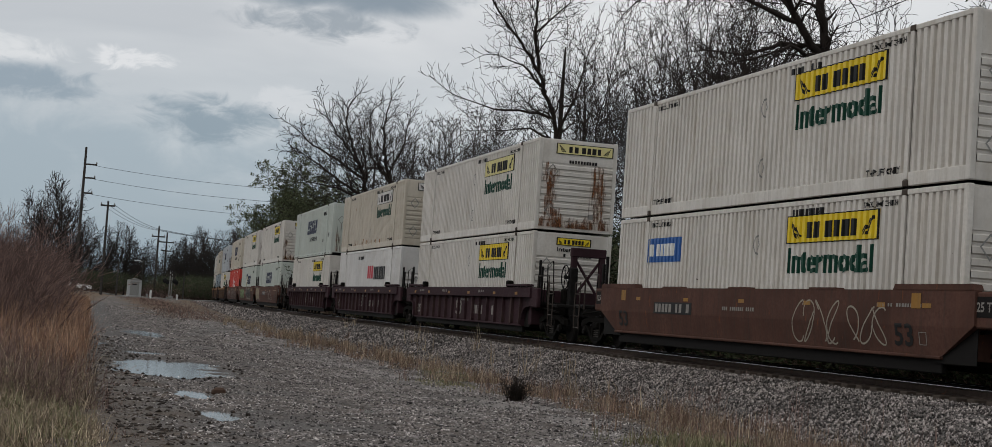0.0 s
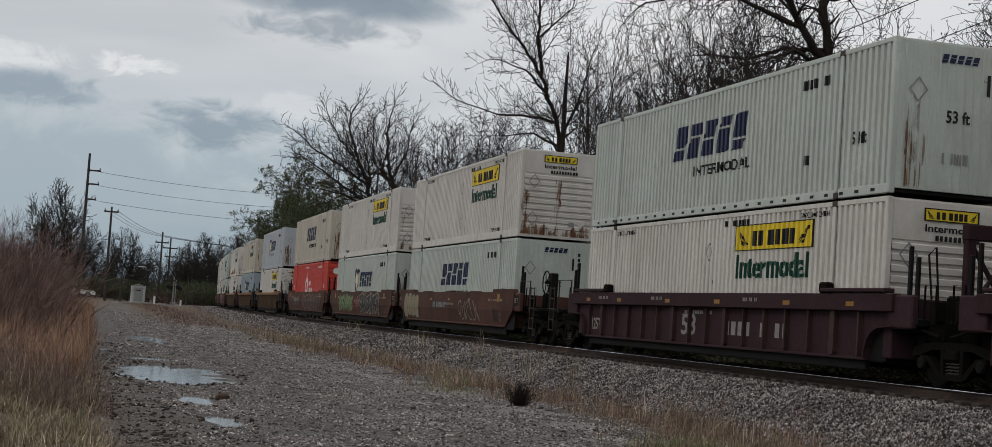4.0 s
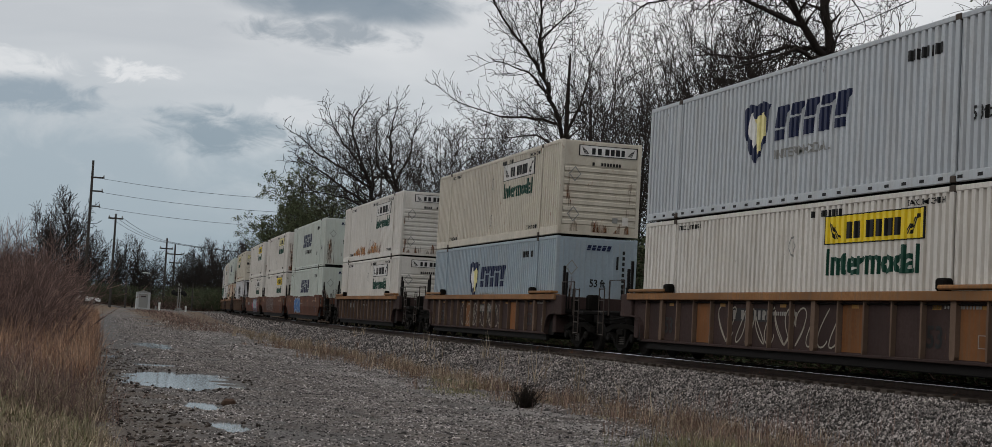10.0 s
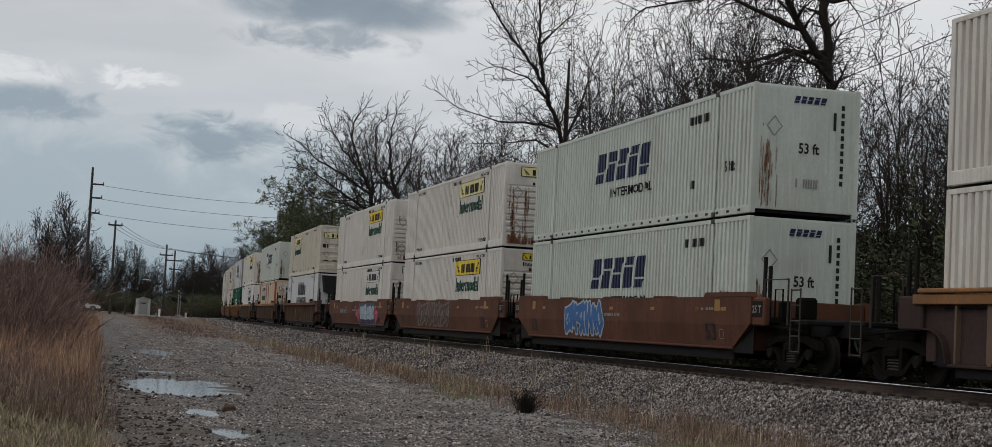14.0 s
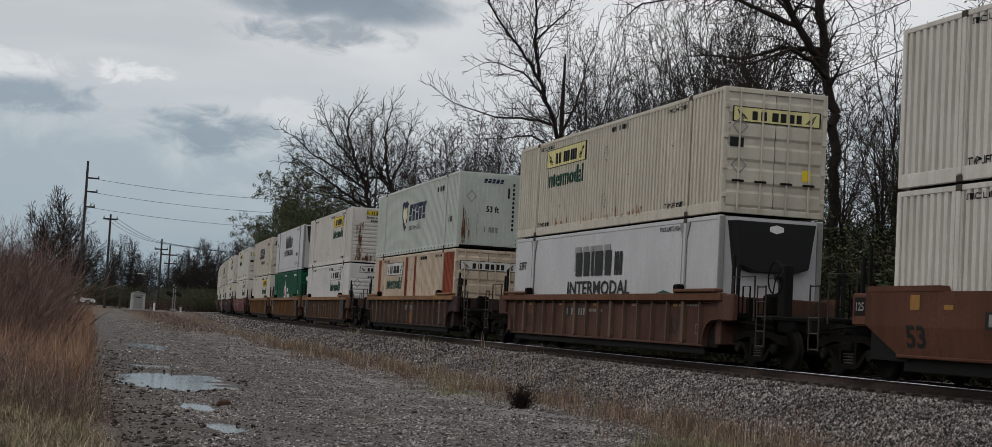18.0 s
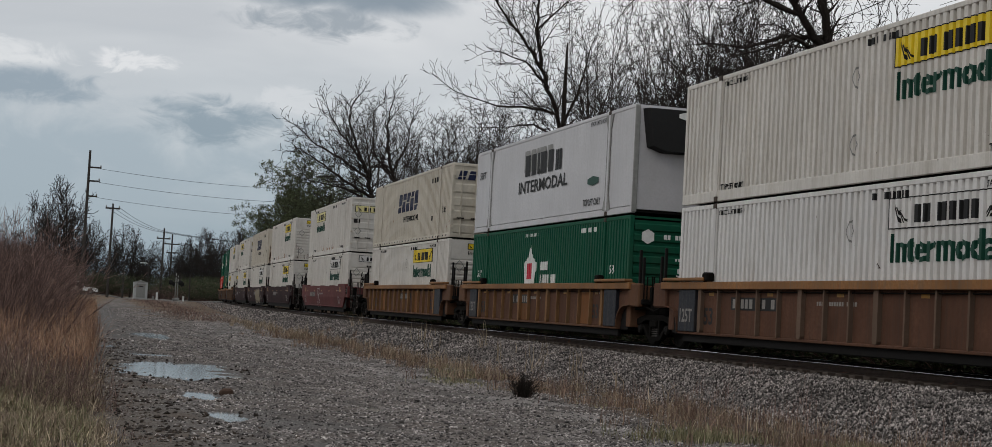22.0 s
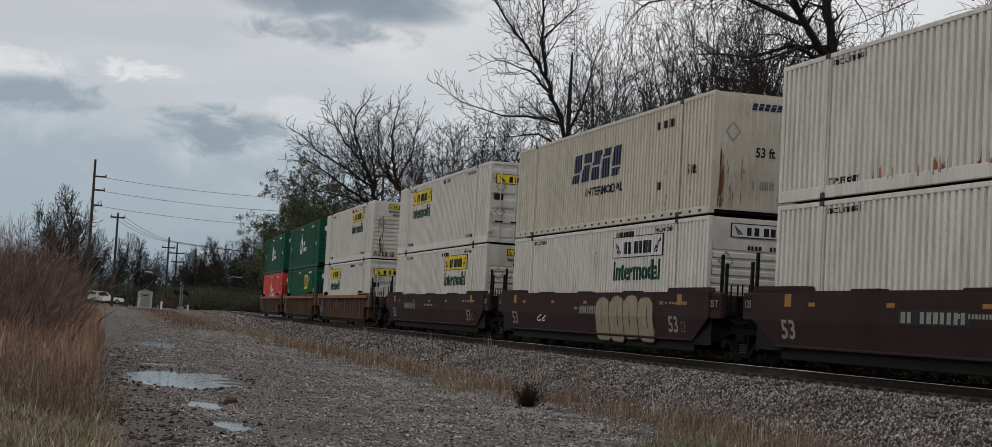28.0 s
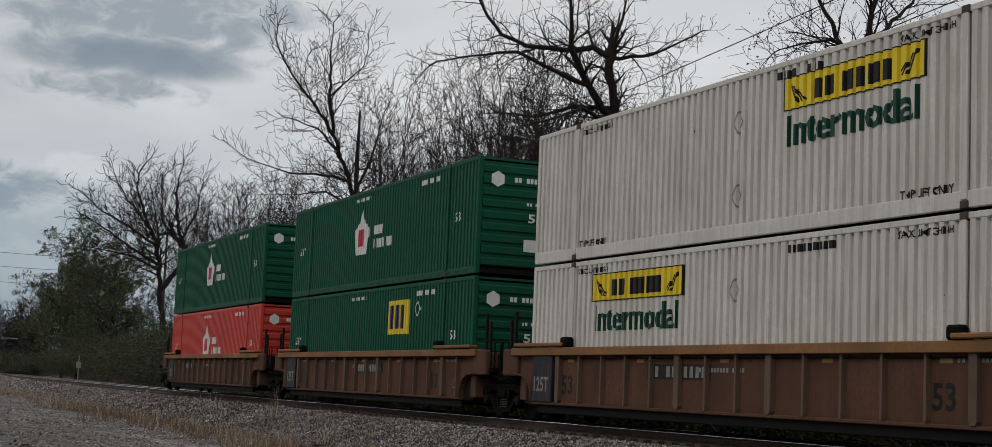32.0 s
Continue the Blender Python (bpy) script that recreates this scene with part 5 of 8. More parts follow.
def rust_wash(box):
    """Orange rust that has bled over the folds low on a side, ragged along its top."""
    r = random.Random(77)
    for a0, a1, high in ((5.7, 8.4, 0.55), (9.2, 12.8, 0.38)):
        s, a = Shape(), a0
        while a < a1:
            t = (a - a0) / (a1 - a0)
            top = 0.29 + high * (0.35 + 0.65 * math.sin(math.pi * min(1, t * 1.15 + 0.08))) * r.uniform(0.55, 1.15)
            q = folded(a, a + PITCH / 2, 0.27, max(top, 0.33), 0.002, 0.055)
            s.add(q.v, q.f)
            a += PITCH / 2
        part("rust_stain", s.mesh("rust_stain", RUSTWASH), RUSTWASH, box, "orange rust washed over the folds")


def rust_bands(box):
    for a0, a1 in ((0.15, 1.9), (6.9, 7.3), (8.6, 9.2), (14.6, 15.2)):
        part("rust_patch", folded(a0, a1, 0.2, CH - 0.12, 0.002, 0.055).mesh("rust_patch", RUSTBAND), RUSTBAND, box, "band of bare red rust")


# ---- well cars: origin on the rails under the middle of the well ----
def sill_smooth():
    """A plate side: upright above a fold, raked inwards below it, ends cut on the slant."""
    rows = ((1.60, 8.72, -1.49), (1.02, 8.72, -1.49), (0.98, 8.66, -1.488), (0.50, 7.72, -1.41))
    out = [(x, y, z) for z, y, x in rows] + [(x, -y, z) for z, y, x in rows[::-1]]
    back = [(-1.36, y, z) for x, y, z in out]
    n = len(out)
    s = Shape().add(out, [(0, 1, 6, 7), (1, 2, 5, 6), (2, 3, 4, 5)])
    s.add(out + back, [(i, (i + 1) % n, (i + 1) % n + n, i + n) for i in range(n)])
    return s.add(back, [(7, 6, 1, 0), (6, 5, 2, 1), (5, 4, 3, 2)])


def squiggle(seed, y0, y1, z0, z1, n, width, out):
    """Sprayed lines: flat ribbons that wind about."""
    r, s = random.Random(seed), Shape()
    for k in range(n):
        cy, cz = y0 + (y1 - y0) * (k + 0.5) / n, (z0 + z1) / 2
        ph, q = r.uniform(0, 6.28), r.uniform(1.5, 3.5)
        pts = []
        for i in range(22):
            t = i / 21
            pts.append((cy + 0.48 * (y1 - y0) / n * math.sin(q * 3.1 * t + ph), cz + 0.48 * (z1 - z0) * math.sin(q * 2.2 * t + ph * 1.7)))
        for i in range(21):
            a, b = Vector(pts[i]), Vector(pts[i + 1])
            d = (b - a)
            if d.length < 1e-4:
                continue
            nn = Vector((-d.y, d.x)).normalized() * width / 2
            o = out + 0.0005 * (k % 6)
            s.sheet([(-o, *(a + nn)), (-o, *(a - nn)), (-o, *(b - nn)), (-o, *(b + nn))])
    return s


def blobs(seed, y0, y1, z0, z1, n, out, grow_by=0.0):
    """Sprayed bubble shapes that crowd one another, each humped on top and dripping below."""
    r, s = random.Random(seed), Shape()
    w = (y1 - y0) / n
    for k in range(n):
        cy = y0 + (k + 0.5) * w + r.uniform(-0.04, 0.04)
        top, low, lean = z1 - r.uniform(0, 0.12), z0 + r.uniform(0, 0.1), r.uniform(-0.1, 0.1)
        waist = r.uniform(0.40, 0.50)
        o = out + 0.0006 * (k % 4)
        g = grow_by
        right = [(0.0, 1.0), (0.26, 0.97), (0.46, 0.86), (0.50, 0.66), (waist, 0.45), (0.50, 0.25), (0.46, 0.08), (0.30, 0.0)]
        left = [(-a, b + r.uniform(-0.03, 0.03)) for a, b in right[:0:-1]]
        s.sheet([(-o, cy + a * (w + 0.08 + 2 * g) + lean * b, low - g + (top - low + 2 * g) * b) for a, b in right + left])
    return s


def side_frame():
    """A cast truck side: bowed beam, pedestals and spring nest."""
    top = [(-1.25, 0.52), (-1.2, 0.68), (-0.95, 0.74), (-0.55, 0.80), (0.55, 0.80), (0.95, 0.74), (1.2, 0.68), (1.25, 0.52), (1.0, 0.55), (0.6, 0.66), (-0.6, 0.66), (-1.0, 0.55)]
    low = [(-1.02, 0.47), (-0.72, 0.44), (-0.45, 0.20), (-0.3, 0.15), (0.3, 0.15), (0.45, 0.20), (0.72, 0.44), (1.02, 0.47), (0.98, 0.56), (0.70, 0.54), (0.34, 0.25), (-0.34, 0.25), (-0.70, 0.54), (-0.98, 0.56)]
    s = Shape().prism(top, -1.14, -1.0).prism(low, -1.14, -1.0)
    for y in (-0.34, 0.24):
        s.box(-1.14, -1.0, y, y + 0.1, 0.24, 0.70)
    return s


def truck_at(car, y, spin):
    # trucks and wheels: underbody shade is part of their near-black colour
    tr = part("truck", once(("truck",), lambda: Shape().box(-1.18, 1.18, -0.2, 0.2, 0.48, 0.66, 0.03).mesh("truck", CAST)), CAST, car, "grimy cast-steel freight truck, its shade put into the near-black colour")
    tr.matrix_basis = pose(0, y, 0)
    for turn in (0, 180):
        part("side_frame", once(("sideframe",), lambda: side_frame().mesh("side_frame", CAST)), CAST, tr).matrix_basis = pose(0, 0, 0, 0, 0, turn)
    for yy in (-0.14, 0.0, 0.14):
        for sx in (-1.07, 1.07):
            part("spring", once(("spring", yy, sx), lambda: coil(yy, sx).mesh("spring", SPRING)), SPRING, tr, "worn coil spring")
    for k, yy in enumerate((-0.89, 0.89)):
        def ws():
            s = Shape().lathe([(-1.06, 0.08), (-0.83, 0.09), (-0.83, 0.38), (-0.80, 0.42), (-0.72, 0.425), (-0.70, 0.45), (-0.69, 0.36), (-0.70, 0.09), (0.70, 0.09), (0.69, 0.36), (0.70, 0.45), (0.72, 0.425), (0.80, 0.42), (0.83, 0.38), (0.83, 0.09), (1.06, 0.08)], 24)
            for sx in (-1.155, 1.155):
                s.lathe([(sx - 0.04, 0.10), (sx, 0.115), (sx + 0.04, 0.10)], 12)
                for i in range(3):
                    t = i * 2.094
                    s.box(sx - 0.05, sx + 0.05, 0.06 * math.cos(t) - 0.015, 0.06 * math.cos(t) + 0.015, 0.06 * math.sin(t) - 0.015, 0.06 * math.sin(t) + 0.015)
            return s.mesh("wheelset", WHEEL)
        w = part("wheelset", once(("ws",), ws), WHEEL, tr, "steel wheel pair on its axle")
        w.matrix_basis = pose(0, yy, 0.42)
        spin.append((w, yy))


def coil(y, x):
    """One spring: a wire wound upwards."""
    turns = [(x + 0.062 * math.cos(t), y + 0.062 * math.sin(t), 0.24 + 0.0088 * t) for t in (2 * math.pi * i / 10 for i in range(46))]
    return Shape().tube(turns, 0.014, 4)


def ladder(y, z0, z1, mat):
    s = Shape()
    for dy in (-0.2, 0.2):
        s.tube([(-1.45, y + dy, z0), (-1.45, y + dy, z1)], 0.018, 5)
    k = int((z1 - z0) / 0.3)
    for i in range(k + 1):
        z = z0 + 0.03 + i * (z1 - z0 - 0.06) / k
        s.tube([(-1.45, y - 0.2, z), (-1.45, y + 0.2, z)], 0.016, 5)
    return s.mesh("ladder", mat)


def brake_wheel():
    s = Shape()
    ring = [(-0.85, 0.36 * math.cos(t), 0.36 * math.sin(t)) for t in (2 * math.pi * i / 20 for i in range(21))]
    s.tube(ring, 0.02, 5)
    for i in range(5):
        t = 2 * math.pi * i / 5
        s.tube([(-0.85, 0, 0), (-0.85, 0.36 * math.cos(t), 0.36 * math.sin(t))], 0.014, 4)
    s.lathe([(-0.88, 0.05), (-0.6, 0.05)], 8)
    return s.mesh("brake_wheel", STEEL)


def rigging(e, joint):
    """Brake cylinder, pipes and levers; the end's shade is put into their near-black colour."""
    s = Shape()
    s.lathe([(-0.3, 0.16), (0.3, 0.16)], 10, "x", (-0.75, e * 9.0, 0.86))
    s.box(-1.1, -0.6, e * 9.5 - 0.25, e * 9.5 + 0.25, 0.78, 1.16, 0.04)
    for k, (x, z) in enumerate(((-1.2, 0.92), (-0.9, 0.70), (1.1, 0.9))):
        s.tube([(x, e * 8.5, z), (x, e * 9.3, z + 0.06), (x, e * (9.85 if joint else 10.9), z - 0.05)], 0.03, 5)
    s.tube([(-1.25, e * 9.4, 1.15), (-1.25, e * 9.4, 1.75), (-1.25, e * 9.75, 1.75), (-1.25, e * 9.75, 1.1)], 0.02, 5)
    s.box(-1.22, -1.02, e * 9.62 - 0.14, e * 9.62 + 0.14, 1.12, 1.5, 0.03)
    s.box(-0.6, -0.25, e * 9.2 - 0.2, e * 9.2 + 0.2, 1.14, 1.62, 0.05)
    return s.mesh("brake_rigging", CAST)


def end_frame(car, mat):
    """A tall slotted goal-post frame at the leading end."""
    for x in (-0.3, 0.6):
        part("frame_post", once(("fp", x, mat.name), lambda: Shape().box(x - 0.09, x + 0.09, -9.3, -9.14, 1.1, 2.78, 0.02).mesh("frame_post", mat)), mat, car)
    part("frame_beam", once(("fb", mat.name), lambda: Shape().box(-0.41, 0.71, -9.32, -9.12, 2.62, 2.9, 0.02).mesh("frame_beam", mat)), mat, car)
    for x0, x1 in ((-0.3, 0.6), (0.6, -0.3)):
        part("frame_brace", once(("fbr", x0, mat.name), lambda: Shape().tube([(x0, -9.22, 1.3), (x1, -9.22, 2.6)], 0.045, 6).mesh("frame_brace", mat)), mat, car)
    part("grab_rail", once(("gr",), lambda: Shape().tube([(-1.2, -9.6, 1.1), (-1.15, -9.3, 2.3), (-0.95, -9.2, 2.45), (-0.9, -9.3, 1.2)], 0.02, 5).mesh("grab_rail", STEEL)), STEEL, car, "bent steel grab rail")


def end_of(car, e, joint, mat, brake, style, spin):
    """One end, e = -1 the leading, 1 the trailing one."""
    def m(y0, y1):
        return sorted((e * y0, e * y1))
    reach = 9.86 if joint else 11.25
    y0, y1 = m(8.2, 8.5)
    part("bulkhead", once(("bulk", e, mat.name), lambda: Shape().box(-1.34, 1.34, y0, y1, 0.45, 1.55, 0.02).mesh("bulkhead", mat)), mat, car)
    part("brake_rigging", once(("rig", e, joint), lambda: rigging(e, joint)), CAST, car, "black brake rigging and pipes")
    part("end_frame_beam", once(("efb", e, mat.name), lambda: Shape().box(-1.44, -1.30, *m(8.5, 9.3), 0.98, 1.58, 0.03).mesh("end_frame_beam", mat)), mat, car)
    ya, yb = m(8.5, reach)
    # platform in near-black steel, whose colour carries the end's shade
    part("end_platform", once(("plat", e, joint, mat.name), lambda: Shape().box(-0.55, 0.55, ya, yb, 0.78, 1.16, 0.03).box(-1.36, 1.36, *m(8.5, 9.35 if joint else 9.1), 1.04, 1.18, 0.02).mesh("end_platform", STEEL)), STEEL, car)
    if not joint:
        part("end_platform", once(("plat2", e, mat.name), lambda: Shape().box(-1.36, 1.36, *m(10.55, 11.1), 1.02, 1.12, 0.02).mesh("end_platform", STEEL)), STEEL, car)
        yc, yd = m(11.1, 11.95)
        part("coupler", once(("coup", e), lambda: Shape().box(-0.11, 0.11, yc, yd, 0.76, 0.98, 0.03).box(-0.2, 0.2, *m(11.62, 11.92), 0.72, 1.02, 0.05).mesh("coupler", CAST)), CAST, car, "cast knuckle coupler")
        part("air_hose", once(("hose", e), lambda: Shape().tube([(-0.35, e * 11.1, 0.85), (-0.38, e * 11.4, 0.55), (-0.3, e * 11.75, 0.48), (-0.2, e * 11.95, 0.6)], 0.03, 6).mesh("air_hose", BLACK)), BLACK, car, "black rubber brake hose")
        lad = part("ladder", once(("lad", e, mat.name), lambda: ladder(e * 10.75, 0.45, 1.75, RAILING)), RAILING, car, "steel side ladder")
        part("handrail", once(("hr", e, mat.name), lambda: Shape().tube([(-1.4, e * 9.2, 1.18), (-1.4, e * 9.2, 1.95), (-1.4, e * 10.3, 1.95), (-1.4, e * 10.3, 1.0)], 0.022, 5).mesh("handrail", RAILING)), RAILING, car, "bent steel handrail")
        truck_at(car, e * 9.95, spin)
        if brake:
            w = part("brake_wheel", once(("bw",), brake_wheel), STEEL, car, "spoked hand brake wheel")
            w.matrix_basis = pose(0, e * 10.15, 1.95)
            part("brake_stand", once(("bs", e), lambda: Shape().box(-0.72, -0.5, e * 10.15 - 0.16, e * 10.15 + 0.16, 1.1, 2.25, 0.03).mesh("brake_stand", STEEL)), STEEL, car)
    for k, (dy, h) in enumerate(((8.95, 2.45), (9.2, 2.25))):
        part("guide_post", once(("gp", e, k), lambda: Shape().box(-1.32, -1.25, e * dy - 0.04, e * dy + 0.04, 1.1, h, 0.012).mesh("guide_post", STEEL)), STEEL, car, "dark upright container guide")
        part("guide_post", once(("gpf", e, k), lambda: Shape().box(1.25, 1.32, e * dy - 0.04, e * dy + 0.04, 1.1, h, 0.012).mesh("guide_post", STEEL)), STEEL, car, "dark upright container guide")


def well_car(style, mat, chord, lead_joint, tail_joint, label, brake=False, panel=None, patches=()):
    car = thing("well_car", label, "freight car", group="well cars of the train")
    spin = []
    if style == "smooth":
        for sx in (1, -1):
            def mk(sx=sx):
                s = sill_smooth()
                s.v = [(x * sx, y, z) for x, y, z in s.v]
                return s.mesh("side_sill", mat)
            part("side_sill", once(("ss", mat.name, sx), mk), mat, car, "flat plate side")
        for e in (-1, 1):
            part("well_end", once(("wsm", e), lambda: Shape().box(-1.372, -1.362, *sorted((e * 7.4, e * 8.68)), 0.38, 1.05).mesh("well_end", STEEL)), STEEL, car)
        part("sill_foot", once(("sf", mat.name), lambda: Shape().box(-1.44, -1.3, -7.7, 7.7, 0.44, 0.50, 0.015).mesh("sill_foot", mat)), mat, car)
        for c, w in ((-7.45, 1.25), (7.45, 1.25), (-3.6, 0.55), (0.2, 0.5), (3.9, 0.55)):
            part("sill_cap", once(("cap", c, mat.name), lambda: Shape().prism([(c - w, 1.60), (c + w, 1.60), (c + w * 0.94, 1.70 if w > 1 else 1.635), (c - w * 0.94, 1.70 if w > 1 else 1.635)], -1.50, -1.31).mesh("sill_cap", mat)), mat, car)
    else:
        pm = panel or mat
        rm = RIBPLAIN if mat is CARMAROON else RIBOCHRE if mat is CAROCHRE else RIBRUST
        arch = [(7.72, 0.42), (7.75, 0.60), (7.83, 0.77), (7.97, 0.90), (8.18, 0.98), (8.72, 1.02)]
        side = [(8.72, 1.5)] + arch[::-1] + [(-a, b) for a, b in arch] + [(-8.72, 1.5)]
        part("side_panel", once(("wp", pm.name), lambda: Shape().prism(side, -1.345, -1.31).mesh("side_panel", pm)), pm, car)
        part("side_panel", once(("wpf", pm.name), lambda: Shape().prism(side, 1.31, 1.345).mesh("side_panel", pm)), pm, car)
        for e in (-1, 1):
            def lip(e=e):
                rim = [(e * a, b) for a, b in arch] + [(e * (a - 0.02), b + 0.025) for a, b in arch[::-1]]
                return Shape().prism(rim, -1.46, -1.345).mesh("arch_flange", mat)
            part("arch_flange", once(("lip", e, mat.name), lip), mat, car)
            part("well_end", once(("wend", e), lambda: Shape().box(-1.3095, -1.3035, *sorted((e * 7.55, e * 8.3)), 0.40, 1.05).mesh("well_end", STEEL)), STEEL, car)
        for nm, x0, x1, y0, y1, z0, z1, mt in (("top_chord", -1.50, -1.31, -8.72, 8.72, 1.28 if mat is CARMAROON else 1.43, 1.60, chord), ("top_chord", 1.31, 1.55, -8.72, 8.72, 1.46, 1.60, chord), ("bottom_chord", -1.42, -1.31, -7.72, 7.72, 0.38, 0.44, mat), ("pipe", -1.40, -1.375, -7.9, 7.9, 1.36, 1.385, STEEL)):
            part(nm, once((nm, x0, z0, mt.name), lambda: Shape().box(x0, x1, y0, y1, z0, z1, 0.012).mesh(nm, mt)), mt, car)
        for i in range(16):
            w = 0.085 if i in (1, 6, 9, 14) else 0.028
            rib = once(("rib", rm.name, w), lambda: Shape().prism([(-w, 0.50), (-w * 0.6, 0.44), (w * 0.6, 0.44), (w, 0.50), (w, 1.429), (-w, 1.429)], -1.44, -1.345).mesh("rib", rm))
            r = part("rib", rib, rm, car, "wide rusty side post" if w > 0.05 else "")
            r.matrix_basis = pose(0, -7.45 + i * 14.9 / 15, 0)
        for i in range(15):
            bm_ = RUSTPANEL if i in patches else pm
            bay = part("bay_plate", once(("bay", bm_.name), lambda: Shape().box(-1.3475, -1.3445, -0.44, 0.44, 0.46, 1.27 if mat is CARMAROON else 1.36).mesh("bay_plate", bm_)), bm_, car, "orange-rusted bay plate" if i in patches else "")
            bay.matrix_basis = pose(0, -7.45 + (i + 0.5) * 14.9 / 15, 0)
        for c, w in ((-7.3, 1.2), (7.3, 1.2)):
            part("walkway", once(("walk", c, chord.name), lambda: Shape().box(-1.55, -1.31, c - w, c + w, 1.62, 1.70, 0.02).mesh("walkway", chord)), chord, car)
            part("lock_box", once(("lockb", c), lambda: Shape().box(-1.5, -1.31, c - math.copysign(w, c) - 0.16, c - math.copysign(w, c) + 0.16, 1.6, 1.82, 0.04).mesh("lock_box", CAST)), CAST, car)
    # floor, beams and bearers: shade under the well is in the steel's colour
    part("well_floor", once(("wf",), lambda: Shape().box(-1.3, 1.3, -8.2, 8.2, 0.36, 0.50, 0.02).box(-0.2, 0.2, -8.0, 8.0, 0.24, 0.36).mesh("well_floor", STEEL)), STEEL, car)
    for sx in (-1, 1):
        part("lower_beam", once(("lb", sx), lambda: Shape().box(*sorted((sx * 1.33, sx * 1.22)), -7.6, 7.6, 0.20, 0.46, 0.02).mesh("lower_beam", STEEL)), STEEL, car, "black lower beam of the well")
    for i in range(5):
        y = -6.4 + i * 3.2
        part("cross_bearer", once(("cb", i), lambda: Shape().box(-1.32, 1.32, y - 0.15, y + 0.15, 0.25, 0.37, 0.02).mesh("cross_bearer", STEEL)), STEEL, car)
    end_of(car, -1, lead_joint, mat, brake, style, spin)
    end_of(car, 1, tail_joint, mat, False, style, spin)
    if tail_joint:
        truck_at(car, 9.9, spin)
    return car, spin


def rake(car):
    """Lays what is painted on a plate side onto its raked lower half."""
    for ob in car.children:
        if ob.name.split(".")[0] in ("graffiti", "graffiti_fill", "graffiti_outline", "lettering", "data_panel", "emblem_mark", "emblem_panel") and not ob.data.get("raked"):
            ob.data["raked"] = 1
            bm = bmesh.new()
            bm.from_mesh(ob.data)
            bmesh.ops.bisect_plane(bm, geom=bm.verts[:] + bm.edges[:] + bm.faces[:], dist=1e-5, plane_co=(0, 0, 0.98), plane_no=(0, 0, 1))
            for v in bm.verts:
                v.co.x += max(0.0, 0.98 - v.co.z) * 0.1625
            bm.to_mesh(ob.data)
            bm.free()


def car_marks(car, style, seed, mark=OFFWHITE, number=True, big=OFFWHITE, maroon=False):
    """Stencils on the seen side; the car's number as plain bars."""
    d = 0.0 if style == "smooth" else -0.146

    def at(a, z, out=0.004):
        return (-(1.492 + d + out), a - HY, z)
    key = (style, mark.name)
    if number:
        part("number_plate", once((style, "plate", seed % 3), lambda: flat(at, 13.0 - seed % 3 * 2.2, 10.7 - seed % 3 * 2.2, 0.98, 1.26, 0.004).mesh("number_plate", BLACK)), BLACK, car, "black backing of the car number")
        part("number_mark", once(key + ("rep", seed % 3), lambda: bars(at, 12.9 - seed % 3 * 2.2, 10.8 - seed % 3 * 2.2, 1.02, 1.22, 10, 11 + seed % 3).mesh("number_marks", mark)), mark, car, "stencilled car number")
    part("load_mark", once(key + ("load",), lambda: bars(at, 9.0, 7.4, 1.12, 1.2, 16, 3).mesh("load_marks", mark)), mark, car)
    if maroon:
        part("lettering", once(("m53",), lambda: letters(Shape(), "53", lambda p, z: at(p, z, 0.006), 9.15, 8.3, 0.62, 1.12).mesh("lettering", big)), big, car, "large white length mark")
        part("lettering", once(("m125",), lambda: letters(Shape(), "125T", lambda p, z: at(p, z, 0.006), 15.45, 14.75, 0.60, 0.92).mesh("lettering", big)), big, car, "white stencilled weight mark")
        part("number_mark", once(("mrep",), lambda: bars(at, 6.7, 5.3, 0.68, 0.98, 4, 21, 0.006).mesh("number_marks", big)), big, car, "stencilled car number")
        part("number_mark", once(("mrep2",), lambda: bars(at, 4.9, 3.5, 0.68, 0.98, 4, 22, 0.006).mesh("number_marks", big)), big, car, "stencilled car number")
        for a in (15.6, 13.2, 9.9, 7.0, 3.6, 1.0):
            part("reflector", once(("mrefl", a), lambda: Shape().sheet([(-1.504, p - HY, z) for p, z in ((a, 1.36), (a - 0.3, 1.36), (a - 0.3, 1.45), (a, 1.45))]).mesh("reflector", REFLECT)), REFLECT, car, "dirty yellow reflector strip")
        for a in (14.6, 10.8, 5.5):
            part("load_mark", once(("mload", a), lambda: bars(lambda p, z, out: (-1.50 - out, p - HY, z), a, a - 0.8, 1.42, 1.5, 10, 5).mesh("load_marks", big)), big, car)
        return
    for a in (15.4 if style == "smooth" else 14.445, 1.8 if style == "smooth" else 2.555):
        uv = once(key + ("53", a, big.name), lambda: letters(Shape(), "53", lambda p, z: at(p, z, 0.006), a, a - (0.62 if style == "smooth" else 0.5), 0.62, 1.02).mesh("lettering", big))
        part("lettering", uv, big, car, "stencilled length mark")
    for a in (14.2, 11.2, 8.2, 5.2, 2.4, 0.9):
        part("reflector", once((style, "refl", a), lambda: flat(at, a, a - 0.28, 1.29, 1.37, 0.006).mesh("reflector", REFLECT)), REFLECT, car, "dirty yellow reflector strip")
    if style == "smooth":
        for a in (15.25, 1.25):
            part("reflector", once(("sq", a), lambda: flat(at, a, a - 0.30, 1.28, 1.54, 0.007).mesh("reflector", REFLECT)), REFLECT, car, "square orange reflector")
        for y in (8.58, -9.2):
            part("weight_plate", once(("wpl", y), lambda: Shape().box(-1.447, -1.441, y, y + 0.62, 1.16, 1.5, 0.002).mesh("weight_plate", STEEL)), STEEL, car, "black plate with a stencilled weight")
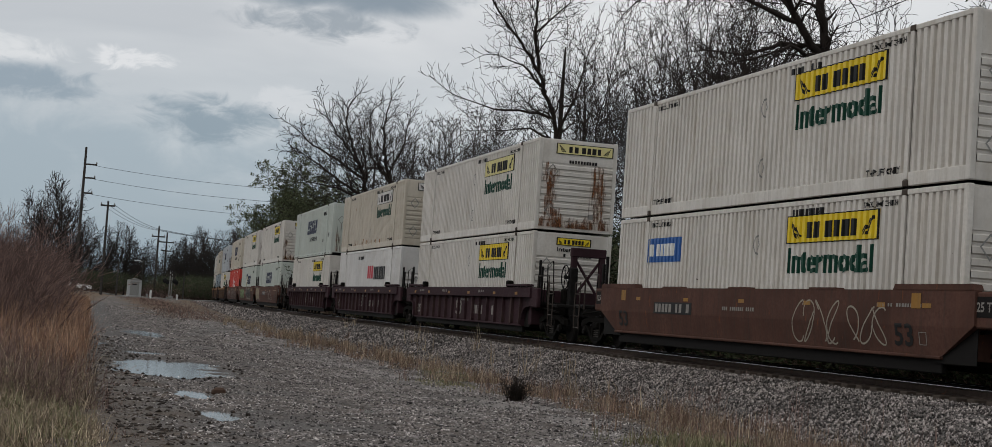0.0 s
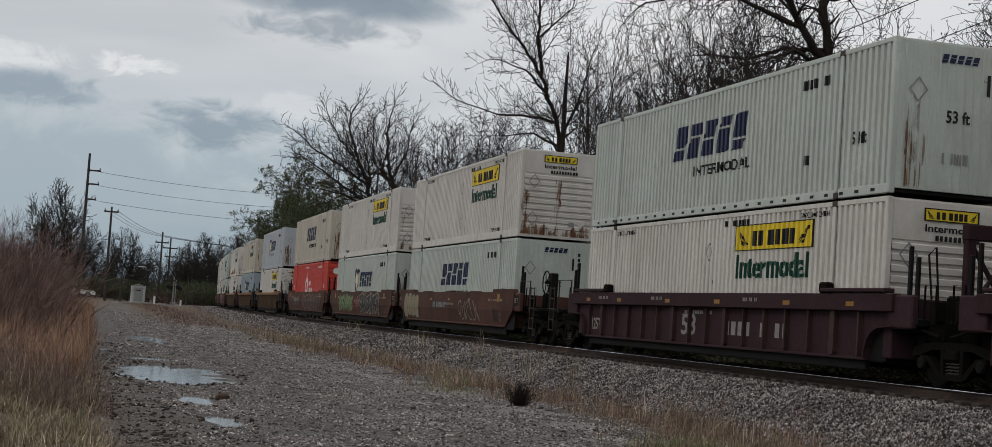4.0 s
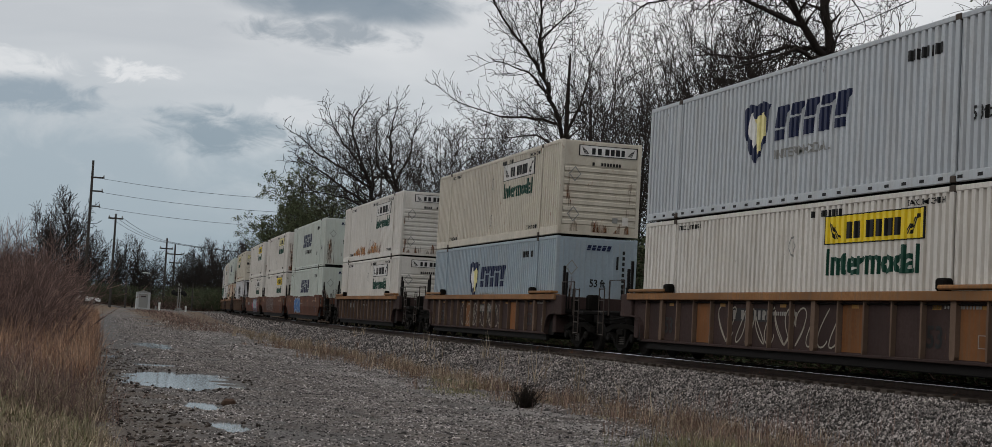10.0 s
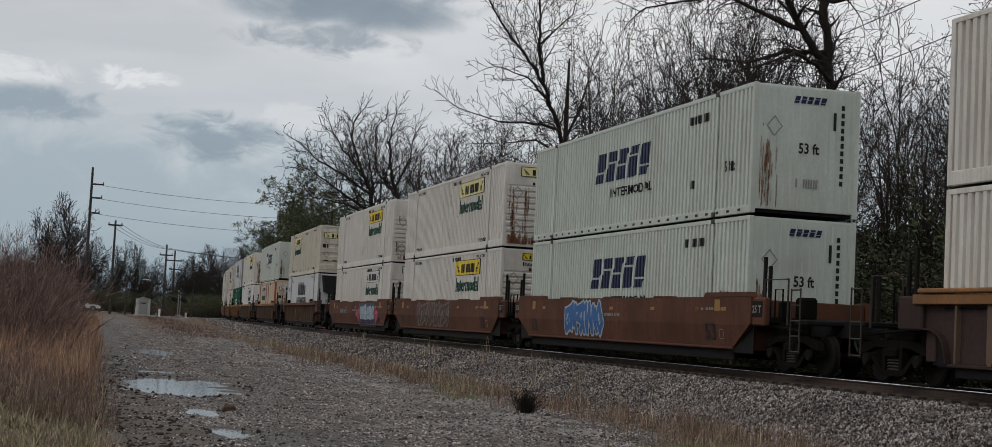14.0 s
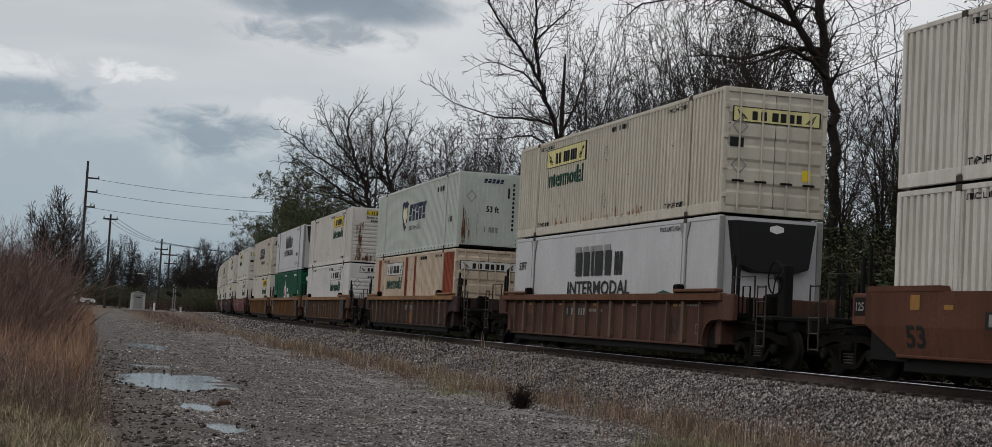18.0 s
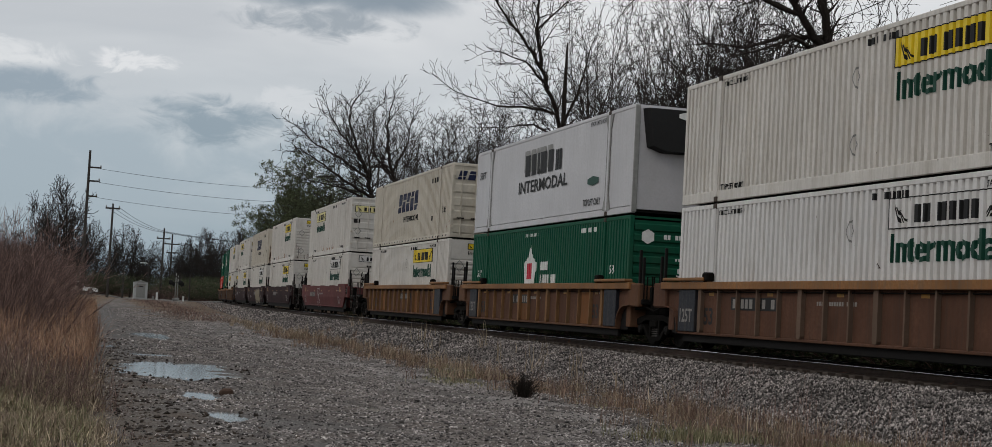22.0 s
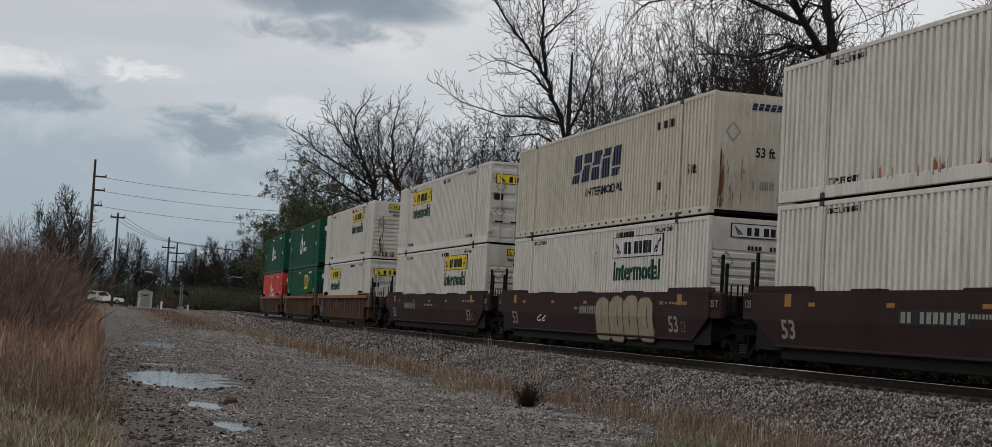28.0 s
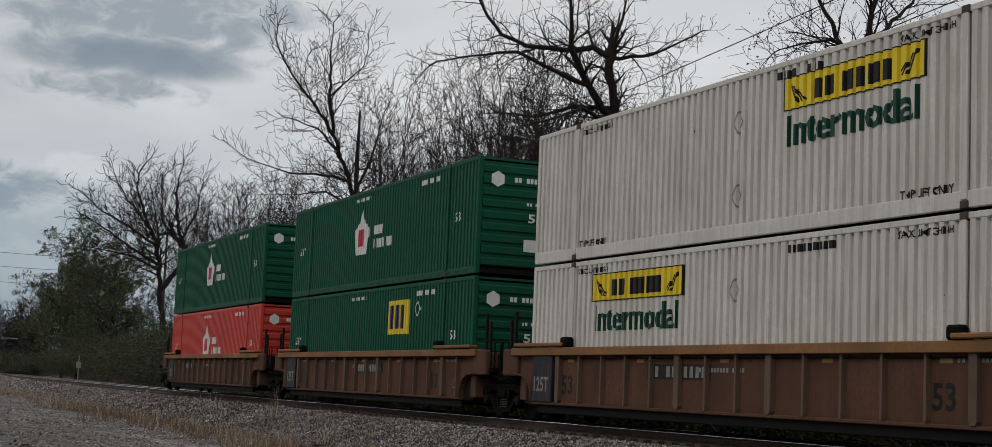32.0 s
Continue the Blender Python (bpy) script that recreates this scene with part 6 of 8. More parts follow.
            part("lettering", once(("wtx", y, CARMARK.name), lambda: letters(Shape(), "125 T", lambda p, z: (-1.4495, p, z), y + 0.56, y + 0.06, 1.25, 1.41).mesh("lettering", CARMARK)), CARMARK, car, "white stencilled weight mark")
    part("load_mark", once(key + ("tops",), lambda: bars(at, 2.4, 0.9, 1.30, 1.36, 16, 7).mesh("load_marks", mark)), mark, car)
    part("data_panel", once(key + ("panel",), lambda: ring_panel(at, 1.0, 0.76, 0.66, 0.88, 0.012, 0.006).mesh("data_panel", mark)), mark, car)


STROKES = (((0, 0.1), (0.3, 1), (0.45, 0.25), (0.7, 0.95), (0.75, 0)), ((0.05, 0.85), (0.9, 1), (0.1, 0.5), (1, 0.3), (0.5, 0)),
           ((0.1, 0), (0, 0.8), (0.45, 1), (0.55, 0), (1, 0.9)), ((0, 0.3), (0.5, 1), (1, 0.35), (0.55, 0), (0.3, 0.5)),
           ((0, 1), (0.35, 0), (0.6, 0.9), (1, 0.05), (0.9, 0.8)), ((1, 0.25), (0.1, 0), (0.2, 0.75), (1, 0.9), (0.6, 0.4)))


def piece(car, seed, y0, y1, z0, z1, n, fill, edge, thick=0.24):
    """A sprayed piece: fat angular strokes with a bold outline."""
    r = random.Random(seed)
    w = (y1 - y0) / n
    order = list(range(len(STROKES)))
    r.shuffle(order)
    for name, mat, wide, lift in (("graffiti_outline", edge, thick + 0.11, 0.0), ("graffiti_fill", fill, thick, 0.004)):
        s = Shape()
        for k in range(n):
            c = y1 - (k + 0.5) * w
            line = [Vector((c - (a - 0.5) * (w + 0.05), z0 + 0.14 + b * (z1 - z0 - 0.28))) for a, b in STROKES[order[k % 6]]]
            for i, (a, b) in enumerate(zip(line, line[1:])):
                d = (b - a).normalized()
                m = Vector((-d.y, d.x)) * wide / 2
                e = d * wide * 0.42
                o = 1.497 + lift + 0.0004 * i + 0.00005 * k
                s.sheet([(-o, *(a - e + m)), (-o, *(a - e * 1.3)), (-o, *(a - e - m)), (-o, *(b + e - m)), (-o, *(b + e * 1.3)), (-o, *(b + e + m))])
        part(name, s.mesh(name, mat), mat, car, "sprayed graffiti piece" if lift else "sprayed graffiti outline")


def sprayed(car, kind, seed, y0, y1, z0, z1, mat, style="smooth", mat2=None, count=0):
    o = 1.497 if style == "smooth" else 1.350
    if kind == "fat":
        n = count or max(3, int((y1 - y0) / 0.55))
        part("graffiti_outline", blobs(seed, y0, y1, z0, z1, n, o, 0.035).mesh("graffiti_outline", mat2), mat2, car, "dark sprayed outline")
        part("graffiti", blobs(seed, y0, y1, z0, z1, n, o + 0.003).mesh("graffiti", mat), mat, car, "sprayed graffiti shapes")
        w, cut = (y1 - y0) / n, Shape()
        for k in range(n):
            c = y0 + (k + 0.5) * w
            for a, b0, b1 in ((-0.5, 0.05, 0.95), (0.04 if k % 2 else -0.12, 0.3, 0.78)):
                za, zb = z0 + (z1 - z0) * b0, z0 + (z1 - z0) * b1
                cut.sheet([(-o - 0.0062, c + a * w - 0.02, za), (-o - 0.0062, c + a * w + 0.035, za + 0.05), (-o - 0.0062, c + a * w + 0.05, zb), (-o - 0.0062, c + a * w + 0.01, zb - 0.04)])
        part("graffiti_outline", cut.mesh("graffiti_outline", mat2), mat2, car)
    else:
        part("graffiti", squiggle(seed, y0, y1, z0, z1, max(2, int((y1 - y0) / 0.45)), 0.035, o).mesh("graffiti", mat), mat, car, "thin sprayed graffiti scrawl")


# lead distance of each box, car kind, box kinds; the train from its front to its tail
JBY = "white ribbed 53-foot container with a yellow emblem panel"
JBF = "white ribbed 53-foot container with a faded emblem panel"
JBD = "white ribbed 53-foot container with doors facing forward"
SWB = "off-white ribbed 53-foot container with a dark blue emblem"
SHB = "pale ribbed 53-foot container with shield emblem"
PRB = "smooth white refrigerated container with black lettering"
HBG = "green ribbed 53-foot container with white emblem"
UNITS = [
    (22.1, "smooth", CARBROWN, None, ("jb", WHITE, "y", JBY), ("uline", WHITE, "y", JBY)),
    (46.0, "ribbed", CARMAROON, None, ("jb", WHITE, "p", "off-white ribbed 53-foot container, rust-streaked front end"), ("jb", WHITE, "y", JBY)),
    (65.9, "ribbed", CARMAROON, None, ("jb", TAN, "w", "tan weathered 53-foot container with rust runs"), ("xpo", WHITE2, "n", "bright white smooth container with red and black emblem")),
    (85.9, "ribbed", CARMAROON, None, ("swift", MINT, "n", SWB), ("jb", WHITE, "y", JBY)),
    (109.4, "smooth", CARBROWN, None, ("jb", WHITE, "y", JBY), ("swift", MINT, "n", SWB)),
    (129.0, "smooth", CARBROWN, None, ("jb", WHITE, "y", JBY), ("shield", MINT, "n", SHB)),
    (149.0, "smooth", CARBROWN, None, ("swift", CREAM, "n", "cream ribbed 53-foot container with a dark blue emblem"), ("hub", RED, "n", "red ribbed 53-foot container with white emblem")),
    (173.0, "ribbed", CARDARK, CHORD, ("shield", PALE, "n", SHB), ("jb", WHITE, "y", JBY)),
    (196.6, "ribbed", CARDARK, CHORD, ("jb", CREAM, "w", JBF), ("shield", BLUEGREY, "n", "blue-grey ribbed 53-foot container with shield emblem")),
    (220.2, "ribbed", CARDARK, CHORD, ("jb", WHITE, "w", "white ribbed 53-foot container with orange rust along its side"), ("jb", WHITE, "w", JBF)),
    (244.1, "smooth", CARORANGE, None, ("swift", MINT, "n", SWB), ("swift", MINT, "n", SWB)),
    (264.0, "smooth", CARORANGE, None, ("jb", WHITE, "p", "white ribbed 53-foot container with a rusted front end"), ("jb", WHITE, "y", JBY)),
    (283.4, "smooth", CARORANGE, None, ("jb", WHITE, "y", JBY), ("jb", WHITE, "w", JBF)),
    (307.2, "ribbed", CARBROWN, CHORDDARK, ("jbdoors", CREAM, "p", JBD), ("prime", SILVER, "n", PRB)),
    (331.6, "ribbed", CARDARK, CHORD, ("shield", MINT, "n", SHB), ("jbdoors", PEACH, "w", "peach rusted 53-foot container with doors facing forward")),
    (355.3, "ribbed", CAROCHRE2, CHORD, ("jb", WHITE, "y", "white ribbed 53-foot container with red-brown stain on its end"), ("jb", WHITE2, "w", JBF)),
    (374.9, "ribbed", CAROCHRE, CHORD, ("prime", SILVER, "n", PRB), ("hub", GREEN, "n", HBG)),
    (394.9, "ribbed", CAROCHRE, CHORD, ("swiftdoors", CREAM, "n", "cream ribbed 53-foot container, doors forward, dark blue emblem"), ("jb", WHITE, "y", JBY)),
    (418.2, "smooth", CARRED, None, ("jbdoors", WHITE, "p", JBD), ("jb", WHITE, "w", JBF)),
    (442.5, "smooth", CARPLUM, None, ("jb", WHITE, "y", JBY), ("jb", WHITE, "y", JBY)),
    (462.2, "smooth", CARPLUM, None, ("swift", CREAM, "n", "cream ribbed 53-foot container with rust-brown front end"), ("jb", WHITE, "w", JBF)),
    (482.0, "smooth", CARPLUM, None, ("jbdoors", WHITE, "y", JBD), ("jb", WHITE, "y", JBY)),
    (505.05, "ribbed", CAROCHRE2, CHORD, ("jb", WHITE, "y", "white ribbed 53-foot container with rust-streaked front end"), ("jbdoors", WHITE, "y", JBD)),
    (524.6, "ribbed", CAROCHRE2, CHORD, ("hub", GREEN, "n", HBG), ("emp", GREEN, "n", "green ribbed 53-foot container with yellow emblem panel")),
    (544.8, "ribbed", CAROCHRE2, CHORD, ("hub", GREEN, "n", HBG), ("hub", RED, "n", "red ribbed 53-foot container with white emblem")),
]
COLOURS = {CARORANGE: "orange-brown", CARBROWN: "brown", CARMAROON: "dark maroon", CARDARK: "dark brown rusty", CAROCHRE2: "rusty ochre", CAROCHRE: "ochre", CARRED: "dull red", CARPLUM: "dull maroon"}
G5A, G5B, G10, G12 = (-5.8, -0.6), (1.5, 5.7), (0.7, 3.9), (-5.6, -1.2)   # where the sprayed pieces lie
MOVERS, SPINS = [], []
LOWER, UPPER = 0.502, 3.456
for i, (lead, style, mat, chord, up, low) in enumerate(UNITS):
    before = lead - UNITS[i - 1][0] if i else 24
    after = UNITS[i + 1][0] - lead if i + 1 < len(UNITS) else 24
    txt = COLOURS[mat] + (" flat-sided well car carrying two stacked containers" if style == "smooth" else " well car with upright side ribs under two containers")
    car, spin = well_car(style, mat, chord or mat, before < 21, after < 21, txt, brake=before >= 21 and i in (1, 4, 7, 13, 18, 19), patches={7: (0, 4, 11), 8: (3, 9), 14: (6,), 17: (4, 11), 16: (2, 8)}.get(i, ()), panel=CAROCHRE2 if mat is CAROCHRE else None)
    car_marks(car, style, i, CARMARK, number=mat is not CARMAROON, maroon=mat is CARMAROON, big=BLACK if mat in (CARBROWN, CARDARK, CARORANGE, CAROCHRE, CAROCHRE2) else CARMARK)
    if i in (1, 2, 3):
        end_frame(car, CARMAROON)
    if i in (15, 16, 17, 22, 23, 24):
        for a, w in ((0.9, 0.95), (15.25, 0.95))[1 if i > 20 else 0:1 if i == 17 else 2]:
            part("end_panel", once(("epb", a), lambda: Shape().box(-1.452, -1.346, a - HY - w / 2, a - HY + w / 2, 0.445, 1.425, 0.01).mesh("end_panel", ENDBLUE)), ENDBLUE, car, "dark blue end panel")
        me = once(("125",), lambda: letters(Shape(), "125T", lambda p, z: (-1.456, p - HY, z), 15.62, 14.9, 0.66, 0.98).mesh("lettering", CARMARK))
        if i != 17:
            part("lettering", me, CARMARK, car, "white stencilled weight mark")
    SPINS += spin
    mid = lead + HY
    MOVERS.append((car, mid, 0.0))
    for (kind, cm, hue, lab), z in ((up, UPPER), (low, LOWER)):
        box = container(kind, cm, hue, i * 2 + (z > 2), lab)
        MOVERS.append((box, mid, z))
        if z > 2 and i in (1, 4, 11, 15, 22):
            nose_rust(box, i, heavy=1.8 if i in (1, 11) else 1.0, where={1: (0.35, 0.6, 1.9, 2.15), 15: (0.42, 0.5), 22: (0.4, 0.5, 1.95, 2.05), 11: (0.3, 0.8, 1.4), 4: (0.15, 1.3)}[i])
        if z > 2 and i in (5, 8, 9, 12, 19):
            nose_rust(box, i + 40, (0.28, 2.25), 0.35)
        if z < 2 and i == 14:
            rust_bands(box)
        if z < 2 and i == 22:
            nose_rust(box, 5, (0.35, 2.0, 2.1))
        if z > 2 and i in (2, 9, 13, 18, 19):
            rust_runs(box, 5.0, 12.5, {9: 60}.get(i, 34), i, {9: 0.9}.get(i, 0.6))
            if i == 9:
                rust_wash(box)
        if kind not in ("prime", "xpo"):
            drape_marks(box)
    if i == 0:
        sprayed(car, "thin", 1, -6.0, -4.6, 0.6, 1.3, SPRAY)
        sprayed(car, "thin", 2, -4.3, -2.4, 0.55, 1.4, SPRAY)
    if i == 4:
        sprayed(car, "fat", 3, 5.2, 7.9, 0.55, 1.56, SPRAYTAN, mat2=BLACK, count=4)
        sprayed(car, "thin", 4, -4.5, -1.5, 0.6, 1.3, SPRAY)
    if i == 5:
        piece(car, 5, G5A[0], G5A[1], 0.56, 1.56, 8, BLACK, SPRAY, 0.17)
        piece(car, 6, G5B[0], G5B[1], 0.58, 1.54, 8, SPRAYGREEN, FADED, 0.15)
        part("emblem_panel", Shape().sheet([(-1.4975, y_, z_) for y_, z_ in ((G5A[1] + 0.15, 0.75), (G5B[0] - 0.05, 0.75), (G5B[0] - 0.05, 1.35), (G5A[1] + 0.15, 1.35))]).mesh("emblem_panel", CARRED), CARRED, car, "red-brown emblem panel")
        part("emblem_mark", Shape().box(-1.500, -1.498, G5A[1] + 0.3, G5A[1] + 0.55, 0.85, 1.25).box(-1.500, -1.498, G5A[1] + 0.7, G5A[1] + 0.95, 0.85, 1.25).mesh("emblem_mark", CHORD), CHORD, car)
    if i == 6:
        sprayed(car, "thin", 7, 3.0, 6.5, 0.8, 1.3, GREY)
        piece(car, 17, -5.6, 0.9, 0.56, 1.5, 6, FADED, SPRAYDULL, 0.20)
        sprayed(car, "thin", 18, -7.4, -6.0, 0.7, 1.5, SPRAYDULL)
    if i in (7, 8):
        sprayed(car, "thin", 8 + i, -2.5, 3.2, 0.5, 1.3, SPRAY, "ribbed")
    if i == 10:
        piece(car, 9, G10[0], G10[1], 0.56, 1.54, 6, SPRAYBLUE, SPRAYPALE, 0.18)
    if i == 11:
        piece(car, 10, -1.5, 4.0, 0.56, 1.54, 9, FADED, SPRAYDULL, 0.16)
    if i == 12:
        ya, yb = G12
        for d in ((ya, -1), (yb, 1)):
            tip = [(d[0], 1.45), (d[0] + d[1] * 0.35, 1.1), (d[0] + d[1] * 0.6, 1.2), (d[0] + d[1] * 1.2, 0.95), (d[0] + d[1] * 0.5, 0.75), (d[0], 0.4)]
            part("graffiti_fill", Shape().sheet([(-1.4945, y_, z_) for y_, z_ in tip]).mesh("graffiti_fill", SPRAYPINK), SPRAYPINK, car, "pink sprayed arrow")
        part("graffiti_fill", Shape().sheet([(-1.4955, y_, z_) for y_, z_ in ((ya - 0.1, 0.38), (yb + 0.1, 0.36), (yb + 0.12, 1.5), (ya + 0.1, 1.54))]).mesh("graffiti_fill", NAVY), NAVY, car, "dark blue sprayed ground")
        sprayed(car, "fat", 12, ya + 0.2, yb - 0.2, 0.68, 1.46, SPRAYPALE, mat2=NAVY, count=6)
        for k in range(5):
            y_ = ya + (yb - ya) * (k + 0.5) / 5
            part("graffiti_outline", Shape().sheet([(-1.4985, y_ - 0.02, 0.4), (-1.4985, y_ + 0.02, 0.4), (-1.4985, y_ + 0.05, 0.9), (-1.4985, y_ + 0.01, 0.9)]).mesh("graffiti_outline", SPRAY), SPRAY, car)
    if i == 18:
        sprayed(car, "thin", 13, 0.6, 1.8, 0.4, 1.5, MINT)
    if i == 20:
        sprayed(car, "fat", 14, -5.3, -0.95, 0.3, 1.55, SPRAYTAN, mat2=BLACK, count=4)
        sprayed(car, "thin", 15, 3.6, 4.6, 0.75, 0.95, OFFWHITE)
    if style == "smooth":
        rake(car)


# ---- trees and brush ----
def tubes(segs, material, name):
    """Tapered limbs from rows p0, p1, r0, r1; thick ones six-sided, thin ones three-sided."""
    segs = np.array(segs)
    vs, fs, base = [], [], 0
    for sides, pick in ((6, segs[:, 6] >= 0.05), (3, segs[:, 6] < 0.05)):
        q = segs[pick]
        if not len(q):
            continue
        p0, p1, r0, r1 = q[:, :3], q[:, 3:6], q[:, 6], q[:, 7]
        d = p1 - p0
        d /= np.linalg.norm(d, axis=1, keepdims=True) + 1e-9
        a = np.cross(d, np.array([0.31, 0.87, 0.38]))
        a /= np.linalg.norm(a, axis=1, keepdims=True) + 1e-9
        b = np.cross(d, a)
        t = 2 * np.pi * np.arange(sides) / sides
        ring = a[:, None] * np.cos(t)[None, :, None] + b[:, None] * np.sin(t)[None, :, None]
        v = np.concatenate([p0[:, None] + ring * r0[:, None, None], p1[:, None] + ring * r1[:, None, None]], 1)
        k = np.arange(sides)
        f = np.stack([k, (k + 1) % sides, (k + 1) % sides + sides, k + sides], -1)
        fs.append((f[None] + (np.arange(len(q)) * 2 * sides)[:, None, None]).reshape(-1, 4) + base)
        vs.append(v.reshape(-1, 3))
        base += len(q) * 2 * sides
    me = many(name, np.concatenate(vs), np.concatenate(fs), material)
    me.shade_smooth()
    return me


def sprout(seed, stems, reach, fine, dense=1.7, lift=0.25, levels=3, droop=0.0):
    """Branches and twigs on given stems (points, radius at the foot, at the end, share that stays bare)."""
    r = random.Random(seed)
    heavy, thin, tips = [], [], []
    step = (0.42, 0.25, 0.20, 0.17, 0.2)

    def shoot(p, d, length, rad, level):
        n = max(1 if level == levels else 2, round(length / (step[level] * reach / 1.5)))
        bow = Vector((r.gauss(0, 0.06), r.gauss(0, 0.06), 0.05 * lift - droop * 0.1 * level))
        roll = r.uniform(0, 6.28)
        for i in range(n):
            d = (d + bow + Vector((r.gauss(0, 0.17), r.gauss(0, 0.17), r.gauss(0, 0.14)))).normalized()
            q = p + d * length / n
            ra, rb = max(rad * (1 - 0.75 * i / n), fine), max(rad * (1 - 0.75 * (i + 1) / n), fine * 0.75)
            thin.append((*p, *q, ra, rb))
            p = q
            if level < levels:
                roll += 2.4 + r.uniform(-0.6, 0.6)
                kid(p, d, roll, length * r.uniform(0.40, 0.72) * (1.1 - 0.5 * i / n), rb * 0.7, level + 1)
        tips.append(p)

    def kid(p, d, roll, length, rad, level):
        a = d.cross(Vector((0.31, 0.87, 0.38))).normalized()
        b = d.cross(a)
        side = (a * math.cos(roll) + b * math.sin(roll) + Vector((0, 0, lift))).normalized()
        ang = r.uniform(0.55, 1.1)
        shoot(p.copy(), (d * math.cos(ang) + side * math.sin(ang)).normalized(), length, max(rad, fine), level)

    for points, r0, r1, bare in stems:
        pts = [Vector(q) for q in points]
        lens = [(b - a).length for a, b in zip(pts, pts[1:])]
        total, run, roll, due = sum(lens), 0.0, r.uniform(0, 6.28), 0.0
        last = pts[0]
        for k, (a, b) in enumerate(zip(pts, pts[1:])):
            m = max(1, round(lens[k] / 0.45))
            for i in range(m):
                f0, f1 = (run + lens[k] * i / m) / total, (run + lens[k] * (i + 1) / m) / total
                q = a.lerp(b, (i + 1) / m)
                if (k, i) != (len(lens) - 1, m - 1):
                    w = min(0.06, 0.5 * (r0 + (r1 - r0) * f1))
                    q = q + Vector((r.gauss(0, w), r.gauss(0, w), r.gauss(0, w * 0.6)))
                heavy.append((*last, *q, r0 + (r1 - r0) * f0, r0 + (r1 - r0) * f1))
                d = (q - last).normalized()
                last = q
                if f1 > bare:
                    due += dense * lens[k] / m
                    while due > 0:
                        due -= 1
                        roll += 2.4 + r.uniform(-0.7, 0.7)
                        kid(q, d, roll, reach * r.uniform(0.55, 1.1) * (1.15 - 0.5 * f1), (r0 + (r1 - r0) * f1) * 0.42, 1)
            run += lens[k]
        shoot(last, d, reach * 0.8, r1, 1)
    return heavy, thin, tips


def fan(seed, height, bare, wide, n, trunk, low=0.15):
    """Stems of a free-standing tree: a trunk that parts into n limbs which bend outwards and up."""
    r = random.Random(seed)
    stems = [([(0, 0, -0.4), (r.gauss(0, 0.1), r.gauss(0, 0.1), bare * 0.5), (0, 0, bare), (r.gauss(0, 0.3), r.gauss(0, 0.3), bare + (height - bare) * 0.5), (r.gauss(0, 0.5), r.gauss(0, 0.5), height * 0.95)], trunk, trunk * 0.15, bare * 0.9 / height)]
    for k in range(n):
        az, up = k * 2.4 + r.uniform(-0.4, 0.4), low + (1 - low) * ((k + 0.5) / n)
        out = wide * math.sqrt(max(1 - (up * 0.92) ** 2, 0.05)) * r.uniform(0.8, 1.05)
        z0 = bare * r.uniform(0.85, 1.0) + (height - bare) * 0.45 * (k / n)
        z1 = bare + (height - bare) * up * r.uniform(0.85, 1.0)
        z1 = max(z1, z0 + 0.4)
        c, s_ = math.cos(az), math.sin(az)
        stems.append(([(0, 0, z0), (c * out * 0.35, s_ * out * 0.35, z0 + (z1 - z0) * 0.42), (c * out * 0.72, s_ * out * 0.72, z0 + (z1 - z0) * 0.66), (c * out, s_ * out, z1)], trunk * r.uniform(0.32, 0.5), trunk * 0.1, 0.18))
    return stems


def leaf_cards(points, per, size, seed, material, name, droop=0.3):
    """Small loose leaves round the given points."""
    g = np.random.default_rng(seed)
    p = np.repeat(np.array([tuple(q) for q in points]), per, 0)
    n = len(p)
    p = p + g.normal(0, droop, (n, 3))
    a, b = g.normal(size=(n, 3)), g.normal(size=(n, 3))
    a /= np.linalg.norm(a, axis=1, keepdims=True)
    b -= a * (a * b).sum(1, keepdims=True)
    b /= np.linalg.norm(b, axis=1, keepdims=True)
    s = g.uniform(0.6, 1.3, (n, 1)) * size
    v = np.stack([p - a * s, p + b * s * 0.5, p + a * s, p - b * s * 0.5], 1).reshape(-1, 3)
    return many(name, v, np.arange(4 * n).reshape(-1, 4), material)


def tree(label, x, y, mesh_trunk, mesh_twigs, mesh_crown=None, turn=0.0, size=1.0, wide=1.0, group="bare trees behind the track"):
    z = float(ground_z(x, y, False)) - 0.05
    t = thing("tree", label, "tree", Matrix.Translation((x, y, z)) @ pose(0, 0, 0, 0, 0, turn) @ Matrix.Diagonal((size * wide, size * wide, size, 1)), group)
    part("trunk", mesh_trunk, None, t, "dark bark and heavy limbs")
    part("crown", mesh_twigs, None, t, "bare branches and fine twigs")
    if mesh_crown:
        part("foliage", mesh_crown, None, t, "sparse young spring leaves")
    return t


def size_for(meshes, top):
    """The scale that brings a tree's topmost twig to a height."""
    return top / max(v.co.z for v in meshes[1].vertices)


def oak(seed, stems, reach, fine, dense=1.7, lift=0.25, levels=3, droop=0.0, leaves=0, leaf=LEAF, bark=BARK, size=0.05):
    heavy, thin, tips = sprout(seed, stems, reach, fine, dense, lift, levels, droop)
    crown = leaf_cards(tips, leaves, size, seed, leaf, "foliage", 0.16) if leaves else None
    heavy = [(*h[:6], h[6] * 0.82, h[7] * 0.82) for h in heavy]
    return tubes(heavy, bark, "trunk"), tubes(thin, bark, "crown"), crown


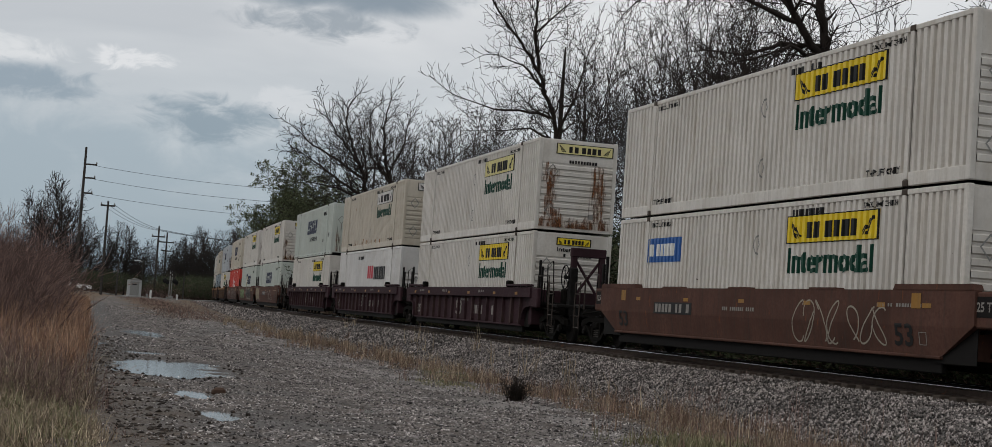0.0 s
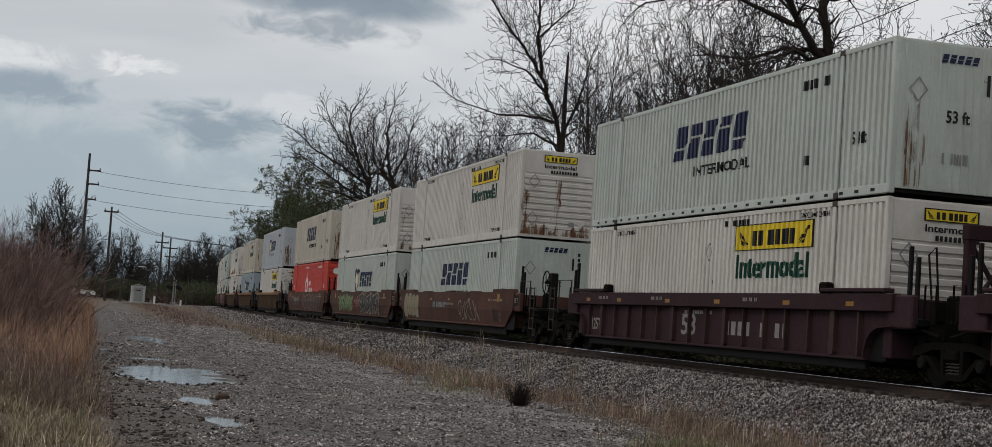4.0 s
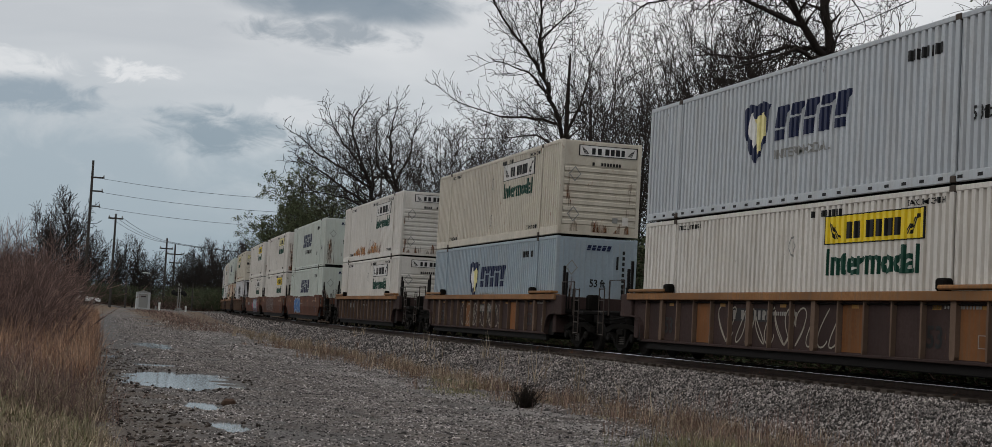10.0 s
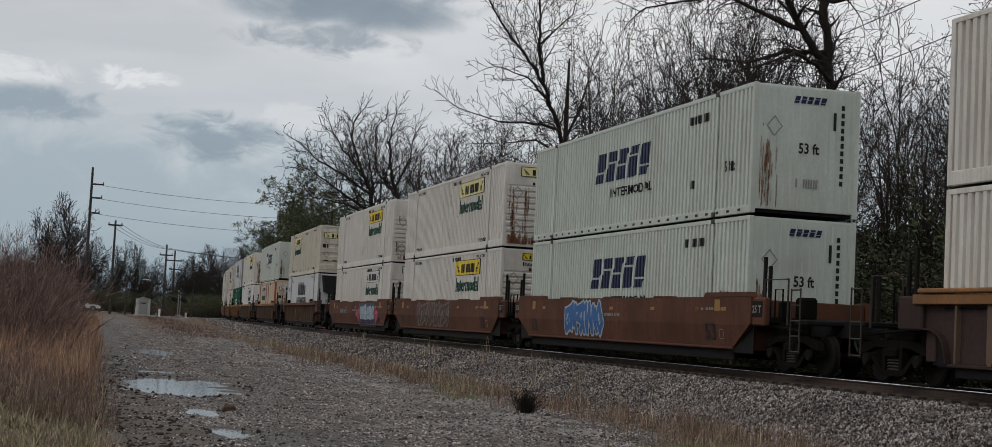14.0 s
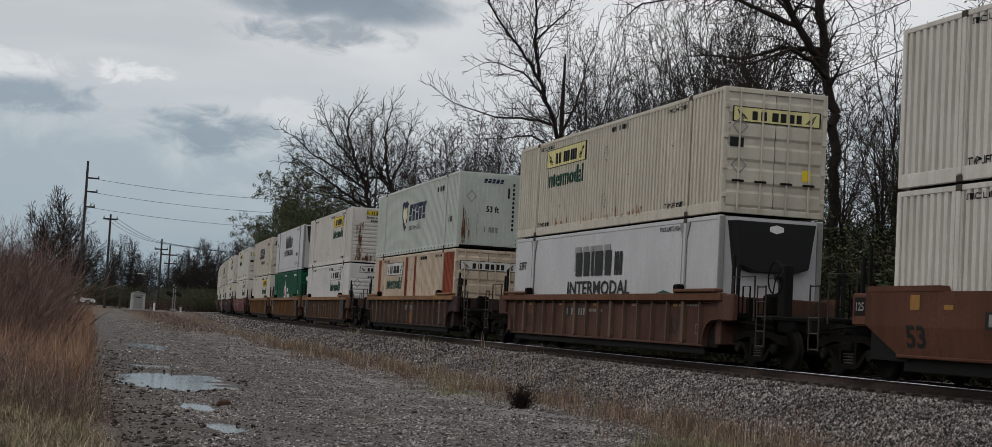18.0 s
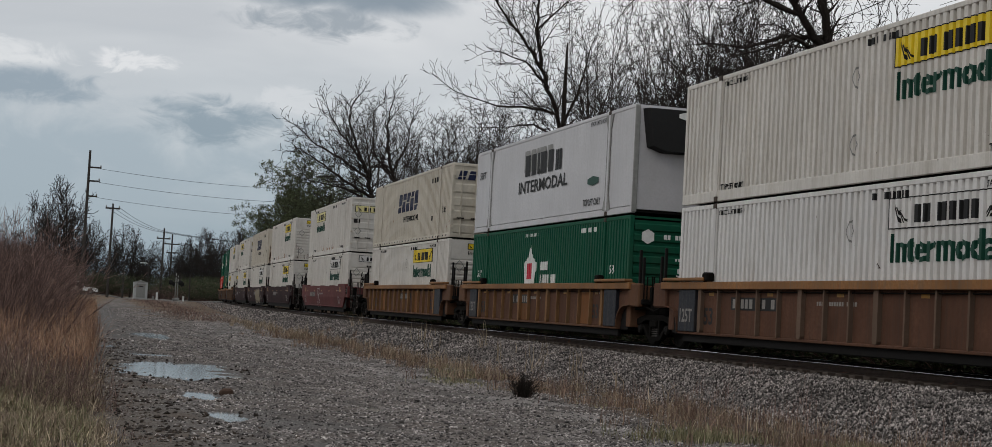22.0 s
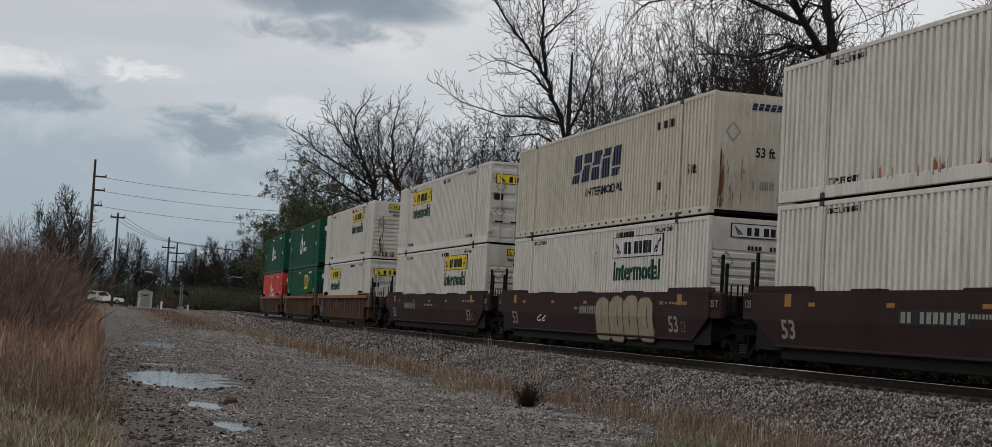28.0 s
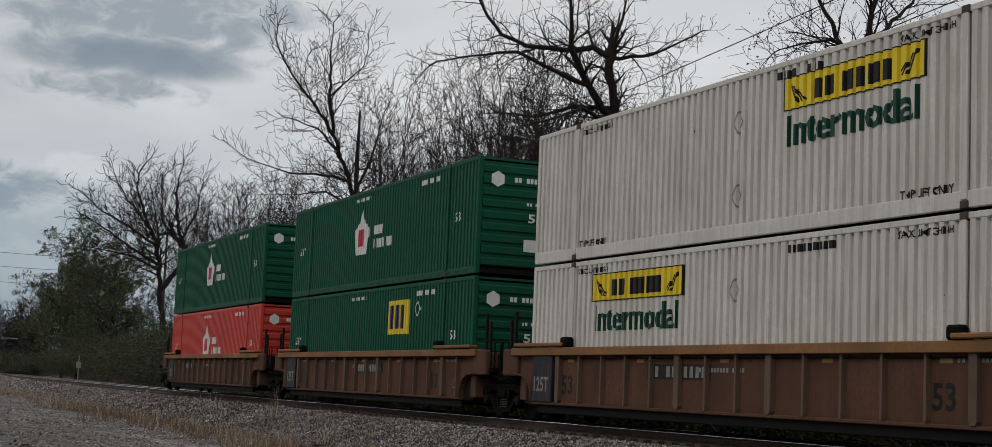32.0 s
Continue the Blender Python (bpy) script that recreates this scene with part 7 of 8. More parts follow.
# limbs of the four trees that stand out, as (across, deep, up) in metres from the foot
LEANING = [
    ([(0, 0, -0.4), (-0.1, 0, 5), (-0.2, 0, 8.9), (-0.7, 0, 10.5), (-0.75, 0, 11.4), (-0.9, 0, 12.7)], 0.30, 0.15, 0.75),
    ([(-0.9, 0, 12.7), (-1.4, 0.2, 13.0), (-2.3, 0.5, 12.9), (-3.6, 0.8, 12.9), (-4.4, 1, 13.2), (-4.9, 1.2, 13.8), (-5.2, 1.4, 14.6)], 0.13, 0.05, 0.1),
    ([(-0.6, 0, 10.4), (-1.4, -0.2, 11.2), (-2.0, -0.4, 11.8), (-2.6, -0.7, 12.7), (-2.9, -1, 13.5), (-3.0, -1.2, 14.6)], 0.18, 0.05, 0.25),
    ([(-1.8, -0.3, 11.6), (-3.3, -0.5, 11.9), (-4.6, -0.8, 12.3), (-5.9, -1.1, 12.0), (-7.6, -1.4, 11.5)], 0.10, 0.03, 0.2),
    ([(-0.8, 0, 11.0), (-1.9, 0.5, 11.0), (-3.0, 1.0, 10.6), (-4.0, 1.4, 10.7)], 0.10, 0.04, 0.1),
    ([(-0.9, 0, 12.7), (0.2, -0.3, 12.8), (0.9, -0.5, 13.1), (1.8, -0.7, 13.6)], 0.09, 0.03, 0.1),
    ([(-0.75, 0, 11.4), (-0.85, -0.1, 12.4), (-0.7, -0.2, 13.6), (-0.4, -0.3, 15.0)], 0.12, 0.04, 0.3),
    ([(-0.4, 0, 10.0), (-1.4, -0.7, 10.4), (-2.5, -1.3, 10.6), (-4.2, -2.0, 9.9)], 0.11, 0.04, 0.1),
    ([(-2.0, -0.4, 11.8), (-2.4, 0.2, 12.6), (-1.9, 0.5, 13.6), (-1.8, 0.6, 14.6)], 0.07, 0.03, 0.1),
]
FORKED = [
    ([(0, 0, -0.4), (0.2, 0, 6), (0.3, 0, 11.1), (0, 0, 11.9), (-0.6, 0, 13.4), (-1.3, 0, 14.7), (-2.7, -0.3, 16.1), (-3.9, -0.5, 17.5), (-4.3, -0.6, 18.4)], 0.27, 0.04, 0.58),
    ([(-0.9, 0, 14.0), (-1.1, 0.2, 16.1), (-1.15, 0.4, 17.9), (-1.0, 0.5, 19.6)], 0.12, 0.04, 0.1),
    ([(-1.1, 0.2, 16.0), (-0.4, -0.2, 16.8), (0.4, -0.4, 17.6), (0.6, -0.5, 18.6)], 0.07, 0.03, 0.15),
    ([(0.1, 0, 11.7), (-1.1, 0.5, 12.0), (-2.8, 1.0, 12.0), (-4.6, 1.4, 12.5)], 0.10, 0.03, 0.1),
    ([(-0.4, 0, 13.0), (-1.9, -0.7, 14.1), (-3.5, -1.3, 14.4)], 0.09, 0.03, 0.1),
    ([(0.3, 0, 10.8), (1.1, -0.4, 13.2), (1.6, -0.7, 15.4)], 0.11, 0.03, 0.15),
    ([(0.3, 0, 10.5), (-0.8, 1.0, 11.2), (-2.6, 2.0, 11.0)], 0.09, 0.03, 0.1),
    ([(-2.0, -0.2, 15.3), (-2.4, 0.6, 16.8), (-2.2, 0.9, 18.0)], 0.06, 0.02, 0.1),
]
SPREADING = [
    ([(0, 0, -0.4), (-0.4, 0, 6), (-1.0, 0, 11), (-1.4, 0, 13), (-2.2, 0, 14.7), (-3.2, 0.4, 17.6), (-3.0, 0.6, 19.3)], 0.42, 0.07, 0.52),
    ([(-1.0, 0, 11.0), (-3.7, -0.6, 12.4), (-6.0, -1.2, 13.8), (-7.2, -1.6, 14.4)], 0.20, 0.05, 0.1),
    ([(-1.3, 0, 12.6), (-4.1, 0.8, 14.6), (-6.1, 1.5, 15.7), (-7.0, 2.0, 16.7)], 0.18, 0.05, 0.1),
    ([(-0.6, 0, 9.0), (1.4, 0.3, 11.8), (0.6, 0.5, 14.5), (0.2, 0.6, 17.1), (0.4, 0.7, 19.2)], 0.30, 0.06, 0.3),
    ([(1.0, 0.3, 12.6), (-0.7, 1.2, 15.1), (-0.9, 1.8, 18.6)], 0.15, 0.05, 0.1),
    ([(-1.8, 0, 14.0), (-4.2, -0.8, 16.6), (-5.2, -1.2, 18.0)], 0.14, 0.05, 0.1),
    ([(-1.0, 0, 11.0), (-1.6, -1.8, 13.6), (-2.4, -3.0, 16.2)], 0.16, 0.05, 0.1),
    ([(0.9, 0.4, 13.6), (1.8, -0.6, 16.0), (1.9, -1.0, 17.6)], 0.13, 0.05, 0.1),
    ([(-1.0, 0, 10.6), (-3.2, 1.4, 11.8), (-5.6, 2.2, 12.2)], 0.16, 0.05, 0.1),
]
BUDDING = [
    ([(0, 0, -0.4), (0, 0, 4), (-0.1, 0, 6.3), (-0.3, 0, 8.4), (-0.4, 0, 9.6), (-0.35, 0, 10.9), (-0.2, 0, 12.6), (-0.3, 0.2, 14.4)], 0.22, 0.05, 0.45),
    ([(-0.4, 0, 9.6), (-1.1, 0.3, 10.7), (-1.6, 0.5, 11.7), (-1.9, 0.6, 13.0)], 0.10, 0.03, 0.1),
    ([(-0.5, 0, 10.1), (-1.8, -0.4, 10.4), (-2.9, -0.7, 10.1), (-3.7, -1.0, 9.8)], 0.07, 0.02, 0.1),
    ([(-0.3, 0, 9.1), (0.4, -0.5, 10.0), (1.9, -0.9, 10.2), (3.2, -1.2, 10.0)], 0.09, 0.03, 0.1),
    ([(-0.3, 0, 10.3), (0.5, 0.5, 11.2), (1.7, 1.0, 12.1), (2.4, 1.3, 13.2)], 0.09, 0.03, 0.1),
    ([(-0.2, 0, 7.4), (0.9, 0.9, 8.4), (2.3, 1.6, 8.6)], 0.08, 0.02, 0.1),
    ([(-0.4, 0, 8.6), (-1.4, 0.8, 9.2), (-2.6, 1.3, 8.8)], 0.07, 0.02, 0.1),
    ([(-0.3, 0, 11.5), (-1.2, -0.6, 12.4), (-2.2, -1.0, 12.6)], 0.06, 0.02, 0.1),
]
HERO = oak(23, LEANING, 1.7, 0.0085, 2.6, 0.15, droop=0.25)
BIG = oak(12, FORKED, 2.2, 0.013, 2.6, 0.35)
ROUND = oak(38, SPREADING, 3.0, 0.022, 3.0, 0.3)
RIGHT = oak(31, BUDDING, 1.8, 0.0075, 2.3, 0.2, leaves=1, size=0.035, leaf=LEAFDARK)
THIN = oak(41, fan(41, 15, 5, 3.2, 10, 0.14, 0.2), 2.4, 0.013, 1.8, 0.3)
SLENDER = oak(43, fan(44, 12, 4, 2.0, 9, 0.10, 0.2), 1.7, 0.013, 2.2, 0.35)
SAPLING = oak(45, fan(45, 11, 4, 1.9, 8, 0.14, 0.3), 1.6, 0.0075, 2.6, 0.45)
BUDS = oak(53, fan(53, 15, 4.0, 5.0, 13, 0.24, 0.02), 3.2, 0.018, 1.3, 0.3, leaves=15, size=0.11, leaf=LEAFOLIVE)
SMALL = oak(67, fan(67, 9, 2.0, 2.2, 5, 0.10), 1.8, 0.012, 0.9, 0.4, levels=2, leaves=3, size=0.08)
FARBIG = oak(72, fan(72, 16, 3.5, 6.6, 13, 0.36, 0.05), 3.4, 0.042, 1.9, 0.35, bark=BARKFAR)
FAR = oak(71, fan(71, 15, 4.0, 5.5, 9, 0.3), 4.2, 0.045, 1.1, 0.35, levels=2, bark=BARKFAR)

TWIGGY = ((32.0, 92, 10, 19.4, 0.9), (25.4, 70, 80, 16.0, 0.85), (32.3, 84, 200, 18.2, 0.9), (26.3, 66, 190, 15.2, 0.9), (24.2, 58, 300, 14.2, 0.9), (26.2, 60, 20, 15.3, 1.0),
          (23.9, 52, 140, 13.9, 0.9), (26.4, 56, 260, 14.5, 1.0), (31.2, 64, 100, 17.2, 1.0), (28.8, 62, 45, 15.4, 1.0), (30.5, 52, 15, 13.4, 1.0), (31.5, 48, 110, 13.0, 1.0), (33.0, 50, 205, 13.6, 1.0), (30.0, 43.5, 320, 11.8, 1.0), (32.0, 44.5, 60, 12.4, 1.0), (34.5, 47, 250, 13.4, 1.0), (31.0, 38.5, 170, 11.4, 1.0), (27.0, 52.5, 220, 13.2, 1.0))
LOWTREES = ((25.3, 110, 130, 14.4), (25.2, 104, 10, 14.0), (25.6, 100, 210, 13.6), (25.8, 96, 260, 13.8), (26.3, 92, 60, 13.6), (26.6, 88, 300, 13.2), (26.1, 118, 170, 14.2), (27.2, 107, 90, 13.6), (28.0, 98, 20, 13.8),
            (24.0, 44, 45, 9.8), (22.9, 40, 245, 9.4), (22.6, 37, 100, 9.2), (22.4, 34, 15, 8.8), (23.4, 35, 220, 9.0), (25.0, 30.2, 75, 8.2), (24.9, 28.4, 165, 8.2), (24.4, 27, 280, 8.4), (25.6, 26, 20, 9.0), (26.5, 30, 40, 9.5), (27.5, 28, 130, 9.8), (26.8, 24.5, 200, 9.0), (28.5, 31.5, 260, 10.0), (28.0, 25.5, 310, 9.4), (24.6, 38.5, 30, 10.2), (25.8, 36, 150, 10.4), (24.8, 33, 190, 9.8), (26.8, 40, 280, 10.8), (27.2, 33.5, 70, 10.4))
tree("tall bare forked tree behind the track", 24.2, 75.0, *BIG)
tree("leaning bare tree with heavy sweeping limbs behind the track", 24.5, 45.5, *HERO)
tree("bare tree with a broad round crown behind the track", 27.1, 131, *ROUND, size=0.95, wide=1.04)
tree("upright tree just coming into bud behind the track", 24.1, 31.6, *RIGHT)
for x, y, turn, top, wide in TWIGGY:
    tree("bare tree with dense fine twigs behind the track", x, y, *THIN, turn=turn, size=top / 15, wide=wide)
for x, y, turn, top in LOWTREES:
    tree("small bare tree with thin twigs behind the track", x, y, *(SLENDER if y > 60 else SAPLING), turn=turn, size=top / 12, wide=1.1)
tree("tree with young green leaves behind the track", 28.2, 186, *BUDS, turn=70, size=1.12)
tree("tree with young green leaves behind the track", 29.5, 172, *BUDS, turn=170, size=0.95)
tree("tree with young green leaves behind the track", 29.4, 205, *BUDS, turn=250, size=0.9)
snag = [(0, 0, -0.3, 0.05, 0, 8, 0.17, 0.14), (0.05, 0, 8, 0.0, 0, 13.5, 0.14, 0.12), (0, 0, 13.5, 0.03, 0, 16.3, 0.12, 0.05), (0, 0, 11.5, 0.9, 0.2, 12.3, 0.07, 0.03), (0, 0, 10.5, -0.7, 0, 11.4, 0.06, 0.03), (0.02, 0, 13.0, 0.8, 0, 13.2, 0.05, 0.04)]
dead = thing("tree", "broken dead tree trunk behind the track", "tree", Matrix.Translation((26.3, 80, float(ground_z(26.3, 80, False)))), "bare trees behind the track")
part("trunk", tubes(snag, BARK, "trunk"), BARK, dead)

r_ = random.Random(8)
for i in range(40):
    y = 20 + 6.0 * i + r_.uniform(-1.5, 1.5)
    x = float(centre_x(y)) + r_.uniform(9.0, 12.5)
    tree("scrubby young tree budding green behind the track", x, y, *SMALL, turn=r_.uniform(0, 360), size=r_.uniform(0.5, 0.85), group="scrub behind the track")


def shrub_mesh(seed, n, h, w, leaves, leaf, size):
    """A bush: upright stems, side twigs and, where it has them, leaves."""
    g = random.Random(seed)
    stems, twigs, tips = [], [], []
    for _ in range(n):
        p = Vector((g.gauss(0, w * 0.3), g.gauss(0, w * 0.3), -0.1))
        d = Vector((p.x * 0.5 + g.gauss(0, 0.3), p.y * 0.5 + g.gauss(0, 0.3), 1.6)).normalized()
        ln = h * g.uniform(0.55, 1.05)
        rad = g.uniform(0.010, 0.022) * (1 if h > 1 else 0.25)
        for k in range(4):
            d = (d + Vector((g.gauss(0, 0.16), g.gauss(0, 0.16), 0.02))).normalized()
            q = p + d * ln / 4
            stems.append((*p, *q, rad * (1 - 0.2 * k), rad * (0.8 - 0.2 * k)))
            for _ in range(3):
                e = (d + Vector((g.gauss(0, 0.6), g.gauss(0, 0.6), g.gauss(0, 0.4)))).normalized()
                u = q + e * ln * g.uniform(0.12, 0.26)
                twigs.append((*q, *u, rad * 0.4, 0.004 if h > 1 else 0.0015))
                tips.append(u)
            p = q
        tips.append(p)
    return tubes(stems, TWIGS, "stem_mass"), tubes(twigs, TWIGS, "twig_mass"), (leaf_cards(tips, leaves, size, seed, leaf, "foliage", 0.22) if leaves else None)


HEDGE = shrub_mesh(3, 55, 4.6, 3.2, 24, LEAFDARK, 0.06)
SCRUB = shrub_mesh(5, 80, 3.4, 2.6, 0, LEAF, 0.1)
BRIAR = shrub_mesh(7, 26, 0.75, 0.7, 0, LEAF, 0.1)
WEED = shrub_mesh(6, 22, 0.8, 0.6, 0, LEAF, 0.1)


def shrub(label, x, y, meshes, turn, size, group):
    z = float(ground_z(x, y, False)) - 0.05
    t = thing("shrub", label, "shrub", Matrix.Translation((x, y, z)) @ pose(0, 0, 0, 0, 0, turn) @ Matrix.Diagonal((size[0], size[0], size[1], 1)), group)
    part("stem_mass", meshes[0], None, t)
    part("twig_mass", meshes[1], None, t)
    if meshes[2]:
        part("foliage", meshes[2], None, t)
    return t


for i in range(46):
    y = 14 + (3.0 * i if i < 36 else 108 + (i - 36) * 12)
    for k in range(2):
        x = float(centre_x(y)) + 8.7 + 3.0 * k + r_.uniform(-0.7, 0.7)
        s = r_.uniform(0.9, 1.3)
        shrub("dense dark green underbrush behind the track", x, y + r_.uniform(-1.5, 1.5), HEDGE, r_.uniform(0, 360), (s * 1.15, s * (0.75 + 0.25 * k)), "underbrush behind the track")


# ---- brush and tall dry grass along the road's other edge ----
def blades(name, label, category, x, y, h, w, material, seed, bend=0.35, lean=(0, 0)):
    """Many thin bent blades or stalks in one mesh, each of two joints."""
    g = np.random.default_rng(seed)
    n = len(x)
    z = ground_z(x, y) - 0.03
    a = g.uniform(0, 6.283, n)
    dx, dy = np.cos(a), np.sin(a)
    px, py = -dy, dx
    k = g.normal(0, bend, n)
    ox, oy = dx * k * h + lean[0] * h, dy * k * h + lean[1] * h
    kink = np.stack([g.normal(0, 0.07, n) * h, g.normal(0, 0.07, n) * h], 0)
    rows = []
    for t, ww in ((0.0, 1.0), (0.5, 0.8), (1.0, 0.12)):
        cx, cy, cz = x + ox * t * t + kink[0] * (t == 0.5), y + oy * t * t + kink[1] * (t == 0.5), z + h * t * (1 - 0.25 * abs(k) * t)
        rows.append(np.stack([cx - px * w * ww, cy - py * w * ww, cz], -1))
        rows.append(np.stack([cx + px * w * ww, cy + py * w * ww, cz], -1))
    v = np.stack(rows, 1).reshape(-1, 3)
    i = (np.arange(n) * 6)[:, None]
    f = np.concatenate([i + np.array([0, 1, 3, 2]), i + np.array([2, 3, 5, 4])])
    return tagged(new(name, many(name, v, f, material)), label, category, kind="stuff")


def clumps(count, each, y0, y1, power, into, seed, tight=0.09):
    """Roots of stalks that stand in clumps along the road's edge, with each clump's vigour."""
    q = np.random.default_rng(seed)
    cy = y0 + (y1 - y0) * q.uniform(0, 1, count) ** power
    cx = road_edge(cy) + 0.1 - np.abs(q.normal(0, into, count)) * (1 + np.maximum(cy - 24, 0) / 90)
    vig = q.uniform(0.45, 1.15, count)
    x = np.repeat(cx, each) + q.normal(0, tight, count * each)
    y = np.repeat(cy, each) + q.normal(0, tight * 1.5, count * each)
    return x, y, np.repeat(vig, each) * q.uniform(0.55, 1.1, count * each), q


x, y, v, g = clumps(760, 12, 28, 130, 1.7, 1.2, 21)
blades("tall_grass", "tall red-brown dry grass in clumps beside the dirt road", "grass", x, y, v * 1.1, 0.0035 + 0.00009 * y, REDGRASS, 1, 0.4)
x, y, v, g = clumps(220, 12, 24, 80, 1.5, 1.5, 22, 0.12)
blades("tall_grass", "grey-brown dead weeds among the tall grass", "grass", x, y, v * 0.95, 0.003 + 0.00007 * y, TWIGS, 6, 0.55)
x, y, v, g = clumps(240, 14, 22, 60, 1.5, 1.3, 27, 0.10)
blades("tall_grass", "bleached straw stalks bent over the roadside", "grass", x, y, v * 0.75, 0.004 + 0.00005 * y, DRYGRASS, 8, 0.75)
x, y, v, g = clumps(520, 15, 14, 34, 1.1, 1.2, 23, 0.07)
blades("grass", "matted straw-coloured grass at the roadside", "grass", x, y, v * 0.28, 0.006, DRYGRASS, 2, 0.9)
x, y, v, g = clumps(420, 16, 14, 31, 1.1, 1.5, 24, 0.08)
blades("grass", "dull green grass at the roadside", "grass", x - 0.25, y, v * 0.25, 0.0055, GREENGRASS, 3, 0.7)
x, y, v, g = clumps(700, 8, 13, 40, 1.0, 0.9, 29, 0.16)
blades("leaf_litter", "brown dead leaves and matted straw on the soil", "leaf litter", x + 0.55, y, v * 0.05, 0.012, TWIGS, 19, 2.2)
x, y, v, g = clumps(260, 12, 13, 34, 1.0, 1.0, 25, 0.12)
blades("grass", "dark dead leaves and stems on the soil", "grass", x + 0.2, y, v * 0.12, 0.006, TWIGS, 9, 1.2)
for i in range(52):
    y = 36 + 2.0 * i + g.uniform(-1, 1)
    x = float(road_edge(y)) - 1.7 - abs(g.normal(0, 1.3)) - 0.014 * (y - 27)
    s = g.uniform(0.75, 1.1)
    shrub("leafless red-brown brush beside the dirt road", x, y, SCRUB, g.uniform(0, 360), (s * 0.8, s * (0.78 + 0.25 * (i % 3 == 0))), "brush beside the road")
for i in range(95):
    y = 21 + 45 * (i / 95) ** 1.25
    x = float(road_edge(y)) - 0.25 - 1.2 * abs(g.normal(0, 1)) * (1 + (y - 21) / 60)
    k = g.uniform(0.5, 1.1)
    up = k * min(1.0 + (y - 21) * 0.035, 1.9)
    shrub("leafless reddish weed stems beside the dirt road", x, y, WEED if i % 3 else BRIAR, g.uniform(0, 360), (0.8 * k + 0.4, up), "dead weeds beside the road")
for i in range(14):
    y = 42 + 3.2 * i
    x = float(road_edge(y)) - 4.0 - abs(g.normal(0, 0.8)) - 0.02 * (y - 44)
    shrub("tall leafless brush beside the dirt road", x, y, SCRUB, g.uniform(0, 360), (0.9, g.uniform(0.85, 1.1)), "brush beside the road")
# low red-brown weeds on the verge before the crossing
x, y, v, g = clumps(420, 10, 92, 186, 1.0, 0.1, 26, 0.25)
x = 9.6 + 0.02 * (y - 110) + 2.0 * g.normal(0, 0.6, len(x))
blades("weeds", "low red-brown weeds on the verge before the crossing", "weeds", x, y, v * 0.26, 0.014, TWIGS, 12, 0.6)
for cx, cy in ((11.6, 112), (10.4, 120), (12.6, 131), (11.4, 150)):
    shrub("small dark bush on the verge before the crossing", cx, cy, WEED, cy, (1.6, 1.5), "bushes on the verge")

# dry weeds in patches between road and ballast
def verge(count, each, y0, y1, off, wide, seed, keep, tight):
    q = np.random.default_rng(seed)
    cy = y0 + (y1 - y0) * q.uniform(0, 1, count) ** 1.3
    cx = centre_x(cy) + off + wide * q.normal(0, 1, count) + 0.5 * waves(np.zeros(count), cy, 9, 12)
    k = waves(cx, cy, 3.5, 33) + 0.6 * waves(cx, cy, 1.2, 3) > keep
    cx, cy = cx[k], cy[k]
    vig = q.uniform(0.35, 1.1, len(cx))
    x = np.repeat(cx, each) + q.normal(0, tight, len(cx) * each)
    y = np.repeat(cy, each) + q.normal(0, tight * 1.6, len(cx) * each)
    return x, y, np.repeat(vig, each) * q.uniform(0.5, 1.1, len(x))


x, y, v = verge(520, 16, 17, 95, -5.5, 0.6, 31, 0.1, 0.07)
blades("weeds", "thin dry straw weeds in tufts along the ballast", "weeds", x, y, v * 0.52, 0.004 + 0.00006 * y, DRYGRASS, 4, 0.5)
x, y, v = verge(760, 14, 17, 75, -5.6, 0.8, 32, 0.0, 0.09)
blades("weeds", "rust-coloured dry grass in tufts along the ballast", "weeds", x, y, v * 0.46, 0.004 + 0.00006 * y, VERGEGRASS, 14, 0.5)
x, y, v = verge(420, 7, 14, 36, -5.2, 1.0, 33, -0.4, 0.10)
blades("weeds", "reddish dry weed stems along the ballast", "weeds", x, y, v * 0.55, 0.004, TWIGS, 5, 0.3)
x, y, v = verge(260, 14, 14, 40, -6.1, 0.5, 34, 0.15, 0.08)
blades("grass", "short dull green grass at the gravel's edge", "grass", x, y, v * 0.13, 0.005, GREENGRASS, 15, 0.8)
for cx, cy, rx, ry, m, h in ((8.6, 19.6, 0.9, 0.9, 1100, 0.26), (8.6, 16.3, 0.8, 0.8, 1000, 0.24), (9.9, 36.5, 0.7, 2.2, 700, 0.25), (8.6, 33, 0.6, 1.8, 500, 0.16), (9.3, 16.6, 0.5, 0.5, 700, 0.35)):
    x, y = cx + rx * g.normal(0, 0.5, m), cy + ry * g.normal(0, 0.5, m)
    blades("grass_tuft", "green and straw-coloured grass tuft on the gravel", "grass", x, y, g.uniform(0.4, 1.0, m) * h, 0.006, GREENGRASS, int(cx * 10 + cy), 0.45)
STALKS = ((11.4, 27.5, 6, 0.8), (11.7, 31.0, 5, 0.7), (12.2, 38.2, 12, 1.15), (12.6, 36.0, 7, 0.95), (13.1, 46.5, 12, 1.0), (12.5, 42.5, 7, 0.8), (13.2, 55.0, 14, 0.95), (14.0, 72, 12, 0.8), (12.0, 34.3, 6, 0.7), (12.6, 51, 9, 0.7))
for cx, cy, m, h in STALKS:
    x, y = cx + 0.16 * g.normal(0, 1, m), cy + 0.3 * g.normal(0, 1, m)
    blades("weed_stalks", "tall bleached weed stalks bent over by the track", "weeds", x, y, g.uniform(0.6, 1.0, m) * h, 0.012, DRYGRASS, int(cx + cy), 0.5)


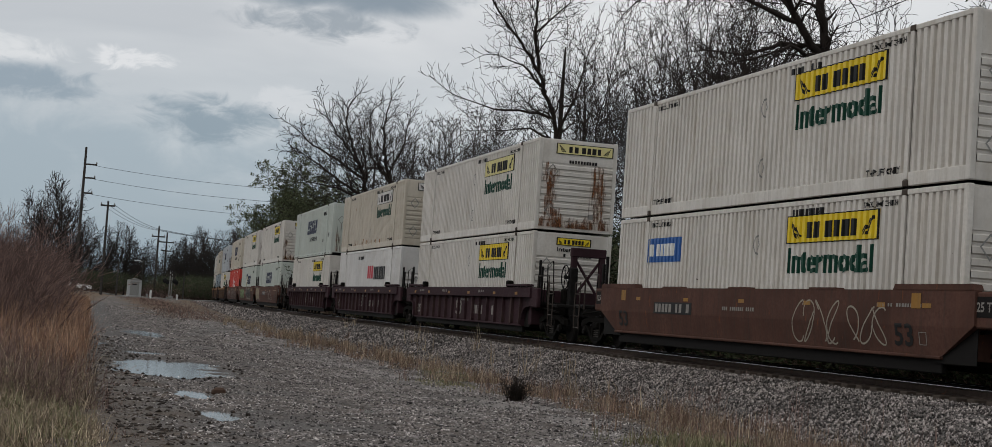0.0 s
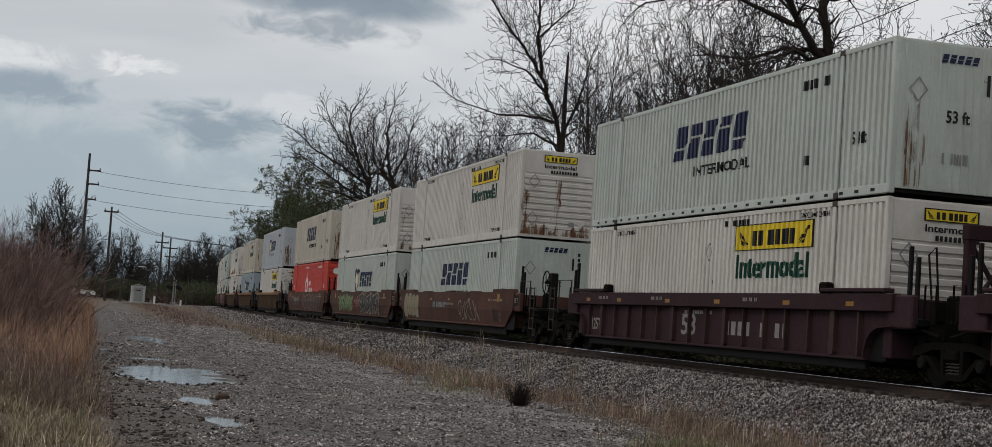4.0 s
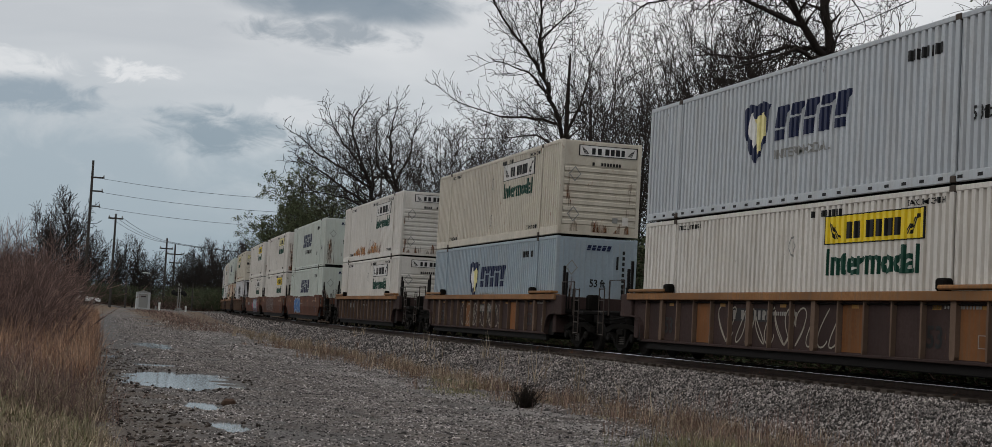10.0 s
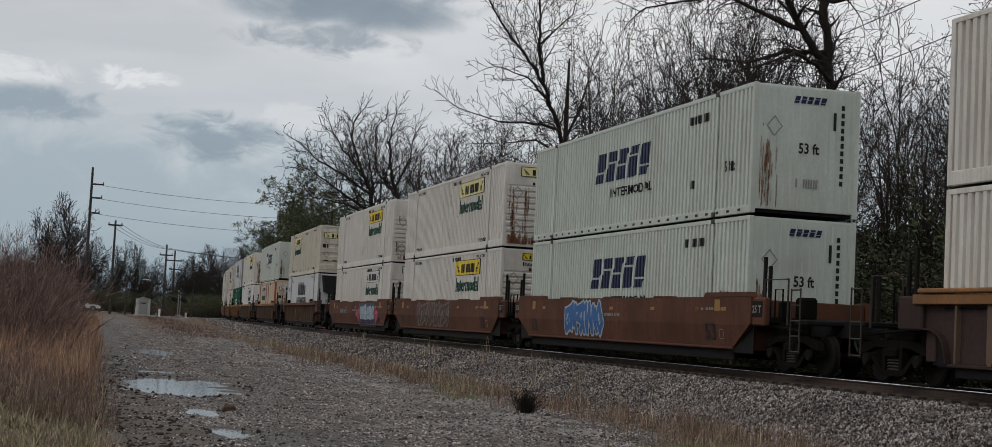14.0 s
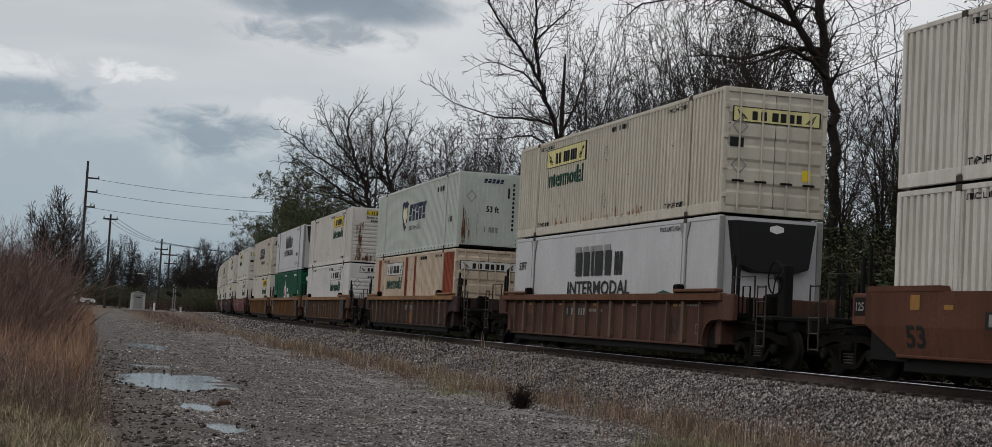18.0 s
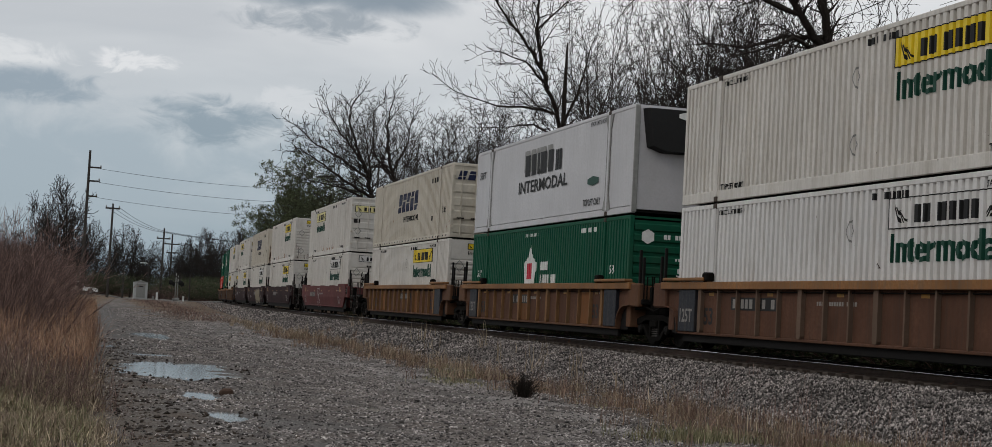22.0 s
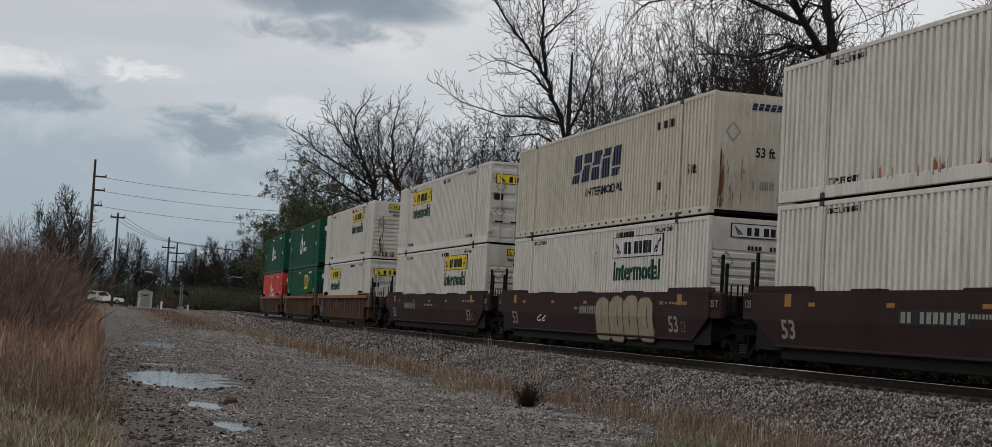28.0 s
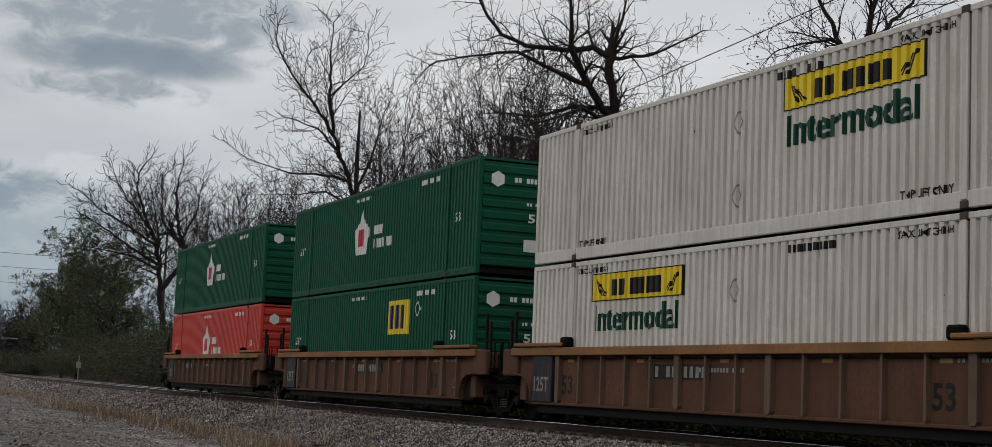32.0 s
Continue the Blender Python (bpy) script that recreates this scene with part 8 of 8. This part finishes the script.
def small_bush():
    t = thing("bush", "small dark leafless bush at the road's edge", "bush", Matrix.Translation((8.75, 28.2, 0.0)))
    g2 = random.Random(9)
    segs = []
    for _ in range(150):
        p = Vector((g2.gauss(0, 0.07), g2.gauss(0, 0.07), -0.02))
        d = Vector((g2.gauss(0, 0.42), g2.gauss(0, 0.42), 1)).normalized()
        ln = g2.uniform(0.22, 0.5)
        for k in range(3):
            q = p + d * ln / 3
            segs.append((*p, *q, 0.007 - 0.0015 * k, 0.006 - 0.0015 * k))
            for _ in range(2):
                u = q + (d + Vector((g2.gauss(0, 0.7), g2.gauss(0, 0.7), g2.gauss(0, 0.5)))).normalized() * 0.07
                segs.append((*q, *u, 0.004, 0.003))
            p = q
            d = (d + Vector((g2.gauss(0, 0.2), g2.gauss(0, 0.2), 0.1))).normalized()
    part("twig_mass", tubes(segs, BARK, "twig_mass"), BARK, t)


small_bush()

stone = Shape().box(-0.14, 0.14, -0.16, 0.16, 0, 0.24, 0.06)
stone.v = [(x + 0.03 * math.sin(9 * y + 5 * z), y + 0.03 * math.sin(8 * x), z * (1 - 0.3 * abs(x) / 0.14)) for x, y, z in stone.v]
thing("clod", "brown clod of earth beside a puddle", "clod", Matrix.Translation((2.93, 25.9, -0.02)) @ Matrix.Diagonal((0.8, 0.6, 0.6, 1)), data=stone.mesh("clod", plain("brown_clod", (0.075, 0.047, 0.034), 0.95, vary=0.5)))
litter = Shape().add([(-0.12, -0.03, 0.01), (0.1, -0.05, 0.03), (0.13, 0.04, 0.015), (0.0, 0.06, 0.05), (-0.11, 0.05, 0.02), (0, 0, 0.0)], [(0, 1, 2, 3, 4), (0, 5, 1), (1, 5, 2), (2, 5, 3), (3, 5, 4), (4, 5, 0)])
thing("litter", "crumpled white scrap of paper on the ground", "litter", Matrix.Translation((7.95, 15.05, float(ground_z(7.95, 15.05)) + 0.01)), data=litter.mesh("litter", OFFWHITE))

# dark woods far off
for i in range(56):
    y = r_.uniform(255, 400)
    x = r_.uniform(-40, 60)
    s = r_.uniform(0.75, 1.05)
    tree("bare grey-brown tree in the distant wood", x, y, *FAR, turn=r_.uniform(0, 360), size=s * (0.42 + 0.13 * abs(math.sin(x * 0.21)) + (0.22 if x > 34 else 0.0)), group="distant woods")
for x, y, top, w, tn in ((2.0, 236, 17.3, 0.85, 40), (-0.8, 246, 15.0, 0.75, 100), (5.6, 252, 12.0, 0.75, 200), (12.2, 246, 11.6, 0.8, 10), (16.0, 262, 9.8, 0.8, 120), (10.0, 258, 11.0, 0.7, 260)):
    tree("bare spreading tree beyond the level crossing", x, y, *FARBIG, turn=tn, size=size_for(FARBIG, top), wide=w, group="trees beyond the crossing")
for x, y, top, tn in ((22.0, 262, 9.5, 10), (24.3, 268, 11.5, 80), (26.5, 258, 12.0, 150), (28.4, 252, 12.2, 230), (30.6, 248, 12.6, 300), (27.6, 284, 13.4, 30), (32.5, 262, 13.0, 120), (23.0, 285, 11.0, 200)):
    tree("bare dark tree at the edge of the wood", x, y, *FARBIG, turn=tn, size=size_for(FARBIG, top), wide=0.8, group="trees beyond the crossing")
for i in range(14):
    x = r_.uniform(21, 36)
    shrub("dark thicket at the edge of the wood", x, r_.uniform(238, 262), HEDGE, r_.uniform(0, 360), (1.3, r_.uniform(0.5, 0.8)), "thicket beyond the crossing")
for i in range(70):
    y = r_.uniform(238, 300)
    x = r_.uniform(-25, 44)
    s = r_.uniform(0.8, 1.5)
    shrub("dark bushes beyond the level crossing", x, y, SCRUB if i % 3 else HEDGE, r_.uniform(0, 360), (s * 1.3, s * 0.46), "bushes beyond the crossing")


# ---- the level crossing and what stands by it ----
def build_crossing():
    pts = []
    for x in np.linspace(-60, 46, 40):
        for y in (219, 229):
            pts.append((x, y, float(ground_z(x, y, False)) + (0.06 if abs(x - float(centre_x(224))) > 2.2 else 0.19)))
    f = [(2 * i, 2 * i + 2, 2 * i + 3, 2 * i + 1) for i in range(39)]
    s = Shape().add(pts, f)
    n = len(s.v)
    s.add([(x, y, z - 0.3) for x, y, z in pts], [(2 * i, 2 * i + 1, 2 * i + 3, 2 * i + 2) for i in range(39)])
    s.f += [(2 * i, 2 * i + 2, 2 * i + 2 + n, 2 * i + n) for i in range(39)]
    tagged(new("road", s.mesh("road", ASPHALT)), "grey asphalt street over the railway", "road", kind="structure")


build_crossing()


def gz(x, y):
    return float(ground_z(x, y, False))


def cabin():
    x, y = 11.2, 200
    c = thing("signal_cabin", "light grey metal signal cabin with a pitched lid", "cabin", Matrix.Translation((x, y, gz(x, y))))
    part("body", Shape().box(-0.85, 0.85, -0.9, 0.9, 0.1, 2.15, 0.03), painted("cabin_grey", (0.36, 0.37, 0.37), dirt=0.15), c)
    part("roof", Shape().add([(-0.95, -1, 2.13), (0.95, -1, 2.13), (0, -1, 2.4), (-0.95, 1, 2.13), (0.95, 1, 2.13), (0, 1, 2.4)], [(0, 1, 2), (3, 5, 4), (0, 2, 5, 3), (1, 4, 5, 2), (0, 3, 4, 1)]), GREY, c)
    part("door", Shape().box(-0.55, 0.55, -0.94, -0.9, 0.25, 1.95, 0.01), GREY, c, "grey steel door")
    part("sign", Shape().box(-0.3, 0.3, -0.955, -0.94, 1.55, 1.68), BLACK, c)
    part("footing", Shape().box(-0.95, 0.95, -1, 1, -0.2, 0.1), plain("concrete", (0.35, 0.34, 0.32), 0.9), c)


cabin()


def pole(label, x, y, h, r, arms, wood=POLEWOOD, lean=0.0):
    p = thing("utility_pole", label, "utility pole", Matrix.Translation((x, y, gz(x, y))) @ pose(0, 0, 0, 0, lean, 0), "utility poles")
    part("pole", Shape().tube([(0, 0, -0.5), (0, 0, h * 0.5), (0, 0, h)], r, 8, r * 0.62), wood, p)
    for z, x0, x1 in arms:
        part("cross_arm", Shape().box(x0, x1, -0.09, 0.09, z - 0.1, z + 0.1, 0.02), wood, p)
        for xx in (x0 + 0.1, x1 - 0.1):
            if abs(xx) > 0.25:
                part("insulator", Shape().lathe([(z + 0.1, 0.06), (z + 0.2, 0.1), (z + 0.28, 0.06), (z + 0.36, 0.05)], 8, "z", (xx, 0, 0)), GREY, p)
    return p


pole("tall wooden transmission pole with short brackets", 4.0, 200, 18.0, 0.24, [(15.9, 0.0, 1.5), (14.2, 0.0, 1.4), (12.3, 0.0, 1.2)])
pole("wooden utility pole with a short cross arm", 7.3, 203, 11.9, 0.20, [(11.3, -0.9, 0.9)])
pole("wooden utility pole with cross arm", 16.4, 240, 10.8, 0.2, [(9.2, -1.0, 1.0)])
pole("wooden utility pole with two cross arms", 19.0, 258, 10.6, 0.2, [(9.0, -1.2, 1.2), (7.6, -0.8, 0.8)])
pole("short wooden pole near the crossing", 9.6, 212, 4.6, 0.14, [])
pole("short wooden pole near the crossing", 19.2, 222.5, 4.0, 0.12, [])


def lamp_arm(x, y, h, reach, label):
    p = thing("street_lamp", label, "street lamp", Matrix.Translation((x, y, gz(x, y))), "street lamps")
    part("pole", Shape().tube([(0, 0, -0.3), (0, 0, h)], 0.07, 8), POLEWOOD, p)
    part("arm", Shape().tube([(0, 0, h - 0.3), (reach * 0.5, 0, h - 0.05), (reach, 0, h - 0.1)], 0.05, 6), GREY, p)
    part("lamp_head", Shape().box(reach - 0.1, reach + 0.9, -0.15, 0.15, h - 0.2, h - 0.05, 0.03), GREY, p)


lamp_arm(14.2, 236, 5.4, -1.2, "street lamp on a bracket beyond the crossing")
lamp_arm(26.5, 246, 5.6, 1.0, "street lamp on a bracket beyond the crossing")


def crossing_signal(x, y, turn):
    s = thing("crossing_signal", "railway crossing signal with dark round lamps", "crossing signal", Matrix.Translation((x, y, gz(x, y))) @ pose(0, 0, 0, 0, 0, turn), "crossing signals")
    part("mast", Shape().tube([(0, 0, -0.2), (0, 0, 3.6)], 0.07, 8), GREY, s)
    part("base", Shape().box(-0.3, 0.3, -0.3, 0.3, -0.2, 0.35, 0.05), GREY, s)
    for a in (35, -35):
        b = part("crossbuck", Shape().box(-0.65, 0.65, -0.12, -0.09, -0.07, 0.07), POLEWOOD, s, "weathered crossbuck board")
        b.matrix_basis = pose(0, 0, 3.2, 0, a, 0)
    part("cross_arm", Shape().box(-0.75, 0.75, -0.05, 0.05, 2.35, 2.45), BLACK, s)
    for xx in (-0.6, 0.6):
        part("lamp", Shape().lathe([(-0.1, 0.15), (0.0, 0.32), (0.04, 0.32)], 14).mesh("lamp", BLACK), BLACK, s, "black round signal lamp").matrix_basis = pose(xx, 0, 2.4, 0, 0, 90)


crossing_signal(15.9, 205, 0)
crossing_signal(18.3, 232, 180)


def marker(x, y, h, mat, label):
    m = thing("marker_post", label, "post", Matrix.Translation((x, y, gz(x, y))), "marker posts")
    part("post", Shape().box(-0.12, 0.12, -0.12, 0.12, -0.2, h, 0.03), mat, m)


marker(13.0, 196, 1.0, OFFWHITE, "short white marker post by the crossing")
marker(17.2, 208, 0.7, OFFWHITE, "short white marker post by the crossing")
marker(13.6, 212, 0.5, GREY, "small grey junction box by the crossing")
x0, y0 = 25.4, 205
mp = thing("line_post", "thin metal post beside the track", "post", Matrix.Translation((float(centre_x(150)) + 3.6, 150, gz(24, 150))))
part("post", Shape().tube([(0, 0, -0.2), (0, 0, 2.6)], 0.05, 6), GREY, mp)
part("box", Shape().box(-0.2, 0.2, -0.12, 0.12, 1.4, 2.0, 0.02), GREY, mp)


def wire(a, b, sag, r=0.02):
    pts = []
    for i in range(25):
        t = i / 24
        p = Vector(a).lerp(Vector(b), t)
        pts.append((p.x, p.y, p.z - sag * 4 * t * (1 - t)))
    tagged(new("power_line", Shape().tube(pts, r, 4).mesh("power_line", BLACK)), "dark overhead power line strung between poles", "cable", "overhead lines")


for z, dx in ((16.7, 1.4), (15.0, 1.3), (13.1, 1.1)):
    wire((4.0 + dx, 200, z), (48, 196, z + 0.4), 1.2, 0.022)
for k in range(3):
    wire((7.3 - 0.8 + 0.8 * k, 203, 12.2), (16.4 - 0.9 + 0.9 * k, 240, 10.9), 0.5, 0.025)
    wire((16.4 - 0.9 + 0.9 * k, 240, 10.9), (46 + k, 262, 11.6), 0.8, 0.03)
wire((26.6, 60.0, 12.2), (26.6, 18, 14.6), 0.15, 0.018)
wire((26.6, 60.0, 10.5), (26.6, 18, 13.2), 0.15, 0.018)
pole("wooden line pole behind the trees", 26.6, 60.0, 12.6, 0.12, [(12.1, -0.5, 0.5)])
pole("wooden line pole behind the trees", 26.6, 18, 15.2, 0.16, [(14.5, -0.6, 0.6)])
pole("wooden line pole behind the trees", 30.5, 150, 15.0, 0.16, [(14.6, -0.9, 0.9)])


def house():
    h = thing("house", "pale weathered house behind the roadside brush", "house", Matrix.Translation((-0.2, 238, 0.4)) @ pose(0, 0, 0, 0, 0, 8), "")
    wall = painted("pale_siding", (0.33, 0.34, 0.37), dirt=0.3)
    part("wall", Shape().box(-2.6, 2.6, -2.5, 2.5, 0, 3.0, 0.03), wall, h)
    part("roof", Shape().add([(-2.8, -2.8, 2.95), (2.8, -2.8, 2.95), (2.8, 2.8, 2.95), (-2.8, 2.8, 2.95), (-2.8, 0, 4.3), (2.8, 0, 4.3)], [(0, 1, 5, 4), (3, 4, 5, 2), (0, 4, 3), (1, 2, 5), (0, 3, 2, 1)]), GREY, h)
    for x in (-1.6, 0.4):
        w = part("window", Shape().box(x, x + 0.9, -2.56, -2.5, 1.1, 2.3, 0.02), OFFWHITE, h)
        part("pane", Shape().box(x + 0.08, x + 0.82, -2.575, -2.56, 1.18, 2.22), GLASS, w)


house()


def pickup():
    """White pickup with a camper shell; its nose points along +x."""
    p = thing("pickup_truck", "white pickup truck with a camper shell on the street", "pickup truck")
    wp = painted("white_car_paint", (0.72, 0.72, 0.70), dirt=0.12, rough=0.35)
    part("body", Shape().prism([(-2.75, 0.45), (-2.75, 1.02), (0.55, 1.02), (1.35, 0.98), (2.45, 0.90), (2.62, 0.75), (2.62, 0.42)], -0.9, 0.9), wp, p).matrix_basis = pose(0, 0, 0, 0, 0, -90)
    part("cab", Shape().prism([(-1.0, 1.0), (-0.9, 1.68), (0.2, 1.70), (0.95, 1.0)], -0.8, 0.8), wp, p).matrix_basis = pose(0, 0, 0, 0, 0, -90)
    part("camper_shell", Shape().prism([(-2.7, 1.0), (-2.6, 1.72), (-1.0, 1.74), (-0.95, 1.0)], -0.84, 0.84), wp, p, "white camper shell").matrix_basis = pose(0, 0, 0, 0, 0, -90)
    for x0, x1 in ((-2.45, -1.15),):
        part("window", Shape().box(x0, x1, -0.86, -0.84, 1.22, 1.6, 0.01), GLASS, p)
    part("window", Shape().sheet([(-0.85, -0.815, 1.12), (0.62, -0.815, 1.12), (0.18, -0.815, 1.6), (-0.8, -0.815, 1.6)]), GLASS, p)
    part("bumper", Shape().box(2.6, 2.72, -0.88, 0.88, 0.4, 0.62, 0.04), GREY, p)
    part("headlight", Shape().box(2.55, 2.64, -0.86, -0.6, 0.66, 0.82, 0.02), OFFWHITE, p)
    wheels = []
    for x in (-1.75, 1.7):
        for yy in (-0.82, 0.82):
            w = part("wheel", once(("carwheel",), lambda: Shape().lathe([(-0.11, 0.2), (-0.11, 0.33), (-0.08, 0.36), (0.08, 0.36), (0.11, 0.33), (0.11, 0.2)], 18).mesh("wheel", BLACK)), BLACK, p, "black rubber tyre")
            w.matrix_basis = pose(x, yy, 0.36, 0, 0, 90)
            part("rim", once(("carrim",), lambda: Shape().lathe([(-0.115, 0.06), (-0.118, 0.2), (0.118, 0.2), (0.115, 0.06)], 12).mesh("rim", GREY)), GREY, w)
            wheels.append((w, x, yy))
    return p, wheels


truck, truck_wheels = pickup()

# wooden ties: the nearest are pieces of their own, the rest joined
tie_mesh = Shape().box(-1.3, 1.3, -0.115, 0.115, -0.16, 0.0, 0.012).mesh("tie", TIE)
rest = Shape()
for i in range(300):
    s = 6 + i * 0.52
    x, y, th = on_track(s)
    if i < 150:
        t = part("tie", tie_mesh, TIE, track)
        t.matrix_basis = pose(x, y, RAIL - 0.160, 0, 0, -math.degrees(th) + random.Random(i).uniform(-1, 1))
    else:
        rest.box(x - 1.3, x + 1.3, y - 0.115, y + 0.115, RAIL - 0.33, RAIL - 0.172)
tagged(part("ties", rest.mesh("ties", TIE), TIE, track), kind="stuff")

# ---- what moves ----
V, ACC, JERK = 15.035, 0.0341, -0.000267
SLIP = [(0, -0.40), (1, -0.27), (2, -0.19), (2.5, 0.35), (3, 0.49), (3.5, 0.43), (5.5, 0.09), (6, 0.12), (7, 0.25), (7.5, 0.28), (8, 0.80), (8.5, 0.53), (9, 0.06), (10, 0.0), (11, 0.03), (12, -0.01), (12.6, -0.1), (13, 0.34), (13.5, -0.15), (14, -0.14), (15, -0.15), (16.5, -0.18), (17, -0.28), (18, 0.13), (18.5, -0.21), (19, -0.20), (20, -0.31), (20.5, 0.20), (21, 0.29), (22, 0.44), (22.5, 0.50), (23, 0.0), (24, -0.10), (25, 0.05), (27.5, -0.10), (28, 0.25), (29, 0.09), (30, 0.27), (30.5, 0.38), (31, 0.45), (31.5, 0.18), (32, 0.0)]


def rolled(t):
    """Metres that the train has rolled since the start."""
    ts, ds = zip(*SLIP)
    return V * t + 0.5 * ACC * t * t + JERK * t ** 3 + float(np.interp(t, ts, ds))


def motions():
    times = sorted({float(t) for t, _ in SLIP} | {float(t) for t in range(33)})
    for ob, u, z in MOVERS:
        rows = []
        for t in times:
            x, y, th = on_track(u - rolled(t))
            rows.append((t, pose(x, y, RAIL + z, 0, 0, -math.degrees(th))))
        walk(ob, rows)
    # wheels turn as the train rolls; all axles share the two turns
    done = {}
    for w, yy in SPINS:
        if yy not in done:
            rows, k = [], 0
            while k * 0.045 < 32:
                t = k * 0.045
                rows.append((t, pose(0, yy, 0.42, math.degrees(rolled(t) / 0.42) % 360, 0, 0)))
                k += 1
            rows.append((32.0, pose(0, yy, 0.42, math.degrees(rolled(32.0) / 0.42) % 360, 0, 0)))
            walk(w, rows)
            done[yy] = w.animation_data
        else:
            w.rotation_mode = "QUATERNION"
            w.animation_data_create()
            w.animation_data.action = done[yy].action
            w.animation_data.action_slot = done[yy].action_slot
    line = [(0, 4.1), (23.5, 4.1), (25, 5.9), (27.5, 6.9), (28.5, 7.3), (29.5, 8.6), (30.3, 10.2), (32, 13.5)]
    walk(truck, [(t, pose(x, 224, 0.95, 0, 0, 0)) for t, x in line])
    for w, x, yy in truck_wheels:
        rows = []
        for i in range(161):
            t = i * 0.2
            ts, xs = zip(*line)
            rows.append((t, pose(x, yy, 0.36, 0, 0, 90) @ pose(0, 0, 0, -math.degrees((float(np.interp(t, ts, xs)) - 4.1) / 0.36), 0, 0)))
        walk(w, rows)


motions()
